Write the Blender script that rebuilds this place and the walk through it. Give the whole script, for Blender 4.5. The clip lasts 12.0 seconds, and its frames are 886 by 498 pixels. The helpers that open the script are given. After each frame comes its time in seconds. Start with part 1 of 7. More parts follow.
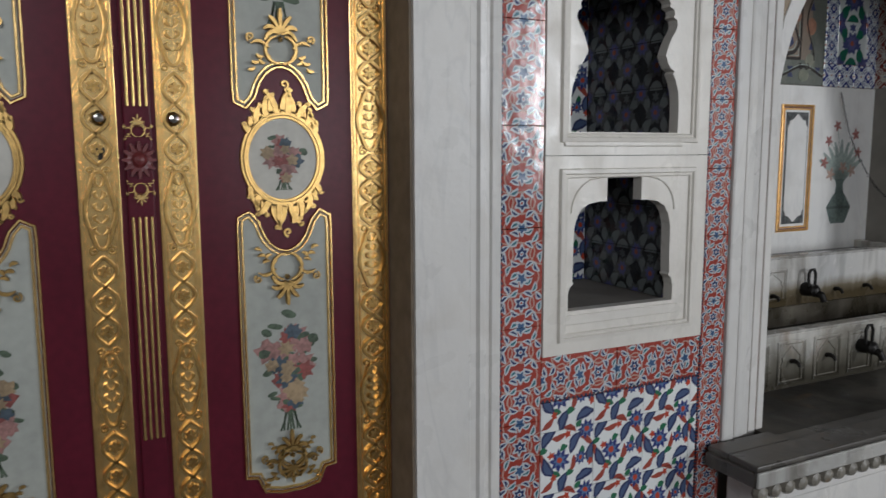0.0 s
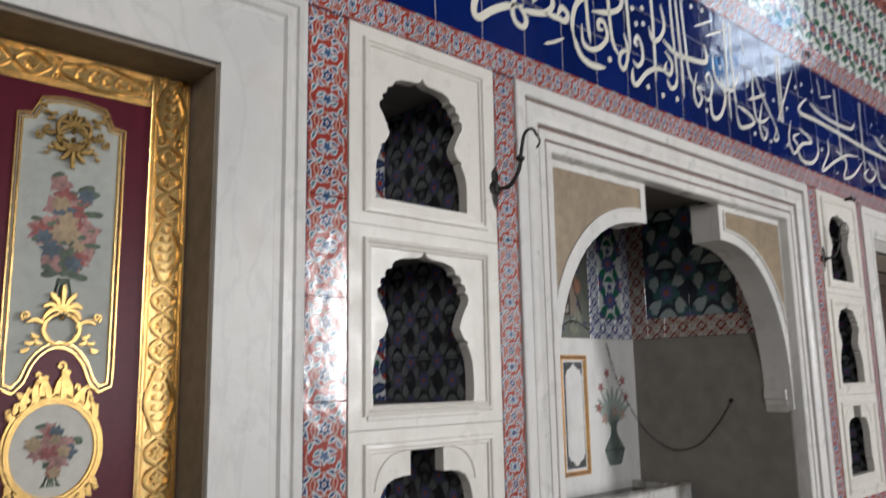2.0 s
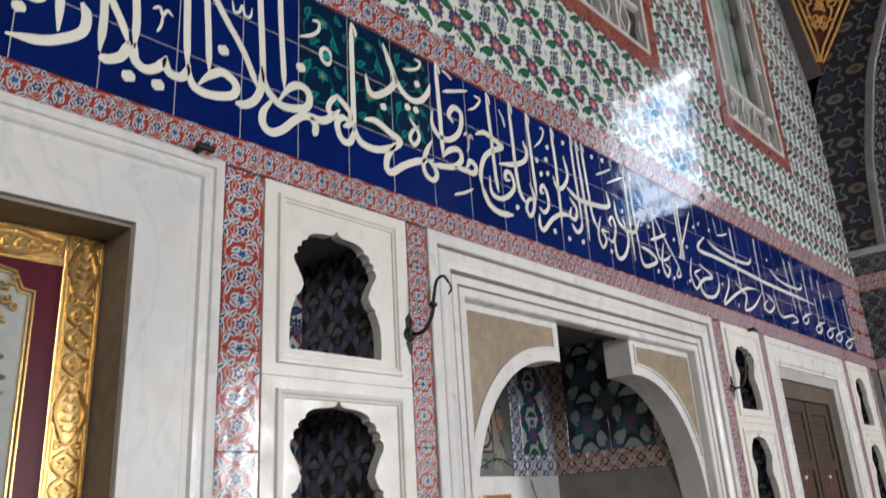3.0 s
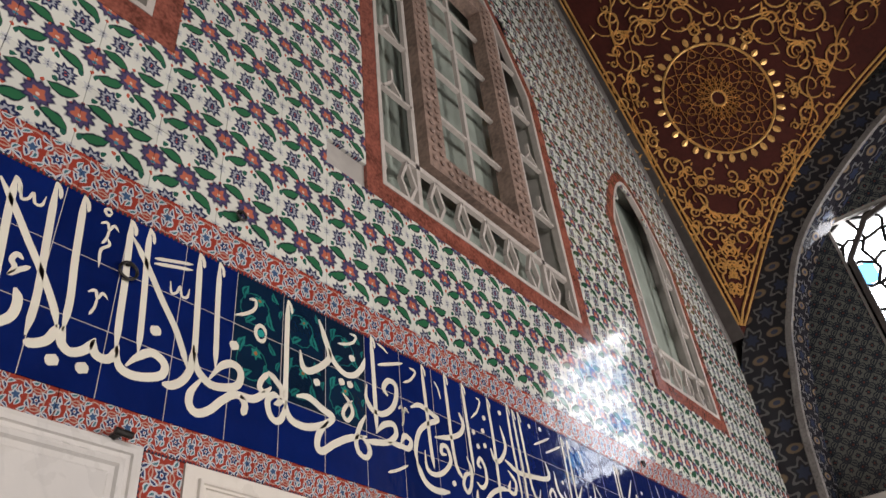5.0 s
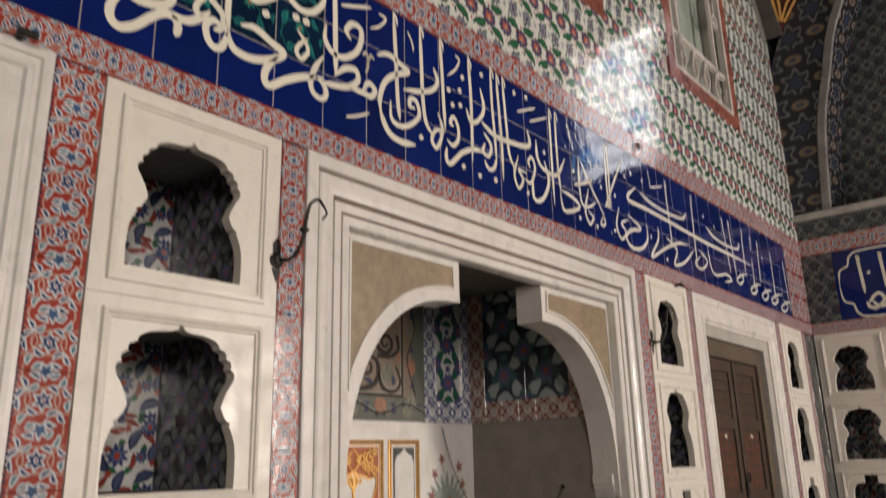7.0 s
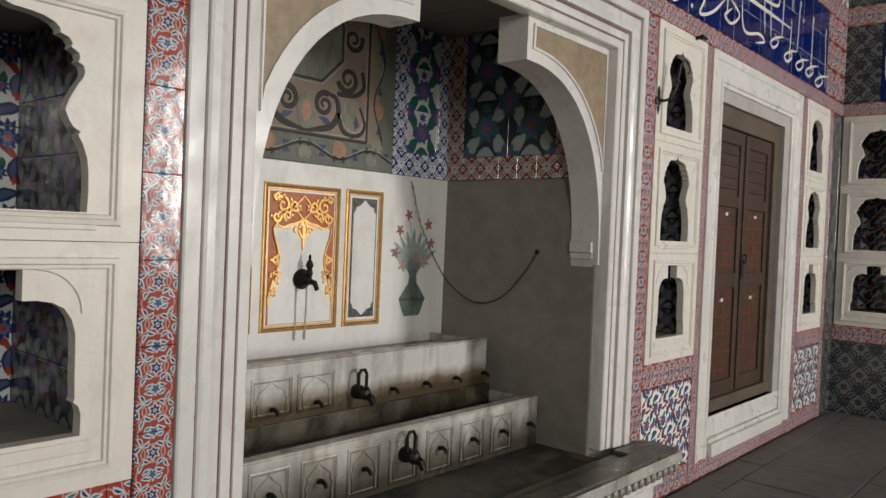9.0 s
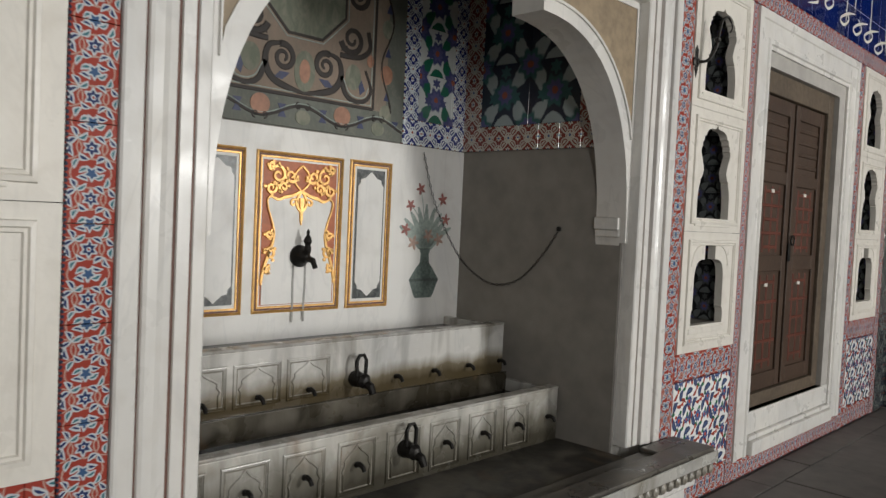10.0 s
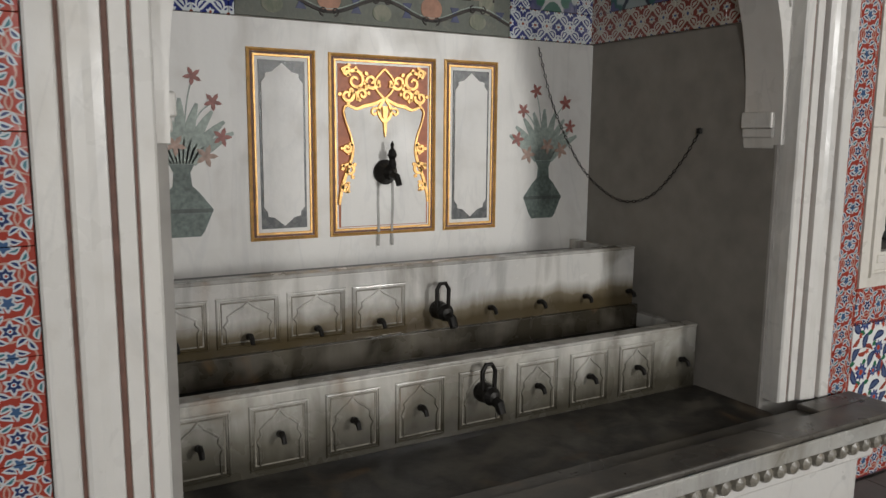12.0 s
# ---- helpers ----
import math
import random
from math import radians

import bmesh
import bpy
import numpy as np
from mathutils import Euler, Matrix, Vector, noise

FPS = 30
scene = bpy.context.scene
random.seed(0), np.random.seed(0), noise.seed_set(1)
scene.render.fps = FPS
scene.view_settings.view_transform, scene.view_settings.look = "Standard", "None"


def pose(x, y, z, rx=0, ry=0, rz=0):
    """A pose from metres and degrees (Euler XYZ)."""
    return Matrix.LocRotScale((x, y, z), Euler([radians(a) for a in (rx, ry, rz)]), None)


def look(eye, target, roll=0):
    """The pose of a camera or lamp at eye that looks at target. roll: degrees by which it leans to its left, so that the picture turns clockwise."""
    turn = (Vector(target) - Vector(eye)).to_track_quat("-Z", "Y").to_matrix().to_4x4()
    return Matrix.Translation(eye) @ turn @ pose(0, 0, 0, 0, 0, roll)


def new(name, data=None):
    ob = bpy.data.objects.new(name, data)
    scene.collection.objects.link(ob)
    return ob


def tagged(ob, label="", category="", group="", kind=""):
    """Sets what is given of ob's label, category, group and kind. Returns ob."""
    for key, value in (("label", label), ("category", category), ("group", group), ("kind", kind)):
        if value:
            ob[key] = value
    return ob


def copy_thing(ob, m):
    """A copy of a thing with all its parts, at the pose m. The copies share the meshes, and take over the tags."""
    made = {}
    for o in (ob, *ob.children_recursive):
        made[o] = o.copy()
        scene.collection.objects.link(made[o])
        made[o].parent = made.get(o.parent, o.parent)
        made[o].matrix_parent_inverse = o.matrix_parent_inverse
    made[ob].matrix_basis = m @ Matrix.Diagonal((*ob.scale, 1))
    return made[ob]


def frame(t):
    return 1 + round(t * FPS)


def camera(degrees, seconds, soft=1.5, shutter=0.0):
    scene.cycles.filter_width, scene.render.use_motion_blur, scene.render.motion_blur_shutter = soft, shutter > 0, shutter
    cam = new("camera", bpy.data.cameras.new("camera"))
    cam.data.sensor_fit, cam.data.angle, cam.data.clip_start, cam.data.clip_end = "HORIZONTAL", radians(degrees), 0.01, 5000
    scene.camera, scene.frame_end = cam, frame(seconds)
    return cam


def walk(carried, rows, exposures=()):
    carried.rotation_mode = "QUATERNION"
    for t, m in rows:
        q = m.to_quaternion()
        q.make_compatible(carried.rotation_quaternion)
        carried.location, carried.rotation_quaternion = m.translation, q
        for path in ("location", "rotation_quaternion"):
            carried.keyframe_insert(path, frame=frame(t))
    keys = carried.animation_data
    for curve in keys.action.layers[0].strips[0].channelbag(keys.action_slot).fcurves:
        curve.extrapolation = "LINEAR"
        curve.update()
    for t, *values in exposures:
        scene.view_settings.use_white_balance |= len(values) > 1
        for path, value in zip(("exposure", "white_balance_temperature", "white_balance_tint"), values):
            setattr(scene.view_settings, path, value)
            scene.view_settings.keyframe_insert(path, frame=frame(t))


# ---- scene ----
cam = camera(60.6, 12.0, soft=1.4, shutter=0.4)
PATH = [
    (0, (0.097, 0.087, 1.544), (0.976, 1.866, 1.289), -0.2),
    (0.5, (0.123, 0.121, 1.565), (1.1, 1.854, 1.36), 0.1),
    (1, (0.122, 0.16, 1.618), (1.221, 1.827, 1.513), -0.0),
    (1.5, (0.105, 0.137, 1.646), (1.322, 1.721, 1.742), 0.2),
    (2, (0.073, 0.128, 1.687), (1.398, 1.589, 2.019), -1.0),
    (2.5, (0.049, 0.077, 1.708), (1.425, 1.434, 2.221), -2.3),
    (3, (0.05, 0.013, 1.727), (1.454, 1.279, 2.38), -3.5),
    (3.5, (0.042, -0.015, 1.763), (1.432, 1.162, 2.59), -4.0),
    (3.7, (0.04, -0.019, 1.772), (1.42, 1.119, 2.667), -4.4),
    (5.3, (0.049, -0.054, 1.814), (1.338, 0.851, 3.047), -6.6),
    (5.5, (0.077, -0.045, 1.808), (1.374, 0.856, 3.035), -6.7),
    (6, (0.197, -0.061, 1.777), (1.579, 0.927, 2.832), -5.1),
    (6.5, (0.333, -0.088, 1.736), (1.764, 1.042, 2.558), -2.7),
    (7, (0.459, -0.098, 1.668), (1.93, 1.143, 2.21), -1.4),
    (7.5, (0.61, 0.005, 1.619), (2.155, 1.247, 1.883), -0.7),
    (7.7, (0.667, 0.024, 1.615), (2.242, 1.246, 1.776), -0.1),
    (9.3, (1.186, 0.103, 1.563), (2.649, 1.466, 1.501), 2.0),
    (9.5, (1.25, 0.111, 1.546), (2.689, 1.498, 1.473), 1.8),
    (10, (1.446, 0.207, 1.534), (2.871, 1.608, 1.455), 2.7),
    (10.5, (1.598, 0.245, 1.52), (3.009, 1.657, 1.4), 2.4),
    (11, (1.783, 0.247, 1.508), (2.993, 1.827, 1.314), 0.9),
    (11.5, (1.976, 0.227, 1.501), (3.03, 1.906, 1.231), 1.4),
    (12, (2.166, 0.261, 1.483), (3.128, 1.99, 1.187), 0.5),
]
# brightness and white balance of the clip's own camera
EXPO = [(0, -0.08, 5800, 10), (0.5, 0.16, 5850, 10), (1.5, 0.31, 6000, 11), (2.5, 0.35, 6050, 12), (3.5, 0.57, 5950, 12), (5.3, 0.42, 6850, 19), (6.5, 0.38, 7250, 20),
        (7.5, 0.14, 7100, 15), (9.3, 0.28, 6400, 9), (10.5, 0.2, 6300, 9), (12, 0.08, 6300, 10)]
walk(cam, [(t, look(eye, target, roll)) for t, eye, target, roll in PATH], EXPO)

# ---- light ----
world = bpy.data.worlds.new("world")
scene.world = world
world.use_nodes = True
sky = world.node_tree.nodes.new("ShaderNodeTexSky")
sky.sky_type, sky.sun_disc = "NISHITA", False
sky.sun_elevation, sky.sun_rotation = radians(40), radians(120)
world.node_tree.links.new(sky.outputs[0], world.node_tree.nodes["Background"].inputs[0])
world.node_tree.nodes["Background"].inputs[1].default_value = 0.1


def unseen_lamp(x, y, z, wide, tall, rz, watts, colour=(1, 0.97, 0.92), tilt=90):
    """An area lamp added to stand in for daylight; it shines along its local -z."""
    lamp = bpy.data.lights.new("unseen_light", "AREA")
    lamp.shape, lamp.size, lamp.size_y, lamp.energy, lamp.color = "RECTANGLE", wide, tall, watts, colour
    ob = new("unseen_light", lamp)
    ob.matrix_world = pose(x, y, z, tilt, 0, rz)
    return ob


# lamps added in assumed windows behind the walker: middle x, middle z, width, height, watts
SOUTH = ((-2.3, 3.7, 1.4, 2.6, 240), (3.1, 1.9, 1.1, 2.2, 70), (7.3, 2.5, 0.9, 2.4, 340))
for wx, wz, ww, wh, watts in SOUTH:
    unseen_lamp(wx, -6.05, wz, ww, wh, 0, watts)

# ---- building helpers ----
W = 2.03          # face of the tiled wall
FLOOR = 0.08
END = 8.85        # face of the end wall
CX = 3.535        # middle of the fountain niche


def part(name, bm, material, parent=None, label="", smooth=False):
    """Links a bmesh as one mesh object under a thing or a part."""
    me = bpy.data.meshes.new(name)
    bm.to_mesh(me)
    bm.free()
    if material:
        me.materials.append(material)
    if smooth:
        for p in me.polygons:
            p.use_smooth = True
    ob = new(name, me)
    if parent:
        ob.parent = parent
    if label:
        ob["label"] = label
    return ob


def thing(name, label, category, group="", kind=""):
    return tagged(new(name), label, category, group, kind)


def box(bm, x0, x1, y0, y1, z0, z1, bevel=0.0):
    made = bmesh.ops.create_cube(bm, size=1, matrix=Matrix.LocRotScale(
        ((x0 + x1) / 2, (y0 + y1) / 2, (z0 + z1) / 2), None, (x1 - x0, y1 - y0, z1 - z0)))
    if bevel:
        edges = list({e for v in made["verts"] for e in v.link_edges})
        bmesh.ops.bevel(bm, geom=edges, offset=bevel, segments=2, profile=0.5, affect="EDGES")
    return bm


def one_box(*a, bevel=0.0):
    return box(bmesh.new(), *a, bevel=bevel)


def prism(bm, outline, y0, y1):
    """Extrudes an outline of (x, z) from the front y0 to the back y1."""
    front = [bm.verts.new((x, y0, z)) for x, z in outline]
    back = [bm.verts.new((x, y1, z)) for x, z in outline]
    n = len(outline)
    bm.faces.new(front)
    bm.faces.new(back[::-1])
    for i in range(n):
        j = (i + 1) % n
        bm.faces.new((front[j], front[i], back[i], back[j]))
    bmesh.ops.recalc_face_normals(bm, faces=bm.faces)
    return bm


def rail(bm, path, profile, closed=False, base=W):
    """Sweeps a profile of (across, out) along a path of (x, z) in the wall's plane; out is towards -y from the wall's face."""
    n = len(path)
    rings = []
    for i, (x, z) in enumerate(path):
        a = Vector(path[i - 1]) if (closed or i) else None
        b = Vector(path[(i + 1) % n]) if (closed or i < n - 1) else None
        p = Vector((x, z))
        d1 = (p - a).normalized() if a is not None else (b - p).normalized()
        d2 = (b - p).normalized() if b is not None else d1
        n1, n2 = Vector((-d1.y, d1.x)), Vector((-d2.y, d2.x))
        m = (n1 + n2).normalized()
        k = 1 / max(0.35, m.dot(n1))
        rings.append([bm.verts.new((x + m.x * u * k, base - o, z + m.y * u * k)) for u, o in profile])
    for i in range(n if closed else n - 1):
        r, s = rings[i], rings[(i + 1) % n]
        for k in range(len(profile) - 1):
            bm.faces.new((r[k], r[k + 1], s[k + 1], s[k]))
    if not closed:
        for r in (rings[0], rings[-1]):
            if len(r) > 2:
                bm.faces.new(r)
    bmesh.ops.recalc_face_normals(bm, faces=bm.faces)
    return bm


def tube(bm, points, radius, sides=8, closed=False, taper=None):
    """A round bar along 3D points."""
    pts = [Vector(p) for p in points]
    n = len(pts)
    rings = []
    up = None
    for i, p in enumerate(pts):
        a = pts[i - 1] if (closed or i) else p
        b = pts[(i + 1) % n] if (closed or i < n - 1) else p
        d = (b - a).normalized()
        if up is None:
            up = Vector((0, 0, 1)) if abs(d.z) < 0.9 else Vector((0, 1, 0))
        side = d.cross(up).normalized()
        up = side.cross(d).normalized()
        r = radius * (taper(i / max(1, n - 1)) if taper else 1)
        rings.append([bm.verts.new(p + (side * math.cos(k * math.tau / sides) + up * math.sin(k * math.tau / sides)) * r) for k in range(sides)])
    for i in range(n if closed else n - 1):
        r, s = rings[i], rings[(i + 1) % n]
        for k in range(sides):
            bm.faces.new((r[k], r[(k + 1) % sides], s[(k + 1) % sides], s[k]))
    if not closed:
        bm.faces.new(rings[0][::-1])
        bm.faces.new(rings[-1])
    bmesh.ops.recalc_face_normals(bm, faces=bm.faces)
    return bm


def lathe(bm, profile, centre, axis="z", sides=20):
    """Turns a profile of (radius, height) round an axis."""
    cx, cy, cz = centre
    rings = []
    for r, h in profile:
        ring = []
        for k in range(sides):
            c, s = r * math.cos(k * math.tau / sides), r * math.sin(k * math.tau / sides)
            ring.append(bm.verts.new((cx + c, cy + s, cz + h) if axis == "z" else (cx + c, cy - h, cz + s)))
        rings.append(ring)
    for a, b in zip(rings, rings[1:]):
        for k in range(sides):
            bm.faces.new((a[k], a[(k + 1) % sides], b[(k + 1) % sides], b[k]))
    bm.faces.new(rings[0])
    bm.faces.new(rings[-1])
    bmesh.ops.recalc_face_normals(bm, faces=bm.faces)
    return bm


def spline(points, steps=8):
    """A smooth line through a few points of any dimension."""
    p = [np.array(q, float) for q in points]
    p = [2 * p[0] - p[1]] + p + [2 * p[-1] - p[-2]]
    out = []
    for a, b, c, d in zip(p, p[1:], p[2:], p[3:]):
        for k in range(steps):
            t = k / steps
            out.append(tuple(0.5 * (2 * b + (c - a) * t + (2 * a - 5 * b + 4 * c - d) * t * t + (3 * b - a - 3 * c + d) * t ** 3)))
    return out + [tuple(p[-2])]


def holed(bm, rect, hole, y0, y1, middle):
    """A slab from y0 to y1 in the rectangle (x0, x1, z0, z1) with a hole that can be seen whole from its middle."""
    x0, x1, z0, z1 = rect
    cx, cz = middle
    hole = sorted(hole, key=lambda p: math.atan2(p[1] - cz, p[0] - cx))
    corners = [math.atan2(z - cz, x - cx) for x in (x0, x1) for z in (z0, z1)]
    for c in corners:                      # a hole point in line with each corner
        k = min(range(len(hole)), key=lambda i: abs(math.atan2(hole[i][1] - cz, hole[i][0] - cx) - c))
        hole[k] = (*hole[k][:2], c)
    loops = []
    outer = []
    for p in hole:
        a = p[2] if len(p) > 2 else math.atan2(p[1] - cz, p[0] - cx)
        dx, dz = math.cos(a), math.sin(a)
        s = min(((x1 if dx > 0 else x0) - cx) / dx if abs(dx) > 1e-9 else 1e9, ((z1 if dz > 0 else z0) - cz) / dz if abs(dz) > 1e-9 else 1e9)
        outer.append((cx + dx * s, cz + dz * s))
    for y in (y0, y1):
        loops.append(([bm.verts.new((p[0], y, p[1])) for p in hole], [bm.verts.new((p[0], y, p[1])) for p in outer]))
    n = len(hole)
    (fh, fo), (bh, bo) = loops
    for i in range(n):
        j = (i + 1) % n
        bm.faces.new((fh[i], fh[j], fo[j], fo[i]))
        bm.faces.new((bh[i], bo[i], bo[j], bh[j]))
        bm.faces.new((fh[i], bh[i], bh[j], fh[j]))
        bm.faces.new((fo[i], fo[j], bo[j], bo[i]))
    bmesh.ops.recalc_face_normals(bm, faces=bm.faces)
    return bm


TILE_MESHES = {}


def tile_mesh(w, h, material, deep=0.018, edge=0.0009, unit=0.25, u0=0.0, v0=0.0):
    """A glazed tile with worn edges, its lower left corner at the origin, facing -y; its texture runs in tiles."""
    key = (round(w, 3), round(h, 3), material.name, round(u0, 3), round(v0, 3))
    if key not in TILE_MESHES:
        me = bpy.data.meshes.new("tile")
        e = edge
        v = [(e, -deep, e), (w - e, -deep, e), (w - e, -deep, h - e), (e, -deep, h - e),
             (e / 2, 0, e / 2), (w - e / 2, 0, e / 2), (w - e / 2, 0, h - e / 2), (e / 2, 0, h - e / 2)]
        v += [(2.4 * e, -deep - 0.0012, 2.4 * e), (w - 2.4 * e, -deep - 0.0012, 2.4 * e), (w - 2.4 * e, -deep - 0.0012, h - 2.4 * e), (2.4 * e, -deep - 0.0012, h - 2.4 * e)]
        f = [(8, 9, 10, 11)] + [(i, (i + 1) % 4, 8 + (i + 1) % 4, 8 + i) for i in range(4)] + [(4 + i, 4 + (i + 1) % 4, (i + 1) % 4, i) for i in range(4)]
        me.from_pydata(v, [], f)
        uv = me.uv_layers.new(name="uv")
        for loop in me.loops:
            x, _, z = me.vertices[loop.vertex_index].co
            uv.data[loop.index].uv = (u0 + x / unit, v0 + z / unit)
        me.materials.append(material)
        TILE_MESHES[key] = me
    return TILE_MESHES[key]


def tiles(parent, rect, w, h, material, at=None, unit=0.25, name="tile", deep=0.018, along=False):
    """Lays tiles in the rectangle (x0, x1, z0, z1) on the plane y = W, or through the pose at; cut ones at its ends."""
    x0, x1, z0, z1 = rect
    at = at or Matrix.Translation((0, W + deep, 0))
    made = []
    z = z0
    while z < z1 - 0.004:
        hh = min(h, z1 - z)
        x = x0
        while x < x1 - 0.004:
            ww = min(w, x1 - x)
            ob = new(name, tile_mesh(ww, hh, material, deep, unit=unit))
            ob.parent = parent
            jit = Matrix.Translation((0, 0.0006 * math.sin(37 * x + 91 * z), 0)) @ Matrix.Rotation(0.0022 * math.sin(53 * x + 17 * z), 4, "X") @ Matrix.Rotation(0.0025 * math.sin(29 * x + 71 * z), 4, "Z")
            ob.matrix_basis = at @ Matrix.Translation((x, 0, z)) @ jit
            made.append(ob)
            x += ww
        z += hh
    return made


def tile_sheet(name, cells, material, parent, at=None, deep=0.018, unit=0.25):
    """Many tiles joined into one mesh; cells are (x, z, w, h)."""
    at = at or Matrix.Translation((0, W + deep, 0))
    v, f, uvs = [], [], []
    e = 0.0011
    for x, z, w, h in cells:
        b = len(v)
        d = deep + 0.0006 * math.sin(37 * x + 91 * z)
        for o, y in ((0, 0), (e, -d)):
            for px, pz in ((o, o), (w - o, o), (w - o, h - o), (o, h - o)):
                v.append(tuple(at @ Vector((x + px, y, z + pz))))
                uvs.append((px / unit, pz / unit))
        f += [(b + 4, b + 5, b + 6, b + 7)] + [(b + i, b + (i + 1) % 4, b + 4 + (i + 1) % 4, b + 4 + i) for i in range(4)]
    me = bpy.data.meshes.new(name)
    me.from_pydata(v, [], f)
    uv = me.uv_layers.new(name="uv")
    for loop in me.loops:
        uv.data[loop.index].uv = uvs[loop.vertex_index]
    me.materials.append(material)
    ob = new(name, me)
    ob.parent = parent
    return tagged(ob, kind="stuff")


def ribbon(bm, line, width, y, high=0.004, scale=1.0, nib=None):
    """A raised stroke along a line of (x, z) on the plane y, ridged in the middle; width is a number or a function of 0 to 1."""
    n = len(line)
    rows = []
    for i, (x, z) in enumerate(line):
        a, b = line[max(0, i - 1)], line[min(n - 1, i + 1)]
        d = Vector((b[0] - a[0], b[1] - a[1]))
        d = d.normalized() if d.length > 1e-9 else Vector((1, 0))
        w = (width(i / (n - 1)) if callable(width) else width) * 0.5
        if nib is not None:               # a broad pen: thick across the nib, thin along it
            w *= 0.45 + 0.75 * abs(d.x * math.sin(nib) - d.y * math.cos(nib))
        nx, nz = -d.y * w, d.x * w
        rows.append([bm.verts.new((x + nx * k, y - h, z + nz * k)) for k, h in ((1, 0), (0.7, high), (-0.7, high), (-1, 0))])
    for r, s in zip(rows, rows[1:]):
        for k in range(3):
            bm.faces.new((r[k], r[k + 1], s[k + 1], s[k]))
    bm.faces.new(rows[0])
    bm.faces.new(rows[-1][::-1])
    return bm


def curl(x, z, r, turns=1.4, start=0.0, hand=1, n=22, grow=0.15):
    """A spiral line of (x, z) that winds in towards its middle."""
    return [(x + r * (1 - (1 - grow) * t) * math.cos(start + hand * t * turns * math.tau), z + r * (1 - (1 - grow) * t) * math.sin(start + hand * t * turns * math.tau)) for t in [k / (n - 1) for k in range(n)]]

# ---- materials ----
def basic(name, colour, rough=0.5, metal=0.0, bump=0.0, scale=20.0, vary=0.15, spec=0.5):
    """A principled surface with variation at two scales and a fine relief."""
    m = bpy.data.materials.new(name)
    m.use_nodes = True
    nt = m.node_tree
    b = nt.nodes["Principled BSDF"]
    b.inputs["Roughness"].default_value, b.inputs["Metallic"].default_value = rough, metal
    b.inputs["Specular IOR Level"].default_value = spec
    geo = nt.nodes.new("ShaderNodeNewGeometry")
    n1, n2 = nt.nodes.new("ShaderNodeTexNoise"), nt.nodes.new("ShaderNodeTexNoise")
    n1.inputs["Scale"].default_value, n2.inputs["Scale"].default_value = scale, scale / 8
    n1.inputs["Detail"].default_value = n2.inputs["Detail"].default_value = 5
    for n in (n1, n2):
        nt.links.new(geo.outputs["Position"], n.inputs["Vector"])
    add = nt.nodes.new("ShaderNodeMath")
    add.operation = "ADD"
    nt.links.new(n1.outputs[0], add.inputs[0])
    nt.links.new(n2.outputs[0], add.inputs[1])
    ramp = nt.nodes.new("ShaderNodeMapRange")
    ramp.inputs["From Min"].default_value, ramp.inputs["From Max"].default_value = 0.7, 1.3
    ramp.inputs["To Min"].default_value, ramp.inputs["To Max"].default_value = 1 - vary, 1 + vary * 0.5
    nt.links.new(add.outputs[0], ramp.inputs["Value"])
    mul = nt.nodes.new("ShaderNodeVectorMath")
    mul.operation = "SCALE"
    mul.inputs[0].default_value = colour
    nt.links.new(ramp.outputs[0], mul.inputs["Scale"])
    nt.links.new(mul.outputs[0], b.inputs["Base Color"])
    if bump:
        bp = nt.nodes.new("ShaderNodeBump")
        bp.inputs["Strength"].default_value, bp.inputs["Distance"].default_value = 0.6, bump
        nt.links.new(n1.outputs[0], bp.inputs["Height"])
        nt.links.new(bp.outputs[0], b.inputs["Normal"])
    return m


PLASTER = basic("plaster", (0.4, 0.38, 0.35), 0.8, 0, 0.002, 9, 0.2)
STONE = basic("stone", (0.115, 0.105, 0.095), 0.6, 0, 0.003, 9, 0.3)
BROWN = basic("brown_wood", (0.058, 0.034, 0.021), 0.5, 0, 0.002, 30, 0.3)
REVEAL = basic("reveal_wood", (0.27, 0.215, 0.155), 0.6, 0, 0.002, 20, 0.3)
CRIMSON = basic("crimson_paint", (0.092, 0.009, 0.020), 0.3, 0, 0.0005, 40, 0.2, 0.25)
GOLD = basic("gilding", (0.88, 0.60, 0.24), 0.27, 1.0, 0.0005, 60, 0.25)
# Darker copy of the gilding: puts the relief's contrast into the colour
GOLD_DARK = basic("darker_gilding", (0.62, 0.40, 0.14), 0.3, 1.0, 0.0006, 60, 0.3)
IRON = basic("black_iron", (0.02, 0.018, 0.016), 0.45, 0.6, 0.001, 60, 0.3)
SPANDREL = basic("ochre_stone", (0.28, 0.21, 0.13), 0.5, 0, 0.002, 25, 0.3)
SILVER = basic("grey_panel_paint", (0.36, 0.37, 0.33), 0.5, 0, 0.0004, 30, 0.15)
PENDENT = basic("dark_red_ground", (0.06, 0.012, 0.008), 0.75, 0, 0.002, 20, 0.3, 0.2)
GLASS_GREY = basic("leaded_glass", (0.36, 0.42, 0.37), 0.15, 0, 0.002, 3, 0.3)
PLASTER_WHITE = basic("plaster_white", (0.5, 0.46, 0.42), 0.7)
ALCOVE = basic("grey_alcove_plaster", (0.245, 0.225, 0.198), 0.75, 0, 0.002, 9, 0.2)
RED_JOINT = basic("red_joint_paint", (0.17, 0.085, 0.062), 0.6, 0, 0.001, 30, 0.3)
PAINT_GREEN = basic("painted_green", (0.07, 0.10, 0.06), 0.5, 0, 0, 90, 0.6)
PAINT_PINK = basic("painted_pink", (0.33, 0.17, 0.15), 0.5, 0, 0, 90, 0.5)
PAINT_RED = basic("painted_red", (0.25, 0.065, 0.055), 0.5, 0, 0, 90, 0.5)
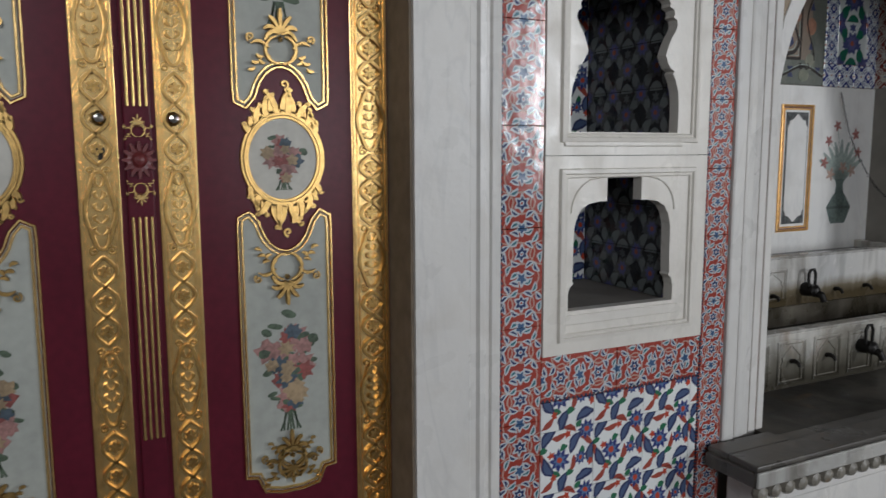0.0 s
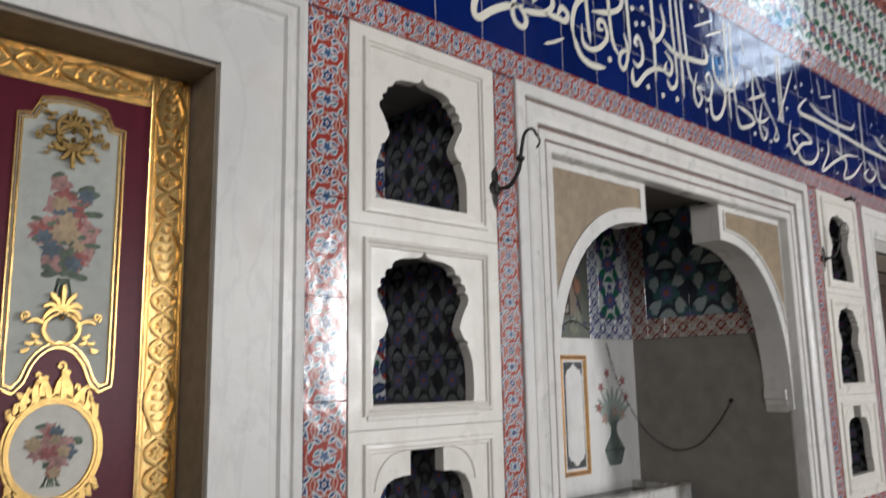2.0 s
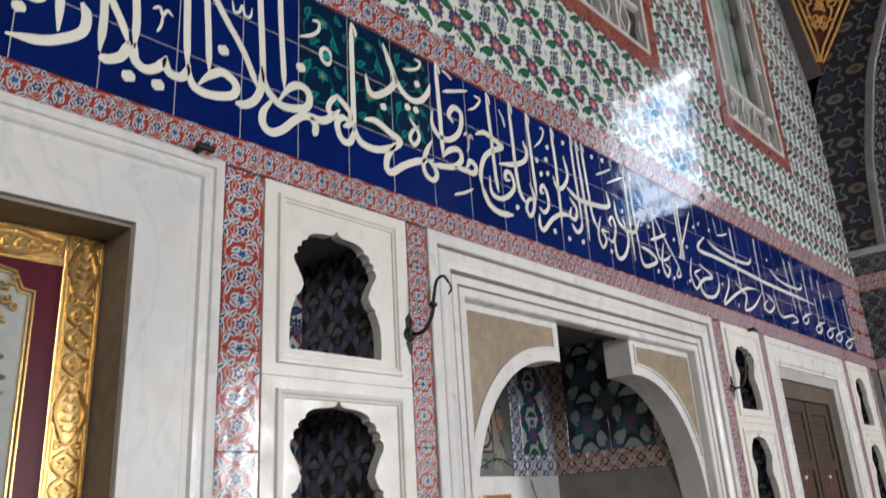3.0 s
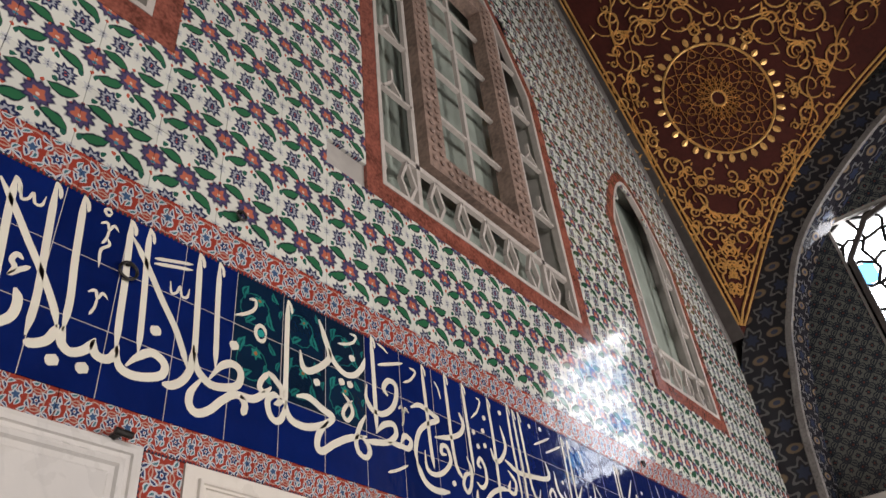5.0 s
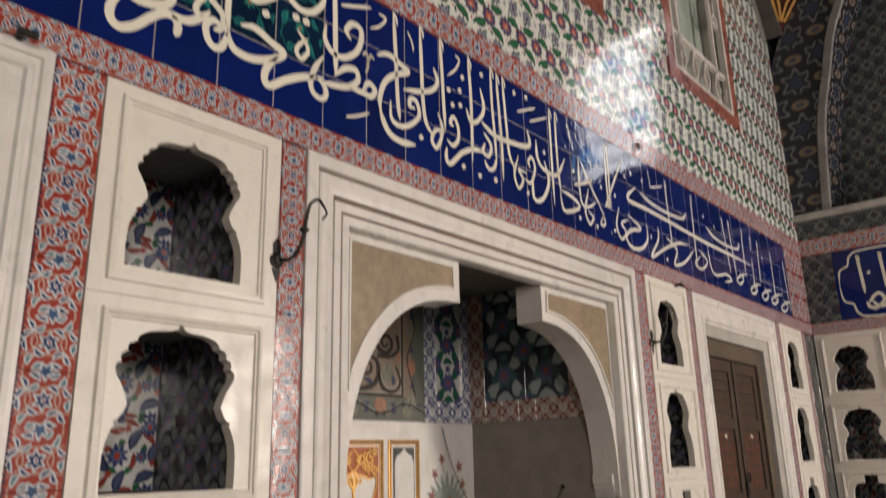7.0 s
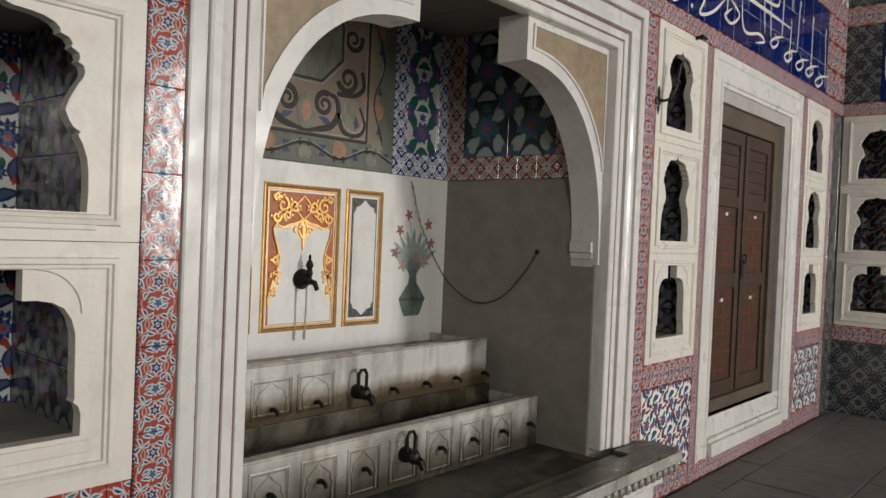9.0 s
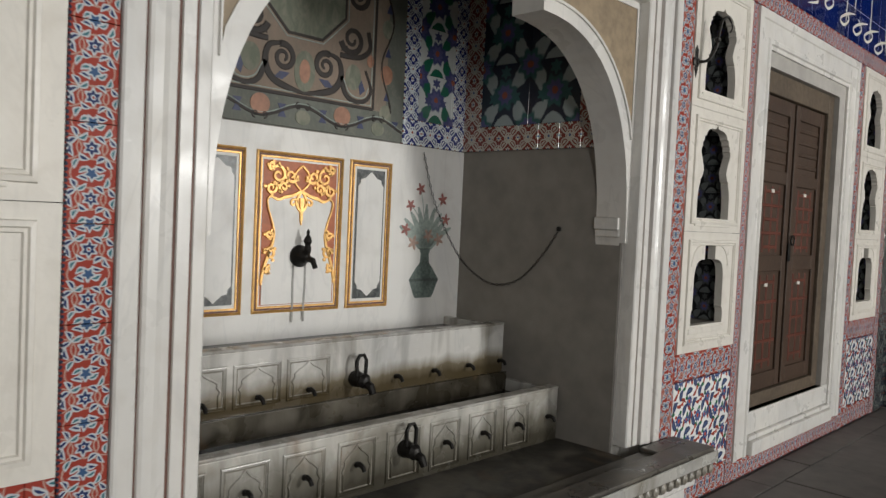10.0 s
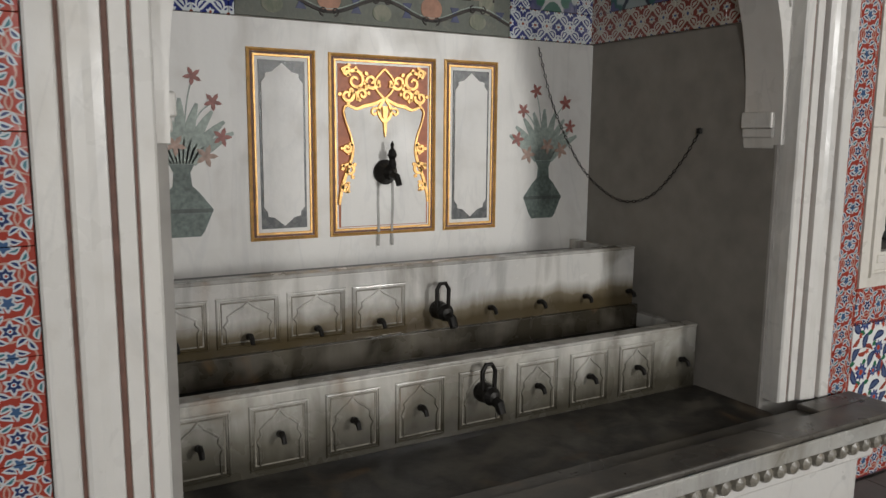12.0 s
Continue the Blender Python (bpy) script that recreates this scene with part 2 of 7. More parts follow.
PAINT_BLUE = basic("painted_blue", (0.06, 0.085, 0.11), 0.5, 0, 0, 90, 0.5)
PAINT_YELLOW = basic("painted_ochre", (0.32, 0.23, 0.13), 0.5, 0, 0, 90, 0.4)
MEDAL = basic("cream_medallion_paint", (0.50, 0.48, 0.42), 0.4, 0, 0, 30, 0.15)
KNOB = basic("polished_steel", (0.45, 0.42, 0.38), 0.18, 1.0, 0, 50, 0.1)
ROSETTE = basic("crimson_carving", (0.15, 0.03, 0.03), 0.35, 0, 0.001, 50, 0.3)
FRAME_WOOD = basic("grey_brown_wood", (0.11, 0.082, 0.055), 0.6, 0, 0.003, 26, 0.4)
RED_WOOD = basic("red_brown_wood", (0.12, 0.032, 0.018), 0.5, 0, 0.001, 40, 0.3)
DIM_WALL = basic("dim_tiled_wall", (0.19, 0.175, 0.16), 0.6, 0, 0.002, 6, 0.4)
INLAY_DARK = basic("inlay_dark_brown", (0.03, 0.022, 0.018), 0.6, 0, 0.0005, 40, 0.3)
INLAY_SALMON = basic("inlay_salmon", (0.40, 0.20, 0.125), 0.55, 0, 0.0005, 40, 0.3)
INLAY_BLUE = basic("inlay_blue", (0.035, 0.045, 0.12), 0.5, 0, 0.0005, 40, 0.3)
RED_GROUND = basic("orange_red_paint", (0.46, 0.13, 0.045), 0.45, 0, 0.0005, 40, 0.25)
FADE_GREEN = basic("faded_green_paint", (0.15, 0.19, 0.17), 0.5, 0, 0, 60, 0.5)
FADE_DARK = basic("faded_dark_paint", (0.09, 0.11, 0.10), 0.5, 0, 0, 60, 0.4)
FADE_LEAF = basic("faded_leaf_paint", (0.36, 0.42, 0.38), 0.5, 0, 0, 60, 0.35)
FADE_RED = basic("faded_red_paint", (0.34, 0.13, 0.11), 0.5, 0, 0, 60, 0.4)
FADE_PINK = basic("faded_pink_paint", (0.46, 0.32, 0.26), 0.5, 0, 0, 60, 0.4)
STAIN_THIN = basic("grey_streak", (0.36, 0.35, 0.32), 0.3, 0, 0, 40, 0.3)
WATER = basic("dark_water", (0.018, 0.017, 0.014), 0.16, 0, 0.003, 25, 0.1, 0.25)
BRICK_RED = basic("dull_red_tile_border", (0.27, 0.085, 0.06), 0.2, 0, 0.001, 60, 0.6)
STUCCO = basic("pink_stucco", (0.30, 0.21, 0.17), 0.6, 0, 0.004, 30, 0.5)
MOULD_GREY = basic("pale_mould", (0.21, 0.20, 0.19), 0.25, 0, 0.003, 40, 0.4)
DARK_STONE = basic("dark_surround", (0.07, 0.06, 0.055), 0.5, 0, 0.003, 12, 0.3)
GOLD_FAR = basic("old_gilding", (0.85, 0.50, 0.17), 0.4, 0.55, 0.002, 40, 0.3)


def pane(name, colour):
    m = bpy.data.materials.new(name)
    m.use_nodes = True
    nt = m.node_tree
    out = nt.nodes["Material Output"]
    mix, tr, gl = nt.nodes.new("ShaderNodeMixShader"), nt.nodes.new("ShaderNodeBsdfTransparent"), nt.nodes.new("ShaderNodeBsdfGlossy")
    tr.inputs[0].default_value = (*colour, 1)
    gl.inputs["Roughness"].default_value = 0.05
    mix.inputs[0].default_value = 0.06
    nt.links.new(tr.outputs[0], mix.inputs[1])
    nt.links.new(gl.outputs[0], mix.inputs[2])
    nt.links.new(mix.outputs[0], out.inputs["Surface"])
    return m


PANE_CLEAR, PANE_GREEN, PANE_RED, PANE_BLUE = pane("clear_pane", (0.9, 0.93, 0.95)), pane("green_pane", (0.12, 0.45, 0.12)), pane("red_pane", (0.5, 0.05, 0.12)), pane("blue_pane", (0.25, 0.5, 0.7))
SKYGLOW = bpy.data.materials.new("daylight")
SKYGLOW.use_nodes = True
SKYGLOW.node_tree.nodes["Principled BSDF"].inputs["Base Color"].default_value = (0.8, 0.85, 0.9, 1)
SKYGLOW.node_tree.nodes["Principled BSDF"].inputs["Emission Color"].default_value = (0.93, 0.97, 1.0, 1)
SKYGLOW.node_tree.nodes["Principled BSDF"].inputs["Emission Strength"].default_value = 5.8


class Glaze:
    """A painted and glazed tile: shapes laid one over another in the tile's own unit square."""

    def __init__(self, name, ground, rough=0.12, swap=False, wobble=0.03, vary=0.12):
        self.m = bpy.data.materials.new(name)
        self.m.use_nodes = True
        self.nt = self.m.node_tree
        self.b = self.nt.nodes["Principled BSDF"]
        nt = self.nt
        uv = nt.nodes.new("ShaderNodeUVMap")
        uv.uv_map = "uv"
        geo = nt.nodes.new("ShaderNodeNewGeometry")
        noise_tex = nt.nodes.new("ShaderNodeTexNoise")
        noise_tex.inputs["Scale"].default_value, noise_tex.inputs["Detail"].default_value = 38, 1
        nt.links.new(geo.outputs["Position"], noise_tex.inputs["Vector"])
        off = self.vec("SUBTRACT", noise_tex.outputs["Color"], (0.5, 0.5, 0.5))
        off = self.vec("MULTIPLY", off, (wobble, wobble, 0))
        p = self.vec("FRACTION", uv.outputs[0])
        p = self.vec("ADD", p, off)
        if swap:
            sep, com = nt.nodes.new("ShaderNodeSeparateXYZ"), nt.nodes.new("ShaderNodeCombineXYZ")
            nt.links.new(p, sep.inputs[0])
            nt.links.new(sep.outputs[1], com.inputs[0])
            nt.links.new(sep.outputs[0], com.inputs[1])
            p = com.outputs[0]
        self.p = p
        self.fine = nt.nodes.new("ShaderNodeTexNoise")
        self.fine.inputs["Scale"].default_value, self.fine.inputs["Detail"].default_value = 9, 4
        nt.links.new(geo.outputs["Position"], self.fine.inputs["Vector"])
        self.rough, self.vary = rough, vary
        rgb = nt.nodes.new("ShaderNodeRGB")
        rgb.outputs[0].default_value = (*ground, 1)
        self.colour = rgb.outputs[0]

    def link(self, value, socket):
        if isinstance(value, (int, float, tuple)):
            socket.default_value = value
        else:
            self.nt.links.new(value, socket)

    def vec(self, op, a, b=None, out=0):
        n = self.nt.nodes.new("ShaderNodeVectorMath")
        n.operation = op
        self.link(a, n.inputs[0])
        if b is not None:
            self.link(b, n.inputs[1])
        return n.outputs[out]

    def num(self, op, a, b=0.0):
        n = self.nt.nodes.new("ShaderNodeMath")
        n.operation = op
        self.link(a, n.inputs[0])
        self.link(b, n.inputs[1])
        return n.outputs[0]

    def local(self, x, y, turn, a, b):
        n = self.nt.nodes.new("ShaderNodeMapping")
        n.vector_type = "TEXTURE"
        n.inputs["Location"].default_value = (x, y, 0)
        n.inputs["Rotation"].default_value = (0, 0, radians(turn))
        n.inputs["Scale"].default_value = (a, b, 1)
        self.nt.links.new(self.p, n.inputs["Vector"])
        return n.outputs[0]

    def oval(self, x, y, a, b=None, turn=0):
        return self.vec("LENGTH", self.local(x, y, turn, a, b or a), out=1)

    def leaf(self, x, y, a, b, turn=0, bend=0.5):
        """A pointed, bent leaf."""
        q = self.local(x, y, turn, a, b)
        sep = self.nt.nodes.new("ShaderNodeSeparateXYZ")
        self.nt.links.new(q, sep.inputs[0])
        u, v = sep.outputs[0], sep.outputs[1]
        uu = self.num("MULTIPLY", u, u)
        v = self.num("ADD", v, self.num("MULTIPLY", uu, bend))
        return self.num("ADD", uu, self.num("ABSOLUTE", v))

    def flower(self, x, y, r, petals, deep=0.25, turn=0):
        q = self.local(x, y, turn, r, r)
        sep = self.nt.nodes.new("ShaderNodeSeparateXYZ")
        self.nt.links.new(q, sep.inputs[0])
        ang = self.num("ARCTAN2", sep.outputs[1], sep.outputs[0])
        wave = self.num("COSINE", self.num("MULTIPLY", ang, float(petals)))
        k = self.num("ADD", self.num("MULTIPLY", wave, deep), 1.0)
        return self.num("MULTIPLY", self.vec("LENGTH", q, out=1), k)

    def paint(self, d, colour, limit=1.0, soft=0.1, ring=0.0):
        """Lays a colour where d is under the limit, or within ring of it."""
        if ring:
            d, limit = self.num("ABSOLUTE", self.num("SUBTRACT", d, limit)), ring
        n = self.nt.nodes.new("ShaderNodeMapRange")
        n.inputs["From Min"].default_value, n.inputs["From Max"].default_value = limit - soft * limit, limit + soft * limit
        n.inputs["To Min"].default_value, n.inputs["To Max"].default_value = 1.0, 0.0
        self.link(d, n.inputs["Value"])
        mix = self.nt.nodes.new("ShaderNodeMix")
        mix.data_type = "RGBA"
        self.nt.links.new(n.outputs[0], mix.inputs["Factor"])
        self.nt.links.new(self.colour, mix.inputs["A"])
        mix.inputs["B"].default_value = (*colour, 1)
        self.colour = mix.outputs["Result"]
        return self

    def done(self, bump=0.0007):
        nt = self.nt
        info = nt.nodes.new("ShaderNodeObjectInfo")
        shade = self.num("ADD", self.num("MULTIPLY", self.fine.outputs[0], self.vary * 1.6), self.num("MULTIPLY", info.outputs["Random"], self.vary))
        shade = self.num("ADD", shade, 1 - self.vary * 1.3)
        self.nt.links.new(self.vec("SCALE", self.colour), self.b.inputs["Base Color"])
        nt.links.new(shade, self.b.inputs["Base Color"].links[0].from_node.inputs["Scale"])
        r = self.num("ADD", self.num("MULTIPLY", self.fine.outputs[0], 0.12), self.rough - 0.06)
        nt.links.new(r, self.b.inputs["Roughness"])
        geo = nt.nodes.new("ShaderNodeNewGeometry")
        w = nt.nodes.new("ShaderNodeTexNoise")
        w.inputs["Scale"].default_value, w.inputs["Detail"].default_value = 14, 2
        nt.links.new(geo.outputs["Position"], w.inputs["Vector"])
        bp = nt.nodes.new("ShaderNodeBump")
        bp.inputs["Strength"].default_value, bp.inputs["Distance"].default_value = 1.0, bump * 3
        nt.links.new(w.outputs[0], bp.inputs["Height"])
        nt.links.new(bp.outputs[0], self.b.inputs["Normal"])
        return self.m


G_WHITE, G_NAVY, G_COBALT, G_TURQ = (0.72, 0.73, 0.70), (0.02, 0.03, 0.10), (0.03, 0.06, 0.28), (0.10, 0.32, 0.38)
G_RED, G_ORANGE, G_GREEN, G_BRICK = (0.42, 0.06, 0.03), (0.55, 0.16, 0.07), (0.03, 0.14, 0.07), (0.30, 0.06, 0.04)


def red_border(name, swap, ground=(0.30, 0.045, 0.03), rim=True):
    """Border tile: fine white and blue scrolls with small lobed flowers on tomato red."""
    g = Glaze(name, ground, 0.16, swap, 0.06)
    pale, blue = (0.48, 0.51, 0.53), (0.025, 0.037, 0.11)
    line = (0.42, 0.26, 0.21)
    for y in (0.0, 1.0):
        g.paint(g.oval(0.5, y, 0.40, 0.30), line, 1.0, ring=0.045)
    g.paint(g.oval(0.5, 0.5, 0.30, 0.22), line, 1.0, ring=0.06)
    for x in (0.0, 1.0):
        g.paint(g.oval(x, 0.5, 0.30, 0.24), line, 1.0, ring=0.06)
    flecks = ((0.18, 0.20, 60), (0.82, 0.20, 120), (0.18, 0.80, -60), (0.82, 0.80, 240), (0.33, 0.30, 150), (0.67, 0.30, 30), (0.33, 0.70, 210), (0.67, 0.70, -30), (0.08, 0.42, 100), (0.92, 0.42, 80),
              (0.10, 0.62, 40), (0.90, 0.62, 140), (0.34, 0.08, 20), (0.66, 0.08, 160), (0.34, 0.92, -20), (0.66, 0.92, 200))
    for k, (x, y, t) in enumerate(flecks):
        g.paint(g.leaf(x, y, 0.125, 0.062, t, 0.8), pale)
        g.paint(g.leaf(x, y, 0.085, 0.026, t, 0.8), blue if k % 3 else (0.05, 0.15, 0.18))
    g.paint(g.flower(0.5, 0.5, 0.15, 6, 0.22), pale)
    g.paint(g.flower(0.5, 0.5, 0.105, 6, 0.22), blue)
    g.paint(g.oval(0.5, 0.5, 0.045), (0.5, 0.57, 0.62))
    g.paint(g.oval(0.5, 0.5, 0.025), ground)
    for y in (0.0, 1.0):
        g.paint(g.flower(0.5, y, 0.13, 5, 0.25, 18), pale)
        g.paint(g.flower(0.5, y, 0.085, 5, 0.25, 18), (0.05, 0.10, 0.2))
    if rim:
        for k in range(9):
            g.paint(g.oval(0.025, (k + 0.5) / 9, 0.035, 0.04), (0.03, 0.035, 0.06))
    return g.done()


RED_TILE = red_border("red_border_tile", False)
RED_TILE_H = red_border("red_band_tile", True)
DULL_RED_H = red_border("dull_red_band_tile", True, (0.34, 0.09, 0.06), False)

# wall tile of the upper wall: rows of lotus flowers with orange hearts, rosettes and wavy green leaves on white
g = Glaze("lotus_tile", (0.64, 0.65, 0.59), 0.09, wobble=0.045)
for x, y, t, b in ((0.25, 0.735, -14, 0.5), (0.75, 0.735, 10, -0.5), (0.25, 0.275, 24, -0.5), (0.75, 0.275, -22, 0.5)):
    g.paint(g.leaf(x, y, 0.205, 0.095, t, b), (0.012, 0.028, 0.03))
    g.paint(g.leaf(x + 0.004, y + 0.004, 0.185, 0.064, t, b), (0.025, 0.13, 0.06))
for x, y, t in ((0.12, 0.86, 40), (0.62, 0.86, -40), (0.38, 0.14, 60), (0.88, 0.14, -60), (0.06, 0.20, 80), (0.56, 0.2, 100)):
    g.paint(g.leaf(x, y, 0.055, 0.035, t, 0.4), (0.02, 0.10, 0.07))
for x, y in ((0.5, 0.74), (0.0, 0.72), (1.0, 0.72), (0.5, 0.24), (0.0, 0.26), (1.0, 0.26), (0.13, 0.38), (0.63, 0.40), (0.37, 0.62), (0.87, 0.62)):
    g.paint(g.leaf(x, y, 0.034, 0.026, 90, 0.3), (0.48, 0.10, 0.06))
for x in (0.0, 0.5, 1.0):
    y = 0.5 if x == 0.5 else 0.53
    g.paint(g.flower(x, y, 0.185, 11, 0.12, 8), (0.018, 0.022, 0.06))
    g.paint(g.flower(x, y, 0.152, 11, 0.12, 8), (0.075, 0.06, 0.13))
    g.paint(g.flower(x, y - 0.01, 0.09, 5, 0.2, 18), (0.45, 0.13, 0.08))
    g.paint(g.oval(x, y - 0.02, 0.022), (0.66, 0.50, 0.40))
    g.paint(g.oval(x, y - 0.085, 0.036, 0.026), (0.05, 0.20, 0.28))
for x in (0.27, 0.72):
    for y in (0.0, 1.0):
        g.paint(g.flower(x, y, 0.128, 8, 0.2), (0.02, 0.026, 0.075))
        g.paint(g.flower(x, y, 0.08, 8, 0.2), (0.34, 0.36, 0.40))
        g.paint(g.oval(x, y, 0.045), (0.03, 0.035, 0.09))
        g.paint(g.oval(x, y, 0.014), (0.48, 0.12, 0.08))
for x in (0.0, 0.5, 1.0):
    for y in (0.0, 1.0):
        g.paint(g.flower(x, y, 0.05, 6, 0.3), (0.45, 0.47, 0.48))
        g.paint(g.oval(x, y, 0.015), (0.04, 0.05, 0.10))
LOTUS_TILE = g.done(0.0004)

# dado tile: blue saz leaves, lotus flowers and red cloud scrolls on white
g = Glaze("saz_tile", (0.74, 0.75, 0.73), 0.13, wobble=0.05)
for x, y, t in ((0.15, 0.12, 40), (0.62, 0.42, 75), (0.88, 0.78, 140), (0.35, 0.88, 10), (0.05, 0.55, 100), (1.05, 0.55, 100), (0.55, 0.02, 160), (0.55, 1.02, 160)):
    g.paint(g.leaf(x, y, 0.15, 0.05, t, -0.8), G_BRICK)
for x, y, t in ((0.40, 0.15, 70), (0.82, 0.22, 20), (0.12, 0.42, 120), (0.62, 0.78, 60), (0.12, 0.92, 50), (0.93, 0.55, 80)):
    g.paint(g.leaf(x, y, 0.20, 0.085, t, 0.6), (0.03, 0.038, 0.10))
    g.paint(g.leaf(x, y, 0.15, 0.045, t, 0.6), (0.07, 0.10, 0.19))
for x, y, t in ((0.55, 0.3, 20), (0.3, 0.3, 150), (0.78, 0.62, 100), (0.42, 0.72, 30), (0.7, 0.05, 60), (0.05, 0.72, 20)):
    g.paint(g.leaf(x, y, 0.08, 0.05, t, 0.4), G_GREEN)
for x, y, r in ((0.36, 0.52, 0.15), (0.86, 0.95, 0.13), (0.86, -0.05, 0.13), (0.75, 0.5, 0.09)):
    g.paint(g.flower(x, y, r, 9, 0.2), (0.03, 0.04, 0.16))
    g.paint(g.flower(x, y, r * 0.62, 7, 0.2), (0.10, 0.16, 0.30))
    g.paint(g.oval(x, y, r * 0.35), G_RED)
for x, y in ((0.2, 0.62), (0.5, 0.92), (0.95, 0.4), (0.25, 0.25)):
    g.paint(g.flower(x, y, 0.05, 5, 0.25), G_RED)
FLORAL_TILE = g.done()


def arabesque(name, ground, line, heart, wobble=0.05, rough=0.14):
    """Border tile with split palmettes and small rosettes."""
    g = Glaze(name, ground, rough, False, wobble)
    for x, y, t in ((0.25, 0.25, 45), (0.75, 0.75, 45), (0.75, 0.25, -45), (0.25, 0.75, -45)):
        g.paint(g.leaf(x, y, 0.27, 0.15, t, 0.8), line)
        g.paint(g.leaf(x, y, 0.20, 0.09, t, 0.8), ground)
        g.paint(g.leaf(x, y, 0.13, 0.04, t, 0.8), line)
    for x, y in ((0.5, 0.5), (0, 0), (1, 0), (0, 1), (1, 1)):
        g.paint(g.oval(x, y, 0.2), line, 1.0, ring=0.12)
        g.paint(g.flower(x, y, 0.15, 6, 0.22), line)
        g.paint(g.oval(x, y, 0.05), heart)
    for x, y in ((0.5, 0.02), (0.5, 0.98), (0.02, 0.5), (0.98, 0.5)):
        g.paint(g.flower(x, y, 0.1, 6, 0.22), line)
        g.paint(g.oval(x, y, 0.035), heart)
    return g.done()


NAVY_BORDER = arabesque("navy_border_tile", (0.02, 0.03, 0.17), (0.66, 0.70, 0.72), (0.3, 0.08, 0.05))
RUST_BORDER = arabesque("rust_border_tile", (0.20, 0.045, 0.035), (0.50, 0.46, 0.40), (0.05, 0.08, 0.2))
# This dark glaze carries the dim end wall's shade in its colour
SHADE_TILE = arabesque("shaded_grey_green_tile", (0.125, 0.133, 0.12), (0.026, 0.032, 0.042), (0.13, 0.05, 0.04))


def panel_tile(name, ground, leafc, flow):
    """Panel tile with large flowers and curling green leaves."""
    g = Glaze(name, ground, 0.14, False, 0.05)
    for x, y, t in ((0.2, 0.2, 60), (0.8, 0.2, 120), (0.2, 0.75, -60), (0.8, 0.75, 240), (0.5, 0.05, 0)):
        g.paint(g.leaf(x, y, 0.25, 0.12, t, 0.8), leafc)
    for x, y in ((0.5, 0.5), (0.0, 0.95), (1.0, 0.95), (0.0, -0.05), (1.0, -0.05)):
        g.paint(g.flower(x, y, 0.23, 8, 0.15), flow)
        g.paint(g.flower(x, y, 0.15, 8, 0.15), (0.10, 0.10, 0.22))
        g.paint(g.oval(x, y, 0.06), (0.28, 0.09, 0.06))
    for x, y in ((0.28, 0.45), (0.72, 0.45), (0.5, 0.86)):
        g.paint(g.flower(x, y, 0.09, 6, 0.25), flow)
    return g.done()


PANEL_TILE = panel_tile("green_panel_tile", (0.55, 0.58, 0.57), (0.02, 0.12, 0.075), (0.06, 0.07, 0.17))
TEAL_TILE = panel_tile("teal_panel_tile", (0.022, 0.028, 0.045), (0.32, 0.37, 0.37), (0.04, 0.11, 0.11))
# Niche side tiles: the shade of the side walls is put into the glaze
NICHE_TILE = panel_tile("shaded_niche_tile", (0.02, 0.021, 0.022), (0.15, 0.165, 0.16), (0.085, 0.09, 0.09))

# cobalt tiles of the inscription, plain and with green scrolls
g = Glaze("cobalt_tile", (0.003, 0.012, 0.095), 0.07, vary=0.4)
BLUE_TILE = g.done(0.0005)
g = Glaze("green_scroll_tile", (0.004, 0.016, 0.04), 0.09, wobble=0.07, vary=0.3)
for x, y, t, a in ((0.16, 0.70, 75, 0.15), (0.30, 0.22, 40, 0.13), (0.78, 0.80, 130, 0.12), (0.70, 0.30, 115, 0.17), (0.92, 0.55, 80, 0.09)):
    g.paint(g.leaf(x, y, a, a * 0.42, t, 0.8), (0.012, 0.16, 0.145))
    g.paint(g.leaf(x, y, a * 0.7, a * 0.13, t, 0.8), (0.006, 0.05, 0.06))
g.paint(g.flower(0.48, 0.62, 0.085, 6, 0.25), (0.015, 0.18, 0.15))
g.paint(g.oval(0.48, 0.62, 0.03), (0.30, 0.13, 0.05))
g.paint(g.oval(0.40, 0.42, 0.30), (0.010, 0.12, 0.11), 1.0, ring=0.035)
GREEN_TILE = g.done()

# dark star pattern under the arch
g = Glaze("star_tile", (0.02, 0.02, 0.026), 0.2, wobble=0.02)
for x, y in ((0.25, 0.25), (0.75, 0.75)):
    g.paint(g.flower(x, y, 0.22, 6, 0.25), (0.13, 0.13, 0.13), 1.0, ring=0.14)
    g.paint(g.flower(x, y, 0.12, 6, 0.2), (0.03, 0.04, 0.075))
for x, y in ((0.75, 0.25), (0.25, 0.75)):
    g.paint(g.oval(x, y, 0.17, 0.10), (0.19, 0.14, 0.09))
    g.paint(g.oval(x, y, 0.08, 0.05), (0.05, 0.06, 0.10))
STAR_TILE = g.done()
CREAM = Glaze("cream_glaze", (0.74, 0.71, 0.60), 0.12, vary=0.08).done()
TURQ_GLAZE = Glaze("turquoise_glaze", (0.02, 0.30, 0.27), 0.12, vary=0.1).done()


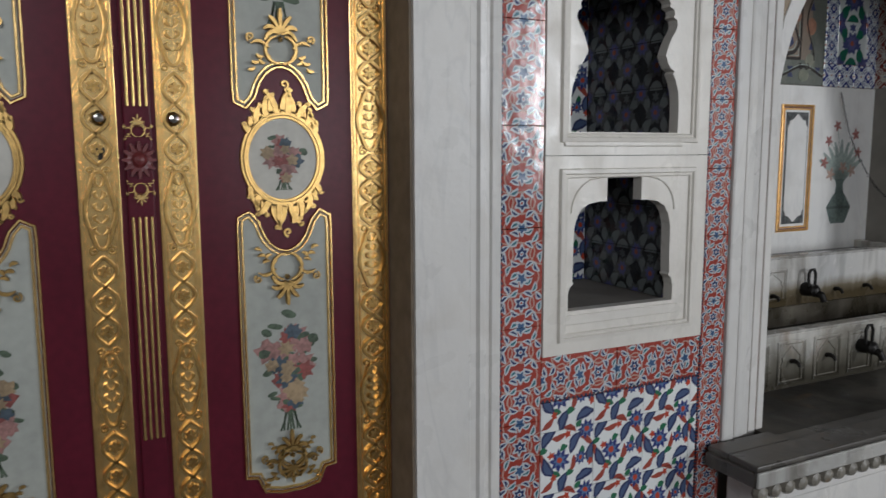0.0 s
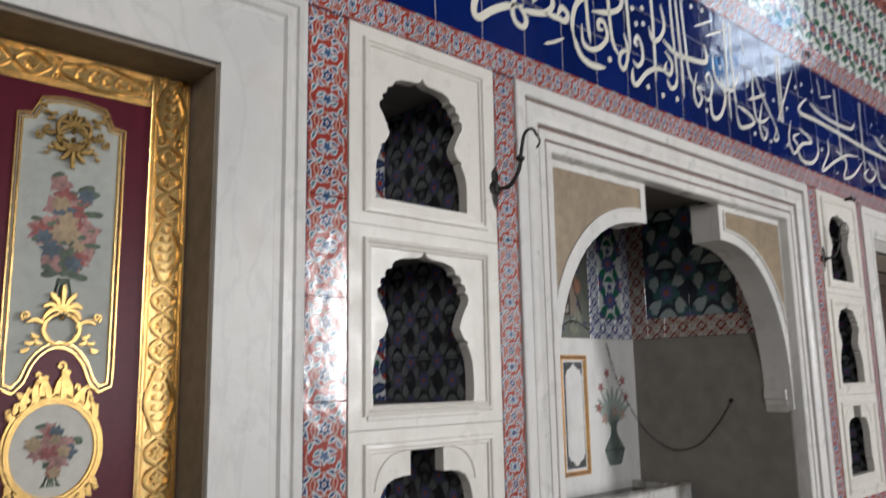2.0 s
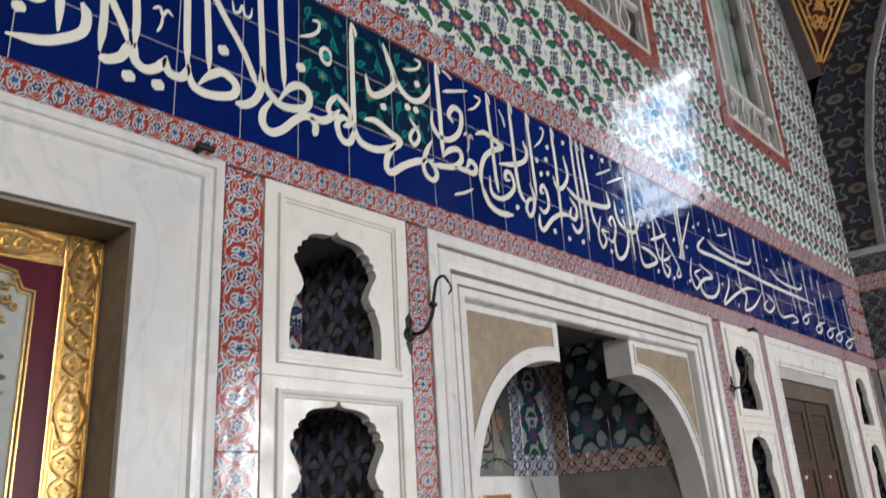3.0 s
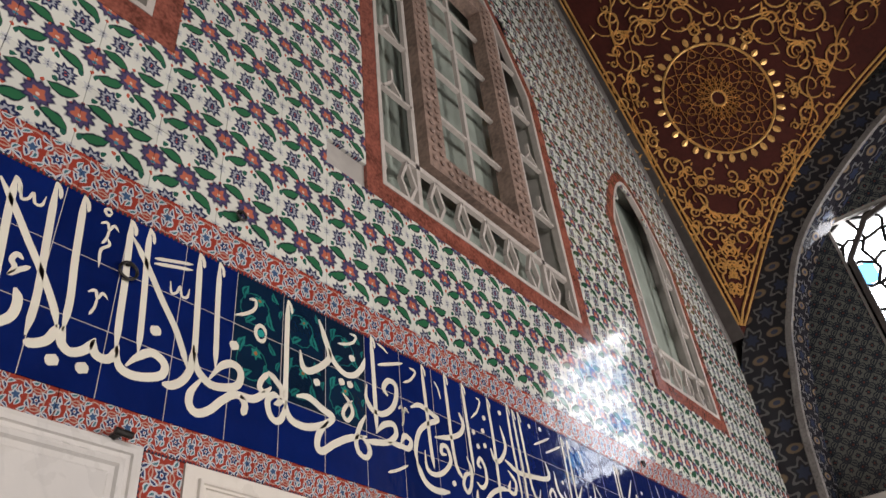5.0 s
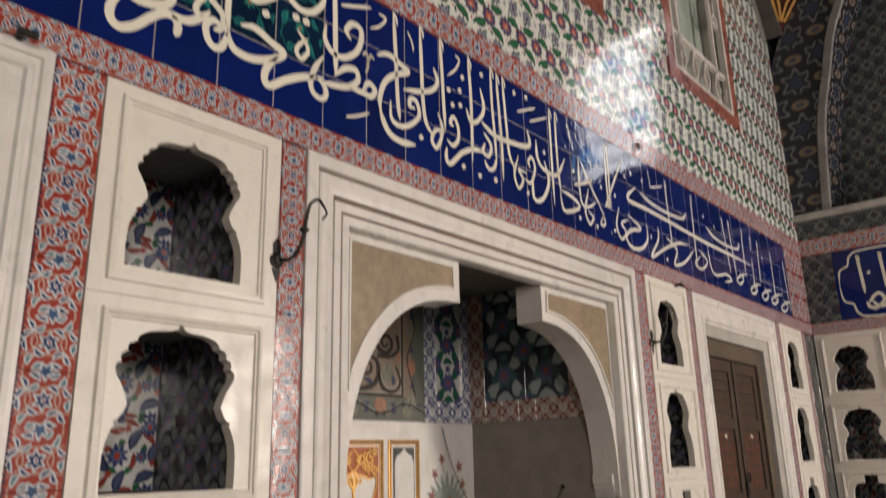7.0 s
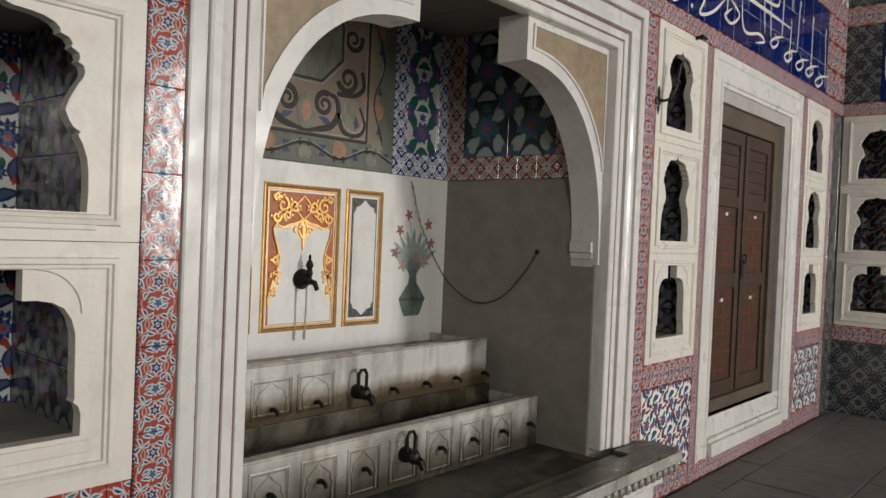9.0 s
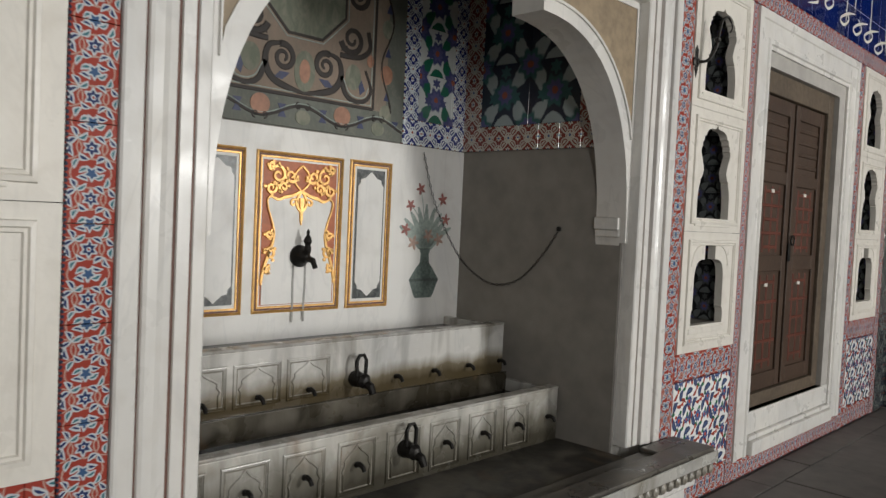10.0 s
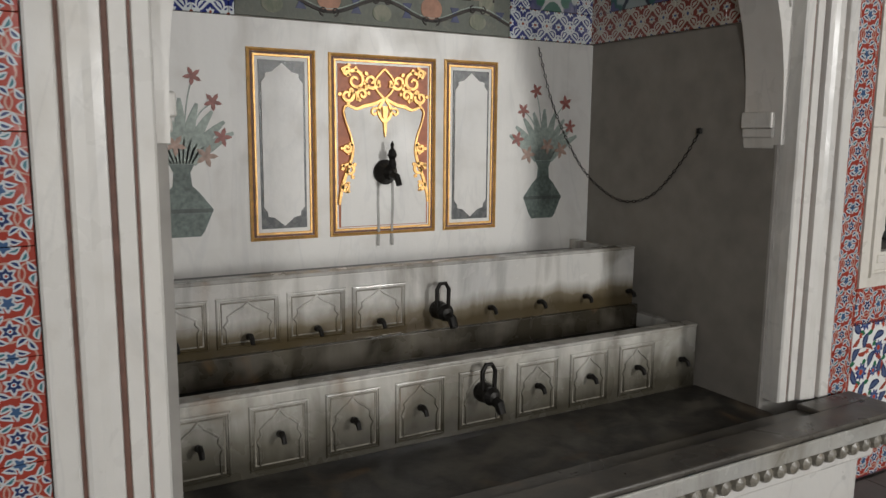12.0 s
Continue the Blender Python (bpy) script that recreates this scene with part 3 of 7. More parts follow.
def marble(name, colour, vein, rough=0.3, dirt=0.0, scale=1.0, vein_mix=0.45, waterlines=()):
    """Veined marble with grey drifts, wear and, where wanted, water stains."""
    m = bpy.data.materials.new(name)
    m.use_nodes = True
    nt = m.node_tree
    b = nt.nodes["Principled BSDF"]
    geo = nt.nodes.new("ShaderNodeNewGeometry")

    def tex(s, detail=6.0, distort=0.0, stretch=(1, 1, 1)):
        mp = nt.nodes.new("ShaderNodeMapping")
        mp.inputs["Scale"].default_value = stretch
        nt.links.new(geo.outputs["Position"], mp.inputs[0])
        n = nt.nodes.new("ShaderNodeTexNoise")
        n.inputs["Scale"].default_value, n.inputs["Detail"].default_value, n.inputs["Distortion"].default_value = s * scale, detail, distort
        nt.links.new(mp.outputs[0], n.inputs["Vector"])
        return n.outputs[0]

    def ramp(src, lo, hi, a=0.0, c=1.0):
        n = nt.nodes.new("ShaderNodeMapRange")
        for k, v in (("From Min", lo), ("From Max", hi), ("To Min", a), ("To Max", c)):
            n.inputs[k].default_value = v
        nt.links.new(src, n.inputs["Value"])
        return n.outputs[0]

    def mix(f, a, c):
        n = nt.nodes.new("ShaderNodeMix")
        n.data_type = "RGBA"
        nt.links.new(f, n.inputs["Factor"])
        for v, s in ((a, n.inputs["A"]), (c, n.inputs["B"])):
            if isinstance(v, tuple):
                s.default_value = (*v, 1)
            else:
                nt.links.new(v, s)
        return n.outputs["Result"]

    drift = ramp(tex(1.6, 8, 1.2, (1.0, 1.0, 0.45)), 0.4, 0.7, 0, vein_mix)
    col = mix(drift, colour, vein)
    sharp = nt.nodes.new("ShaderNodeMath")
    sharp.operation = "ABSOLUTE"
    sub = nt.nodes.new("ShaderNodeMath")
    sub.operation = "SUBTRACT"
    nt.links.new(tex(2.3, 5, 1.6, (1.3, 1.3, 0.4)), sub.inputs[0])
    sub.inputs[1].default_value = 0.5
    nt.links.new(sub.outputs[0], sharp.inputs[0])
    col = mix(ramp(sharp.outputs[0], 0.0, 0.03, vein_mix * 0.4, 0.0), col, tuple(v * 0.8 for v in vein))
    grime = tex(7, 8, 0.5)
    col = mix(ramp(grime, 0.52, 0.75, 0, 0.22), col, (0.40, 0.35, 0.28))
    if dirt:
        streak = tex(9, 5, 0.3, (1, 1, 0.12))
        blot = tex(3.2, 7, 0.8)
        col = mix(ramp(streak, 0.5, 0.72, 0, dirt), col, (0.13, 0.115, 0.09))
        col = mix(ramp(blot, 0.52, 0.72, 0, dirt), col, (0.20, 0.18, 0.14))
        rust = tex(5, 6, 0.6, (1, 1, 0.5))
        col = mix(ramp(rust, 0.62, 0.76, 0, dirt * 0.7), col, (0.26, 0.14, 0.05))
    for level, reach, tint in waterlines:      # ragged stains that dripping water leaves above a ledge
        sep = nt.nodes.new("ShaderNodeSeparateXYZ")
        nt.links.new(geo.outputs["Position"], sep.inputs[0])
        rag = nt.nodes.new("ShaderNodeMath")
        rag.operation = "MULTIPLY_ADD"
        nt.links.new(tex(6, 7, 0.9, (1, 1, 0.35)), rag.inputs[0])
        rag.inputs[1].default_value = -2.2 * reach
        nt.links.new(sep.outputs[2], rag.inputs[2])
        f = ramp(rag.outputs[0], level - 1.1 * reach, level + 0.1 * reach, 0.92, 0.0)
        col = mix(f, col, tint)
    nt.links.new(col, b.inputs["Base Color"])
    nt.links.new(ramp(grime, 0.3, 0.7, rough - 0.08, rough + 0.15), b.inputs["Roughness"])
    bp = nt.nodes.new("ShaderNodeBump")
    bp.inputs["Strength"].default_value, bp.inputs["Distance"].default_value = 0.5, 0.0015
    nt.links.new(tex(45, 4), bp.inputs["Height"])
    nt.links.new(bp.outputs[0], b.inputs["Normal"])
    return m


MARBLE = marble("white_marble", (0.70, 0.675, 0.63), (0.46, 0.46, 0.46), 0.3)
CREAM_MARBLE = marble("cream_marble", (0.72, 0.68, 0.61), (0.56, 0.54, 0.50), 0.32, 0, 1.6, 0.3)
WET_MARBLE = marble("stained_marble", (0.46, 0.445, 0.41), (0.27, 0.275, 0.27), 0.22, 0.8)
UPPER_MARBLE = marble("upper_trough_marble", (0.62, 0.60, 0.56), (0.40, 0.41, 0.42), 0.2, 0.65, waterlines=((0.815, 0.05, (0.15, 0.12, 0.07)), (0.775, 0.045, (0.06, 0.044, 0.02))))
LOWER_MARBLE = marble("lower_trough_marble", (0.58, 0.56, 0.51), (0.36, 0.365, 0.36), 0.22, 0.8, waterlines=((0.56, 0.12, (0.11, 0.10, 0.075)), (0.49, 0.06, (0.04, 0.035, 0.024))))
PALE_MARBLE = marble("polished_pale_marble", (0.82, 0.80, 0.76), (0.66, 0.66, 0.66), 0.38, 0.1)
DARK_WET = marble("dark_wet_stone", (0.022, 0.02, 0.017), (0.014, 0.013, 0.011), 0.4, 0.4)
GREY_STONE = marble("grey_inlay_marble", (0.11, 0.115, 0.115), (0.06, 0.065, 0.065), 0.25, 0, 5, 0.8)
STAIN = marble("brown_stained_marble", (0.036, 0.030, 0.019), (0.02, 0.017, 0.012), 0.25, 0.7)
DARK_MARBLE = marble("dark_mottled_marble", (0.25, 0.23, 0.19), (0.12, 0.11, 0.09), 0.3, 0.8, 6, 0.8)
WORN_SLAB = marble("worn_grey_slab", (0.085, 0.077, 0.067), (0.05, 0.046, 0.04), 0.3, 0.4)
INLAY_GREY = marble("inlay_grey_green", (0.15, 0.16, 0.135), (0.09, 0.10, 0.08), 0.6, 0, 6, 0.6)
INLAY_PINK = marble("inlay_dull_pink", (0.27, 0.20, 0.15), (0.18, 0.16, 0.12), 0.6, 0, 6, 0.6)
INLAY_GREEN = marble("inlay_mottled_green", (0.15, 0.17, 0.12), (0.28, 0.27, 0.21), 0.6, 0, 14, 0.9)

# ---- setting: floor, walls, ceiling ----
floor = tagged(part("floor", one_box(-7, 10.5, -7, 4.2, -0.3, FLOOR - 0.012), STONE), "dark worn stone slab floor of the hall", "floor", kind="structure")

DOOR = (-0.435, 0.967, 2.560)           # opening of the gilded door: x, x, top
WDOOR = (5.975, 7.285, 0.455, 2.535)       # opening of the wooden door
ALC = (2.470, 4.600)                    # fountain niche
BACK = 3.186
COLUMNS = (1.40, 5.018, 7.755)            # left edges of the niche columns
WIN1, WIN2, WIN0 = (2.456, 4.66, 4.755, 7.3, 8.9), (6.01, 7.31, 4.765, 6.6, 7.5), (-1.23, 0.965, 4.78, 7.3, 8.9)   # x, x, sill, spring, apex

bm = bmesh.new()
B0, B1 = W + 0.019, W + 0.42


def core(x0, x1, z0, z1, y0=B0, y1=B1):
    box(bm, x0, x1, y0, y1, z0, z1)


core(-7, DOOR[0], 0, 2.9)
core(DOOR[0], DOOR[1], DOOR[2], 2.9)
core(DOOR[0], DOOR[1], 0, DOOR[2], W + 0.35)
for a, b in ((DOOR[1], COLUMNS[0]), (COLUMNS[0] + 0.667, 2.19), (4.868, COLUMNS[1]), (COLUMNS[1] + 0.667, WDOOR[0]), (WDOOR[1], COLUMNS[2]), (COLUMNS[2] + 0.667, 9.4)):
    core(a, b, 0, 2.9)
for a in COLUMNS:
    core(a, a + 0.665, 0, 0.9)
    core(a, a + 0.665, 0.9, 2.9, W + 0.521, W + 0.6)
core(WDOOR[0], WDOOR[1], 0, WDOOR[2])
core(WDOOR[0], WDOOR[1], WDOOR[3], 2.9)
core(WDOOR[0], WDOOR[1], WDOOR[2], WDOOR[3], W + 0.3)
core(2.19, 4.868, 2.825, 2.9)
core(2.19, ALC[0] - 0.002, 0, 2.825, W + 0.09)
core(ALC[1] + 0.002, 4.868, 0, 2.825, W + 0.09)
core(ALC[0] - 0.002, ALC[1] + 0.002, 2.79, 2.825, W + 0.09)
core(-7, 9.4, 2.9, 4.755)
xs = -7
for x0, x1, z0, spring, apex in (WIN0, WIN1, WIN2):
    core(xs, x0, z0, 12)
    core(x0, x1, apex, 12)
    core(x0, x1, z0, apex, W + 0.34)
    xs = x1
core(xs, 9.4, 4.755, 12)
wall_north = tagged(part("wall_north", bm, PLASTER), "tall hall wall faced with painted tiles and marble", "wall", kind="structure")

wall_west = tagged(part("wall_west", one_box(-7.3, -7, -7, 3, 0, 12), DIM_WALL), "plain plastered end wall", "wall", kind="structure")
bm = bmesh.new()
xs = -7
for wx, wz, ww, wh, _ in SOUTH:
    box(bm, xs, wx - ww / 2, -6.4, -6, 0, 12)
    box(bm, wx - ww / 2, wx + ww / 2, -6.4, -6, 0, wz - wh / 2)
    box(bm, wx - ww / 2, wx + ww / 2, -6.4, -6, wz + wh / 2, 12)
    xs = wx + ww / 2
box(bm, xs, 9.9, -6.4, -6, 0, 12)
wall_south = tagged(part("wall_south", bm, DIM_WALL), "plain plastered wall behind the walker, with openings added for the lamps", "wall", kind="structure")
ceiling = tagged(part("ceiling", one_box(-7.3, 10.5, -6.4, 3, 11.5, 11.8), DIM_WALL), "plain ceiling high above the hall", "ceiling", kind="structure")

# end wall: flat below, an arched recess with a coloured window above
SWIN = (-0.85, 0.5, 5.3, 7.5)            # coloured window: y, y, sill, top
EB = END + 0.45                         # back of the recess
bm = bmesh.new()
box(bm, END + 0.019, END + 0.4, -6, 1.355, 0, 4.05)
box(bm, END + 0.019, END + 0.4, 1.355, W + 0.018, 0, 0.9)
box(bm, END + 0.019, END + 0.4, 1.355, W + 0.018, 2.836, 4.05)
box(bm, END + 0.521, END + 0.6, 1.3, W + 0.018, 0.8, 2.9)
box(bm, EB + 0.019, EB + 0.3, -6, SWIN[0], 4.05, 11.5)
box(bm, EB + 0.019, EB + 0.3, SWIN[1], W + 0.018, 4.05, 11.5)
box(bm, EB + 0.019, EB + 0.3, SWIN[0], SWIN[1], 4.05, SWIN[2])
box(bm, EB + 0.019, EB + 0.3, SWIN[0], SWIN[1], SWIN[3], 11.5)
box(bm, END + 0.4, EB + 0.3, -6, W + 0.018, 3.9, 4.05)
wall_east = tagged(part("wall_east", bm, PLASTER), "tiled end wall with a tall arched recess", "wall", kind="structure")
EAST = Matrix.Translation((END + 0.018, 0, 0)) @ Matrix.Rotation(radians(-90), 4, "Z")      # local x runs towards -y

# fountain niche shell
bm = bmesh.new()
box(bm, ALC[0] - 0.3, ALC[1] + 0.3, BACK, BACK + 0.25, 0, 3.0)
box(bm, ALC[0] - 0.1, ALC[0], W + 0.1, BACK, 0, 3.0)
box(bm, ALC[1], ALC[1] + 0.1, W + 0.1, BACK, 0, 3.0)
box(bm, ALC[0], ALC[1], B1, BACK, 2.79, 3.0)
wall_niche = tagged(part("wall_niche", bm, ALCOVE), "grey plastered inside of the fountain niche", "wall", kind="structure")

# ---- niche columns ----
def vase_hole(cx, z0, z1):
    """A cusped, waisted niche opening."""
    h = z1 - z0
    half = [(0.215, 0.0), (0.217, 0.1), (0.216, 0.2), (0.212, 0.27), (0.2, 0.34), (0.188, 0.385), (0.194, 0.40), (0.176, 0.42), (0.166, 0.45), (0.155, 0.5), (0.165, 0.56), (0.18, 0.62),
            (0.196, 0.67), (0.2, 0.7), (0.196, 0.73), (0.182, 0.745), (0.187, 0.765), (0.184, 0.79), (0.165, 0.81), (0.168, 0.83), (0.16, 0.855), (0.138, 0.87), (0.138, 0.89), (0.125, 0.915),
            (0.1, 0.935), (0.07, 0.945), (0.03, 0.95), (0.012, 0.965)]
    return [(cx + x, z0 + h * t) for x, t in half] + [(cx, z1)] + [(cx - x, z0 + h * t) for x, t in half[::-1]], (cx, z0 + 0.52 * h)


def flask_hole(cx, z0, z1):
    """A niche opening with round shoulders and a square neck."""
    h = z1 - z0
    half = [(0.215, 0), (0.216, 0.12), (0.21, 0.17), (0.196, 0.2), (0.2, 0.22), (0.198, 0.35), (0.198, 0.5), (0.196, 0.6), (0.186, 0.68), (0.168, 0.74), (0.14, 0.775), (0.1, 0.79), (0.07, 0.79), (0.07, 0.9), (0.07, 1.0)]
    return [(cx + x, z0 + h * t) for x, t in half] + [(cx, z1)] + [(cx - x, z0 + h * t) for x, t in half[::-1]], (cx, z0 + 0.45 * h)


def niche_column(label, k=1.0):
    """Three niches one above another in marble, its lower left front corner at the origin; depth runs along +y."""
    col = thing("niche_column", label, "wall niche", "marble niche columns")
    cx, wide = 0.309, 0.665
    for (z0, z1, shape), (c0, c1) in zip(((1.040, 1.477, flask_hole), (1.603, 2.10, vase_hole), (2.257, 2.71, vase_hole)), ((0.9, 1.53), (1.53, 2.165), (2.165, 2.835))):
        outline, mid = shape(cx, z0, z1)
        fit = k * (0.94 if z0 > 2.2 else 1.0)
        outline = [(cx + (px - cx) * fit, pz) for px, pz in outline]
        bm = bmesh.new()
        holed(bm, (0.002, wide - 0.002, c0 + 0.001, c1 - 0.001), outline, -0.006, 0.036, mid)
        front = part("front", bm, CREAM_MARBLE, col)
        bm = bmesh.new()
        frame_path = [(wide - 0.07, c0 + 0.055), (wide - 0.07, c1 - 0.055), (0.07, c1 - 0.055), (0.07, c0 + 0.055)]
        rail(bm, frame_path, [(-0.016, 0.004), (-0.012, 0.016), (0.0, 0.018), (0.004, 0.011), (0.012, 0.013), (0.016, 0.004)], True, base=0.0)
        part("moulding", bm, CREAM_MARBLE, front)
        bm = bmesh.new()
        box(bm, cx - 0.24 * k, cx + 0.24 * k, -0.012, 0.0, z0 - 0.045, z0 - 0.012, 0.004)
        part("ledge", bm, CREAM_MARBLE, front)
        if shape is flask_hole:
            for s in (-1, 1):
                bm = bmesh.new()
                rail(bm, [(cx + s * (0.10 + 0.11 * math.cos(k * 0.157)), z0 + 0.31 + 0.11 * math.sin(k * 0.157)) for k in range(11)], [(-0.004, 0.004), (0, 0.011), (0.004, 0.004)], base=0.0)
                part("carved_line", bm, CREAM_MARBLE, front)
    bm = bmesh.new()
    for x0, x1, z0, z1 in ((0.002, 0.07, 0.905, 2.83), (0.55, 0.663, 0.905, 2.83), (0.07, 0.55, 0.905, 1.033), (0.07, 0.55, 1.5, 1.596), (0.07, 0.55, 2.12, 2.25), (0.07, 0.55, 2.75, 2.83)):
        box(bm, x0, x1, 0.038, 0.52, z0, z1)
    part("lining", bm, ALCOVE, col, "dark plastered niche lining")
    back = Matrix.Translation((0, 0.515, 0))
    for z0, z1 in ((1.035, 1.498), (1.598, 2.118), (2.252, 2.748)):
        tiles(col, (0.083, 0.537, z0, z1), 0.23, 0.25, FLORAL_TILE, back, name="back_tile", deep=0.012, unit=0.23)
        # side walls take the tile with shade in its colour
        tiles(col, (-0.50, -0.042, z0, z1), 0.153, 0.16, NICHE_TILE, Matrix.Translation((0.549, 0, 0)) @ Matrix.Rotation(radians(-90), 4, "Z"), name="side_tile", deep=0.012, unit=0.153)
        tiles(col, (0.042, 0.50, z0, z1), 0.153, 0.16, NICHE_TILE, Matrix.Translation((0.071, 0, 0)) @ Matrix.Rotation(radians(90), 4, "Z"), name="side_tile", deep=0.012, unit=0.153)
    return col


column = niche_column("cream marble wall niches with cusped openings and tiled backs")
column.matrix_basis = Matrix.Translation((COLUMNS[0], W, 0))
slim = niche_column("cream marble wall niches with slimmer cusped openings beside the wooden door", 0.86)
slim.matrix_basis = Matrix.Translation((COLUMNS[1], W, 0))
copy_thing(slim, Matrix.Translation((COLUMNS[2], W, 0)))
copy_thing(slim, Matrix.Translation((END, 2.02, 0)) @ Matrix.Rotation(radians(-90), 4, "Z"))

# ---- portal of the fountain ----
portal = thing("portal", "white marble portal with stepped mouldings round the fountain niche", "portal")
PX0, PX1, PZ = 2.186, 4.871, 2.836      # outer edges of the moulding
steps = [(0, -0.018), (0, 0.010), (0.006, 0.014), (0.050, 0.014), (0.055, 0.010), (0.057, -0.008), (0.066, -0.010), (0.069, 0.002), (0.078, 0.006), (0.104, 0.005), (0.122, -0.002), (0.144, -0.006), (0.147, -0.026), (0.160, -0.028), (0.162, -0.016),
         (0.197, -0.018), (0.199, -0.026), (0.206, -0.026), (0.209, -0.020), (0.243, -0.022), (0.249, -0.028), (0.252, -0.060), (0.252, -0.09)]
bm = bmesh.new()
rail(bm, [(PX1, 0.49), (PX1, PZ), (PX0, PZ), (PX0, 0.49)], steps)
part("moulding", bm, MARBLE, portal)
for u, o, wd in ((0.058, -0.0075, 0.009), (0.148, -0.0250, 0.013), (0.2, -0.0245, 0.006)):           # thin red joints in the grooves of the marble
    bm = bmesh.new()
    rail(bm, [(PX1 - u, 0.49), (PX1 - u, PZ - u), (PX0 + u, PZ - u), (PX0 + u, 0.49)], [(0, o - 0.004), (0.0, o + 0.001), (wd, o + 0.001), (wd, o - 0.004)])
    part("joint", bm, RED_JOINT, portal, "thin red-painted joint")

ARCH_Y0, ARCH_Y1 = W + 0.075, W + 0.24
TOPZ = 2.60
EXR = (PX1 - PX0) / 2 - 0.25           # half width of the opening
KEY = 0.352


def arch_half(s):
    """Outline of one half of the arch: spandrel block with a round haunch and a square notch at the crown."""
    ex = CX + s * EXR
    key = CX + s * KEY
    cxr, czr = CX + s * KEY, 1.5
    pts = [(ex - s * 0.03, 1.46), (ex - s * 0.03, 1.5)]
    for k in range(1, 17):
        a = k / 16 * math.pi / 2
        pts.append((cxr + s * (EXR - 0.03 - KEY) * math.cos(a) ** 0.85, czr + 0.89 * math.sin(a) ** 0.85))
    return pts + [(key, TOPZ), (ex, TOPZ), (ex, 1.46)]


for s in (-1, 1):
    bm = bmesh.new()
    pts = arch_half(s)
    prism(bm, pts if s < 0 else pts[::-1], ARCH_Y0, ARCH_Y1)
    half = part("arch", bm, MARBLE, portal)
    inner = [(CX + s * (KEY + 0.05), TOPZ - 0.045)]
    for k in range(15):
        a = 1.535 - k * 0.078
        inner.append((CX + s * (KEY + 0.775 * math.cos(a) ** 0.85), 1.5 + 0.95 * math.sin(a) ** 0.85))
    inner = [(CX + s * min(abs(px - CX), 1.055), pz) for px, pz in inner if abs(px - CX) < 1.075] + [(CX + s * 1.055, TOPZ - 0.045)]
    bm = bmesh.new()
    prism(bm, inner if s > 0 else inner[::-1], ARCH_Y0 - 0.004, ARCH_Y0 + 0.01)
    part("spandrel", bm, SPANDREL, half, "ochre stone spandrel panel")
    bm = bmesh.new()
    rail(bm, inner, [(-0.006, -0.075), (-0.006, -0.066), (0.006, -0.066), (0.006, -0.075)], True)
    part("trim", bm, MARBLE, half)
    bm = bmesh.new()
    ex = CX + s * EXR
    for z0, z1, d in ((1.445, 1.485, 0.03), (1.485, 1.52, 0.042), (1.52, 1.58, 0.052)):
        box(bm, min(ex, ex - s * d), max(ex, ex - s * d), ARCH_Y0 + 0.03, ARCH_Y1, z0, z1, 0.006)
    part("corbel", bm, MARBLE, portal, "small stepped marble corbel")

# ---- iron brackets beside the portal ----
def bracket(x, z):
    b = thing("lamp_bracket", "black wrought-iron lamp bracket fixed to the red tiles", "bracket", "iron brackets")
    y = W
    part("plate", lathe(bmesh.new(), [(0.03, 0), (0.03, 0.008), (0.016, 0.014), (0.014, 0.02)], (x, y, z), "y", 12), IRON, b)
    part("tail", prism(bmesh.new(), [(x - 0.014, z), (x + 0.014, z), (x + 0.018, z + 0.06), (x, z + 0.085), (x - 0.018, z + 0.06)], y - 0.008, y), IRON, b)
    part("tip", prism(bmesh.new(), [(x - 0.02, z - 0.03), (x, z - 0.08), (x + 0.02, z - 0.03)], y - 0.008, y), IRON, b)
    arm = spline([(x, y - 0.01, z), (x + 0.035, y - 0.05, z + 0.01), (x + 0.055, y - 0.08, z + 0.07), (x + 0.06, y - 0.09, z + 0.14), (x + 0.07, y - 0.10, z + 0.205), (x + 0.095, y - 0.115, z + 0.225), (x + 0.112, y - 0.125, z + 0.20)], 6)
    part("arm", tube(bmesh.new(), arm, 0.0075, 8, taper=lambda t: 1.1 - 0.4 * t), IRON, b)
    part("knot", lathe(bmesh.new(), [(0.004, -0.015), (0.016, -0.006), (0.018, 0.004), (0.004, 0.015)], (x + 0.058, y - 0.085, z + 0.11), "z", 10), IRON, b)
    hook = [(x + 0.112 + 0.014 * math.sin(k * 0.6), y - 0.125, z + 0.20 - 0.008 * k) for k in range(7)]
    part("hook", tube(bmesh.new(), hook, 0.004, 6), IRON, b)
    return b


bracket(2.058, 2.37)
bracket(5.04, 2.38)

# small iron studs and rings in the wall
def wall_ring(x, z, r=0.03, drop=0.0):
    ring = thing("wall_ring", "small dark iron ring hanging on the tiles", "ring", "iron rings")
    part("pin", lathe(bmesh.new(), [(0.008, 0), (0.008, 0.02), (0.003, 0.024)], (x, W, z), "y", 8), IRON, ring)
    part("hoop", tube(bmesh.new(), [(x + r * math.sin(a), W - 0.018, z - r + r * math.cos(a)) for a in [k * math.tau / 16 for k in range(16)]], 0.006, 6, True), IRON, ring)


wall_ring(1.08, 3.47, 0.033)
wall_ring(1.52, 3.97, 0.022)
wall_ring(5.1, 3.78, 0.02)
for x, z in ((1.14, 2.82), (5.5, 2.80)):
    stud = thing("iron_stud", "short dark iron stud above the marble frame", "stud", "iron studs")
    part("shank", tube(bmesh.new(), [(x, W, z + 0.03), (x, W - 0.05, z + 0.03)], 0.012, 8), IRON, stud)
    part("head", tube(bmesh.new(), [(x - 0.02, W - 0.05, z + 0.03), (x + 0.035, W - 0.055, z + 0.025)], 0.012, 8), IRON, stud)

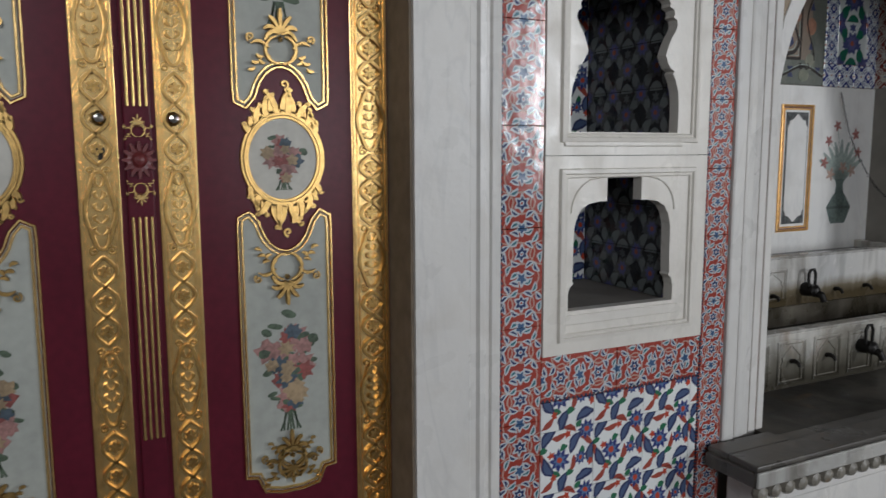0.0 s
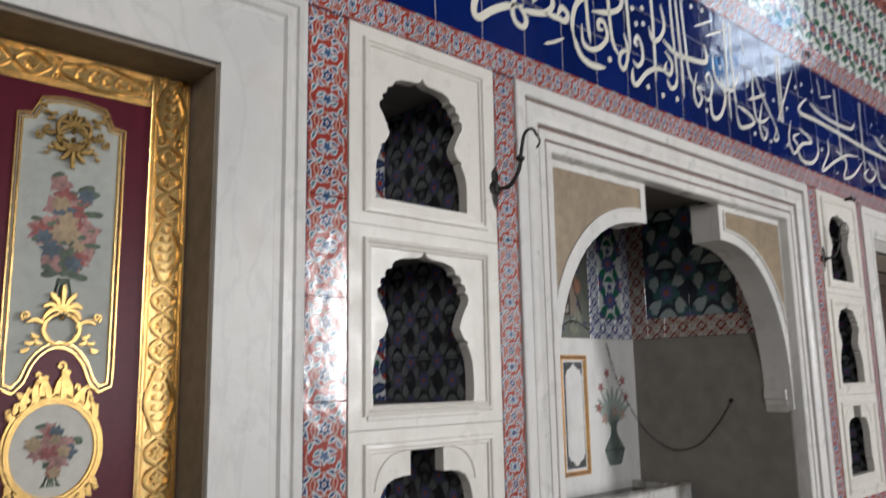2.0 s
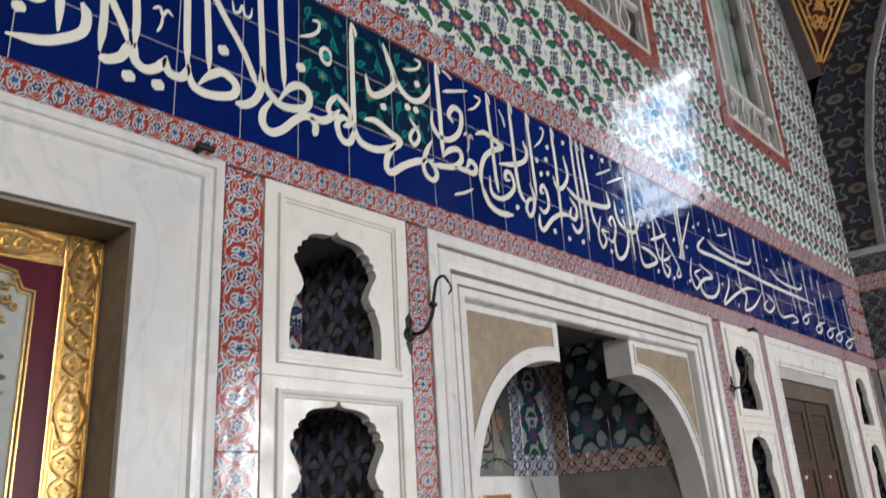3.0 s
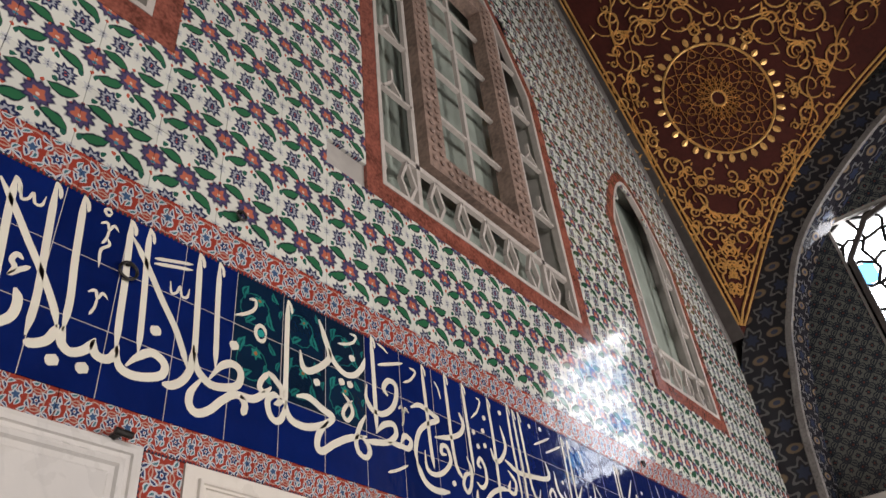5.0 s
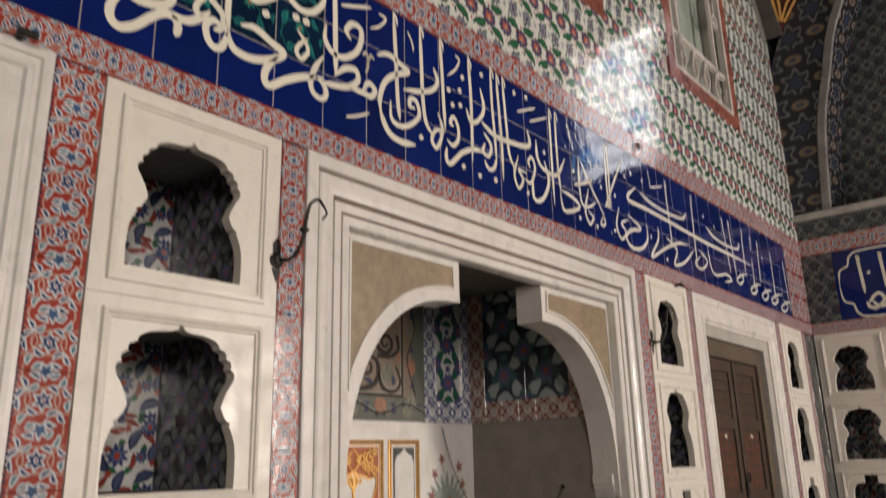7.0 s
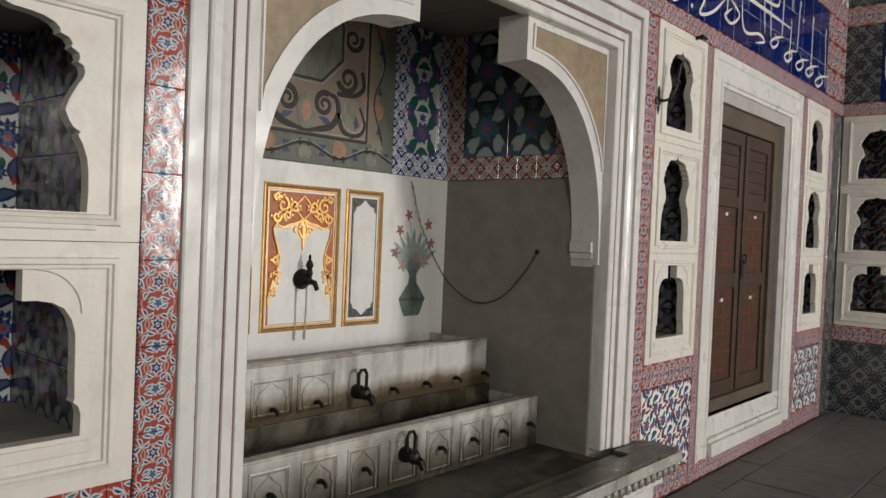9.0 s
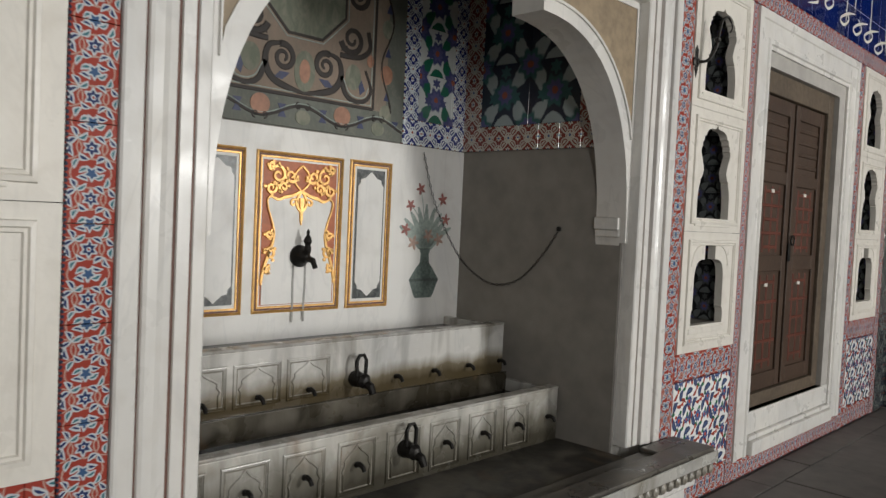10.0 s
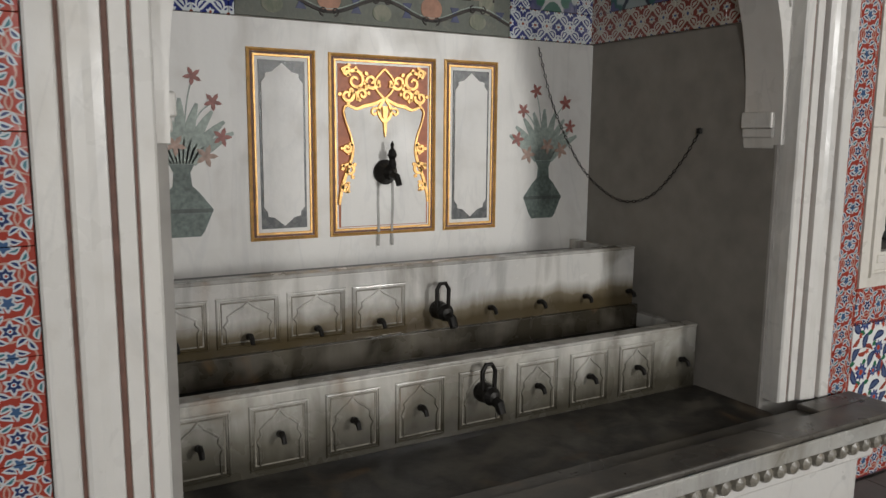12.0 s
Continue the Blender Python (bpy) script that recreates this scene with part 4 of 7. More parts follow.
# ---- gilded double door and its marble frame ----
door_frame = thing("door_frame", "white veined marble door frame with fine mouldings", "door frame")
bm = bmesh.new()
rail(bm, [(1.244, FLOOR), (1.244, 2.843), (-0.712, 2.843), (-0.712, FLOOR)],
     [(0, -0.01), (0, 0.010), (0.014, 0.013), (0.03, 0.012), (0.034, 0.003), (0.048, 0.003), (0.054, 0.012), (0.072, 0.014), (0.08, 0.004), (0.098, 0.003), (0.104, 0.007), (0.277, 0.006), (0.277, -0.03)])
part("surround", bm, MARBLE, door_frame)
bm = bmesh.new()
rail(bm, [(0.9671, FLOOR), (0.9671, 2.5599), (-0.4351, 2.5599), (-0.4351, FLOOR)], [(0, -0.008), (0.008, -0.008), (0.008, -0.3), (0, -0.3)])
part("lining", bm, REVEAL, door_frame, "brown wooden lining of the reveal")

door_1 = thing("gilded_door", "crimson double door with gilt carved borders and painted flower panels, closed", "door")
LY = 2.2
DX = 0.265


def gold_strip(parent, x0, x1, z0, z1, level=False):
    """A gilt border with beaded edges, linked ovals and rosettes; level ones run along x."""
    w = (z1 - z0) if level else (x1 - x0)
    length = (x1 - x0) if level else (z1 - z0)
    place = (lambda u, v: (x0 + u, z0 + v)) if level else (lambda u, v: (x0 + v, z0 + u))
    base = part("gilt_border", one_box(x0, x1, LY - 0.006, LY + 0.001, z0, z1, bevel=0.002), GOLD, parent, "carved gilt border")
    bm = bmesh.new()
    for v in (0.07, 0.16, 0.84, 0.93):
        ribbon(bm, [place(length * k / 8, w * v) for k in range(9)], w * 0.055, LY - 0.006, 0.006)
    part("bead", bm, GOLD, base)
    bm = bmesh.new()
    n = max(1, round(length / 0.44))
    unit = length / n
    for k in range(n):
        b = k * unit
        amp, q = w * 0.30, unit * 0.5
        for s in (-1, 1):                        # two linked waves make three ovals
            ribbon(bm, [place(b + q * t / 30, w / 2 + s * amp * math.sin(t / 30 * math.pi * 3)) for t in range(31)], w * 0.10, LY - 0.006, 0.013)
        for c in (1 / 6, 0.5, 5 / 6):
            u = b + q * c
            for a in range(6):
                ang = a * math.tau / 6
                ribbon(bm, [place(u + w * r * math.cos(ang), w / 2 + w * r * math.sin(ang)) for r in (0.03, 0.08, 0.13, 0.16)], lambda t: w * (0.04 + 0.09 * math.sin(math.pi * t)), LY - 0.006, 0.011)
            lathe(bm, [(w * 0.05, 0), (w * 0.04, 0.008), (w * 0.01, 0.01)], (place(u, w / 2)[0], LY - 0.006, place(u, w / 2)[1]), "y", 8)
        m = b + q                                # a cartouche with a hanging husk
        ribbon(bm, [place(m + q * (0.5 + 0.42 * math.cos(a)), w / 2 + w * 0.32 * math.sin(a) * (1 + 0.15 * math.cos(4 * a))) for a in [t * math.tau / 28 for t in range(29)]], w * 0.10, LY - 0.006, 0.012)
        for t in range(5):
            u = m + q * (0.24 + 0.13 * t)
            for s in (-1, 1):
                ribbon(bm, [place(u + q * 0.055 * e, w / 2 + s * w * (0.03 + 0.15 * math.sin(e * 1.6)) * (1 - 0.1 * t)) for e in (0, 0.4, 0.8, 1.2, 1.6)], lambda e: w * (0.02 + 0.08 * math.sin(math.pi * e)), LY - 0.006, 0.011)
        for s in (-1, 1):
            for e in (0.06, 0.94):
                ribbon(bm, [place(px, pz) for px, pz in curl(m + q * e, w / 2 + s * w * 0.2, w * 0.12, 1.2, 0 if e < 0.5 else math.pi, s)], w * 0.055, LY - 0.006, 0.008)
    part("relief", bm, GOLD_DARK, base, "carved relief in darker gilding")
    return base


def acanthus(bm, x, z, size, up=1, y=LY - 0.012):
    """A gilt palmette over interlaced C-scrolls with curled side arms: the crest at the end of a panel."""
    place = lambda s, u, v: (x + s * size * u, z + up * size * v)
    for k in range(-3, 4):
        a = k * 0.42
        r = 0.95 - 0.13 * abs(k)
        ribbon(bm, [place(1, r * t * math.sin(a * (0.5 + 0.7 * t)), 0.1 + r * t * math.cos(a * (0.6 + 0.9 * t * t))) for t in (0.1, 0.35, 0.6, 0.8, 0.95, 1.0)], lambda t: size * (0.06 + 0.13 * math.sin(math.pi * min(1, t * 1.02))), y, 0.008)
    for s in (-1, 1):
        ribbon(bm, [place(s, -0.12 + 0.5 * math.sin(a) + 0.16, -0.38 + 0.48 * math.cos(a)) for a in [0.2 + k * 0.26 for k in range(13)]], lambda t: size * (0.07 + 0.07 * math.sin(math.pi * t)), y, 0.008)
        ribbon(bm, [place(s, 0.42 + 0.62 * t, -0.32 + 0.22 * math.sin(t * 2.6)) for t in [k / 9 for k in range(10)]], lambda t: size * (0.05 + 0.09 * math.sin(math.pi * t)), y, 0.007)
        ribbon(bm, [place(s, (u - x) / size, (v - z) / size) for u, v in curl(x + size * 1.06, z + size * 0.02, size * 0.15, 1.3, -1.2, 1)], size * 0.07, y, 0.008)
        for q, (u, v, b) in enumerate(((0.62, -0.62, 0.9), (0.78, -0.78, 0.5), (0.92, -0.98, 0.2), (0.55, -0.85, 1.2), (0.36, -0.62, 1.5))):
            ribbon(bm, [place(s, u + 0.26 * t * math.sin(b + t), v - 0.24 * t * math.cos(b + t)) for t in (0, 0.3, 0.6, 0.85, 1)], lambda t: size * (0.04 + 0.11 * math.sin(math.pi * t)), y, 0.007)
    lathe(bm, [(size * 0.1, 0), (size * 0.07, 0.009), (size * 0.02, 0.012)], (x, y, z), "y", 10)
    return bm


def bouquet(parent, x, z, wide, tall, seed, counts=(34, 13, 8, 6, 8), y0=LY):
    """A painted bunch of roses, tulips and leaves, laid flat on its panel."""
    rnd = random.Random(seed)
    colours = (("painted_leaves", PAINT_GREEN, 34, 0.16), ("painted_roses", PAINT_PINK, 13, 0.17), ("painted_poppies", PAINT_RED, 8, 0.13), ("painted_bells", PAINT_BLUE, 8, 0.13), ("painted_daisies", PAINT_YELLOW, 8, 0.12))
    for layer, (name, mat, _, size) in enumerate(colours):
        n = counts[layer]
        bm = bmesh.new()
        for k in range(n):
            t = rnd.random() ** 0.7
            a = rnd.uniform(0, math.tau)
            reach = 1.0 if layer == 0 else 0.78
            px = x + wide * 0.5 * reach * t * math.cos(a) * (0.75 + 0.25 * math.sin(a))
            pz = z + tall * 0.5 * reach * t * math.sin(a)
            r = size * wide * rnd.uniform(0.6, 1.1) * (0.62 if layer == 0 else 1)
            lobes = rnd.choice((5, 6, 7)) if layer else 2
            turn = rnd.uniform(0, 6)
            lift = y0 - 0.0022 - 0.0007 * layer - 0.00004 * k
            ring = [bm.verts.new((px + r * (1 + 0.28 * math.cos(lobes * b)) * math.cos(b + turn), lift, pz + r * (0.55 if layer == 0 else 0.9) * (1 + 0.28 * math.cos(lobes * b)) * math.sin(b + turn))) for b in [q * math.tau / 14 for q in range(14)]]
            c = bm.verts.new((px, lift - 0.0006, pz))
            for q in range(14):
                bm.faces.new((ring[q], c, ring[(q + 1) % 14]))
        bmesh.ops.recalc_face_normals(bm, faces=bm.faces)
        part(name, bm, mat, parent)
    bm = bmesh.new()
    for k in range(7):
        ribbon(bm, [(x + wide * 0.02 * (k - 3), z - tall * 0.42), (x + wide * 0.03 * (k - 3) * (1 + 0.5 * (k % 2)), z - tall * 0.53), (x + wide * 0.05 * (k - 3), z - tall * 0.62)], wide * 0.03, y0 - 0.002, 0.0006)
    part("painted_stems", bm, PAINT_GREEN, parent)


def panel_outline(x0, x1, z0, z1, up):
    """A tall panel; its end by the medallion is cut to an arch with scrolled horns, the other stepped."""
    w = x1 - x0
    cx = (x0 + x1) / 2
    za, zb = (z0, z1) if up else (z1, z0)
    s = 1 if up else -1
    pts = [(x0 + 0.006, za + s * 0.0), (x0 + 0.03, za - s * 0.012), (x0 + 0.05, za + s * 0.01)]
    pts += [(cx - (w / 2 - 0.055) * math.cos(a), za + s * (0.015 + 0.085 * math.sin(a) ** 1.3)) for a in [k * math.pi / 14 for k in range(1, 14)]]
    pts += [(x1 - 0.05, za + s * 0.01), (x1 - 0.03, za - s * 0.012), (x1 - 0.006, za)]
    pts += [(x1 - 0.004, za + s * 0.03), (x1 - 0.004, zb - s * 0.06), (x1 - 0.035, zb - s * 0.055), (x1 - 0.055, zb - s * 0.01), (cx + 0.03, zb), (cx - 0.03, zb), (x0 + 0.055, zb - s * 0.01), (x0 + 0.035, zb - s * 0.055), (x0 + 0.004, zb - s * 0.06), (x0 + 0.004, za + s * 0.03)]
    return pts


def leaf(s, seed):
    """One leaf, to the right (s = 1) or left of the meeting line."""
    X = lambda a: DX + s * (a - DX)
    lo = lambda a, b: (min(X(a), X(b)), max(X(a), X(b)))
    wing = part("leaf", one_box(*lo(DX + 0.002, 0.965), LY, LY + 0.045, FLOOR + 0.01, 2.553, bevel=0.003), CRIMSON, door_1, "crimson painted door leaf")
    gold_strip(wing, *lo(0.843, 0.956), FLOOR + 0.03, 2.55)
    gold_strip(wing, *lo(0.311, 0.411), FLOOR + 0.03, 2.45)
    gold_strip(wing, *lo(0.311, 0.842), 2.452, 2.55, True)
    x0, x1 = lo(0.511, 0.773)
    cx = (x0 + x1) / 2
    for z0, z1, up, sd in ((1.682, 2.42, True, seed), (0.56, 1.362, False, seed + 1)):
        out = panel_outline(x0, x1, z0, z1, up)
        bm = bmesh.new()
        prism(bm, out if up else out[::-1], LY - 0.002, LY + 0.002)
        pan = part("panel", bm, SILVER, wing, "silver-grey panel painted with a bouquet")
        bm = bmesh.new()
        for w0 in (-0.006, 0.006):
            rail(bm, out, [(w0 - 0.004, 0.0), (w0 - 0.002, 0.007), (w0 + 0.002, 0.007), (w0 + 0.004, 0.0)], True, base=LY - 0.002)
        part("gilt_moulding", bm, GOLD, pan)
        e = 1 if up else -1
        zin, zout = (z0, z1) if up else (z1, z0)
        bm = bmesh.new()
        acanthus(bm, cx, zin + e * 0.168, 0.078, e)
        acanthus(bm, cx, zout - e * 0.105, 0.075, -e)
        acanthus(bm, cx, zout - e * 0.085, 0.06, e)
        part("gilt_crest", bm, GOLD_DARK, pan)
        bouquet(pan, cx, (z0 + z1) / 2 + e * 0.03, 0.20, 0.31, sd, (46, 18, 9, 6, 9))
    # round medallion between the panels
    bm = bmesh.new()
    prism(bm, [(cx + 0.098 * math.cos(a), 1.525 + 0.115 * math.sin(a)) for a in [k * math.tau / 40 for k in range(40)]], LY - 0.004, LY + 0.002)
    med = part("medallion", bm, MEDAL, wing, "round cream medallion painted with roses")
    bm = bmesh.new()
    for r, h in ((0.100, 0.008), (0.107, 0.012), (0.115, 0.007)):
        rail(bm, [(cx + r * math.cos(a), 1.525 + r * 1.16 * math.sin(a)) for a in [k * math.tau / 40 for k in range(40)]], [(-0.005, 0.0), (-0.003, h), (0.003, h), (0.005, 0.0)], True, base=LY - 0.002)
    for e in (1, -1):
        for k in range(-7, 8):                       # flame-like leaves that lie over one another, longest at the crown
            a = k * 0.135
            r0, r1 = 0.112, 0.126 + 0.046 * (1 - abs(k) / 8) ** 1.3 + 0.005 * (k % 2)
            bend = 0.16 * math.sin(2.3 * k + e) - 0.02 * k
            ribbon(bm, [(cx + (r0 + (r1 - r0) * t) * math.sin(a + bend * t * t), 1.525 + e * 1.12 * (r0 + (r1 - r0) * t) * math.cos(a + bend * t * t)) for t in (0, 0.3, 0.6, 0.85, 1)], lambda t: 0.007 + 0.014 * math.sin(math.pi * min(1, 0.25 + t * 0.75)), LY - 0.002, 0.007 + 0.002 * (k % 2))
            ribbon(bm, curl(cx + r1 * math.sin(a + bend), 1.525 + e * 1.12 * r1 * math.cos(a + bend), 0.007, 1.1, 0.9 * k, e if k % 2 else -e, 9), 0.006, LY - 0.002, 0.009)
        ribbon(bm, curl(cx + 0.008, 1.525 + e * 0.205, 0.013, 1.1, -1.5, e), 0.007, LY - 0.002, 0.007)
    part("gilt_wreath", bm, GOLD_DARK, med)
    bouquet(med, cx, 1.525, 0.15, 0.14, seed + 2, (22, 14, 4, 2, 4), LY - 0.0024)
    # handle or keyhole plates on the inner gilt border
    kx = X(0.354)
    knob = part("door_knob", lathe(bmesh.new(), [(0.017, 0.006), (0.019, 0.012), (0.013, 0.02), (0.016, 0.03), (0.011, 0.04), (0.003, 0.042)], (kx, LY, 1.63), "y", 16), KNOB, wing, "small polished metal knob")
    if s < 0:
        bm = bmesh.new()
        prism(bm, [(kx + 0.011 * math.cos(a), 1.55 + 0.011 * math.sin(a)) for a in [k * math.tau / 14 for k in range(14)]], LY - 0.016, LY - 0.013)
        box(bm, kx - 0.005, kx + 0.005, LY - 0.016, LY - 0.013, 1.527, 1.545)
        part("keyhole", bm, IRON, wing, "dark keyhole")
    return wing


leaf(1, 5)
leaf(-1, 11)
# fluted meeting stile
astragal = part("meeting_stile", one_box(0.233, 0.300, LY - 0.012, LY + 0.0, FLOOR + 0.02, 2.44, bevel=0.004), CRIMSON, door_1, "fluted crimson and gilt meeting stile")
bm = bmesh.new()
for k in range(4):
    for z0, z1 in ((0.78, 1.38), (1.66, 2.36)):
        box(bm, 0.2405 + k * 0.0152, 0.2480 + k * 0.0152, LY - 0.017, LY - 0.011, z0, z1, 0.002)
part("flute", bm, GOLD, astragal)
bm = bmesh.new()
lathe(bm, [(0.034, 0.012), (0.03, 0.02), (0.02, 0.018), (0.012, 0.026), (0.002, 0.03)], (0.2665, LY, 1.525), "y", 18)
for k in range(12):
    a = k * math.tau / 12
    ribbon(bm, [(0.2665 + r * math.cos(a), 1.525 + 1.15 * r * math.sin(a)) for r in (0.02, 0.03, 0.042)], lambda t: 0.006 + 0.008 * math.sin(math.pi * t), LY - 0.016, 0.006)
part("rosette", bm, ROSETTE, astragal, "carved crimson rosette")
bm = bmesh.new()
for e in (1, -1):
    acanthus(bm, 0.2665, 1.525 + e * 0.085, 0.03, e, LY - 0.012)
part("gilt_husk", bm, GOLD, astragal)

# ---- wooden door beside the fountain ----
wood_frame = thing("stone_door_frame", "white marble door frame with a stepped sill round the wooden door", "door frame")
bm = bmesh.new()
rail(bm, [(7.610, 0.2), (7.610, 2.83), (5.770, 2.83), (5.770, 0.2)], [(0, -0.01), (0, 0.012), (0.05, 0.012), (0.056, 0.004), (0.15, 0.002), (0.158, 0.012), (0.18, 0.012), (0.186, 0.0), (0.207, -0.002), (0.209, -0.12)])
part("surround", bm, MARBLE, wood_frame)
for z0, z1, y in ((0.2, 0.285, W - 0.035), (0.287, 0.315, W - 0.012), (0.317, 0.455, W + 0.010)):
    part("sill_step", one_box(5.982, 7.397, y, W + 0.1, z0, z1, bevel=0.006), MARBLE, wood_frame)
door_2 = thing("wooden_door", "old dark brown double wooden door with inlaid geometric panels, closed", "door")
for x0, x1, z0, z1 in ((5.982, 6.085, 0.457, 2.533), (7.175, 7.278, 0.457, 2.533), (6.085, 7.175, 2.40, 2.533), (6.085, 7.175, 0.457, 0.54)):
    part("frame_bar", one_box(x0, x1, W + 0.05, W + 0.16, z0, z1, bevel=0.006), FRAME_WOOD, door_2)
for s in (-1, 1):
    a, b = (6.09, 6.612) if s < 0 else (6.648, 7.17)
    wing = part("leaf", one_box(a, b, W + 0.09, W + 0.12, 0.545, 2.395, bevel=0.004), BROWN, door_2)
    for x0, x1, z0, z1 in ((a, a + 0.07, 0.545, 2.395), (b - 0.07, b, 0.545, 2.395), (a + 0.071, b - 0.071, 0.545, 0.65), (a + 0.071, b - 0.071, 1.30, 1.40), (a + 0.071, b - 0.071, 1.86, 1.94), (a + 0.071, b - 0.071, 2.30, 2.395)):
        part("batten", one_box(x0, x1, W + 0.074, W + 0.09, z0, z1, bevel=0.004), BROWN, wing)
    cxp, half = (a + b) / 2, (b - a) / 2 - 0.08
    for zc, hz in ((0.975, 0.30), (1.63, 0.21)):
        bm = bmesh.new()
        for k in range(-1, 2):
            ribbon(bm, [(cxp + k * half * 0.62, zc - hz), (cxp + k * half * 0.62, zc + hz)], 0.022, W + 0.09, 0.006)
        for k in range(-2, 3):
            ribbon(bm, [(cxp - half * (0.95 if k % 2 else 0.62), zc + k * hz * 0.42), (cxp + half * (0.95 if k % 2 else 0.62), zc + k * hz * 0.42)], 0.022, W + 0.0895, 0.006)
        part("inlay", bm, RED_WOOD, wing, "reddish geometric inlay strips")
    bm = bmesh.new()
    for k in range(4):
        ribbon(bm, [(cxp - half, 2.0 + k * 0.08), (cxp + half, 2.0 + k * 0.08)], 0.03, W + 0.09, 0.008)
    part("slat", bm, BROWN, wing)
    for px, pz in ((cxp, 1.80), (cxp - 0.02, 1.2)):
        part("bone_inlay", one_box(px - 0.022, px + 0.022, W + 0.082, W + 0.089, pz, pz + 0.022), CREAM_MARBLE, wing)
# dark strip added behind the leaves so that their gap reads as shaded
part("gap_shade", one_box(6.60, 6.66, W + 0.122, W + 0.14, 0.545, 2.395), INLAY_DARK, door_2, "dark strip standing in for shade in the gap between the leaves")
part("door_handle", tube(bmesh.new(), [(6.675 + 0.03 * math.sin(a), W + 0.06, 1.5 + 0.03 * math.cos(a)) for a in [k * math.tau / 14 for k in range(14)]], 0.006, 6, True), IRON, door_2, "black iron ring handle")
part("hasp", one_box(6.612, 6.652, W + 0.06, W + 0.068, 1.36, 1.48, bevel=0.003), IRON, door_2, "black iron hasp")

# ---- fountain ----
PITCH = 0.242


def spout(parent, x, y, z, size=1.0):
    """A small bent bronze spout with its rosette."""
    part("spout", tube(bmesh.new(), [(x, y, z), (x, y - 0.02 * size, z + 0.006), (x, y - 0.04 * size, z), (x, y - 0.05 * size, z - 0.016)], 0.0095 * size, 8, taper=lambda t: 1.25 - 0.45 * t), IRON, parent, "small dark bronze spout")


def carved_panel(parent, x, y, z0, z1, stone, w=0.19):
    """A framed panel with an ogee arch carved in the marble."""
    bm = bmesh.new()
    rail(bm, [(x + w / 2, z0), (x + w / 2, z1), (x - w / 2, z1), (x - w / 2, z0)], [(-0.007, 0), (-0.004, 0.006), (0.0, 0.007), (0.003, 0.002), (0.006, 0.004), (0.009, 0)], True, base=y)
    h = z1 - z0
    half = [(0.36, 0.06), (0.36, 0.36), (0.40, 0.44), (0.33, 0.55), (0.34, 0.64), (0.22, 0.74), (0.12, 0.80), (0.0, 0.92)]
    line = [(x + a * w, z0 + t * h) for a, t in half] + [(x - a * w, z0 + t * h) for a, t in half[::-1][1:]]
    rail(bm, line, [(-0.0045, 0), (-0.002, 0.005), (0.002, 0.005), (0.0045, 0)], base=y)
    pan = part("carved_panel", bm, stone, parent)
    # thin dark line just inside the frame, which sets off the carving
    bm = bmesh.new()
    rail(bm, [(x + w / 2, z0), (x + w / 2, z1), (x - w / 2, z1), (x - w / 2, z0)], [(0.0095, 0), (0.0105, 0.0012), (0.0135, 0.0012), (0.0145, 0)], True, base=y)
    part("grime_line", bm, DARK_MARBLE, pan, "dark line along the inside of the carved frame")


def lock_tap(parent, x, y, z):
    """A heavy black tap with an upright loop."""
    body = part("tap_body", lathe(bmesh.new(), [(0.034, -0.004), (0.036, 0.02), (0.03, 0.05), (0.033, 0.07), (0.02, 0.085), (0.004, 0.09)], (x, y, z), "y", 16), IRON, parent, "heavy black iron tap with a loop")
    part("tap_nozzle", tube(bmesh.new(), [(x, y - 0.06, z - 0.005), (x + 0.01, y - 0.1, z - 0.02), (x + 0.012, y - 0.115, z - 0.05)], 0.02, 10, taper=lambda t: 1.1 - 0.35 * t), IRON, body)
    loop = [(x + 0.024, y - 0.045, z + 0.02), (x + 0.026, y - 0.045, z + 0.085), (x + 0.012, y - 0.045, z + 0.108), (x - 0.012, y - 0.045, z + 0.108), (x - 0.026, y - 0.045, z + 0.085), (x - 0.024, y - 0.045, z + 0.02)]
    part("tap_loop", tube(bmesh.new(), loop, 0.008, 8), IRON, body)


def basin(name, label, x0, x1, y0, y1, z0, z1, water, pz0, pz1, sz, stone):
    """A stepped marble trough: front slab, end, floor and water."""
    b = thing(name, label, "fountain basin", "marble fountain basins")
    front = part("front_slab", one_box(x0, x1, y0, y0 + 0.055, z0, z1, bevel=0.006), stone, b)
    part("rim", one_box(x0, x1, y0 - 0.004, y0 + 0.06, z1 - 0.002, z1 + 0.012, bevel=0.005), WET_MARBLE, b)
    part("end_slab", one_box(x1 - 0.045, x1 - 0.001, y0 + 0.056, y1 - 0.001, z0, z1 - 0.004, bevel=0.004), WET_MARBLE, b)
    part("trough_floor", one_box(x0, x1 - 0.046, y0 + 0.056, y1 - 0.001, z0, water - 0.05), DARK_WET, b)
    part("water", one_box(x0, x1 - 0.046, y0 + 0.056, y1 - 0.001, water - 0.006, water), WATER, b, "dark shallow water")
    for k in range(-4, 5):
        x = CX + k * PITCH
        if x + 0.1 < x1 and (z1 < 0.9 or k < 0):
            carved_panel(front, x, y0, pz0, pz1, stone, 0.205 if z1 > 0.9 else 0.175)
        if k:
            spout(front, x, y0, sz)
    lock_tap(front, CX, y0, sz + 0.02)
    return b


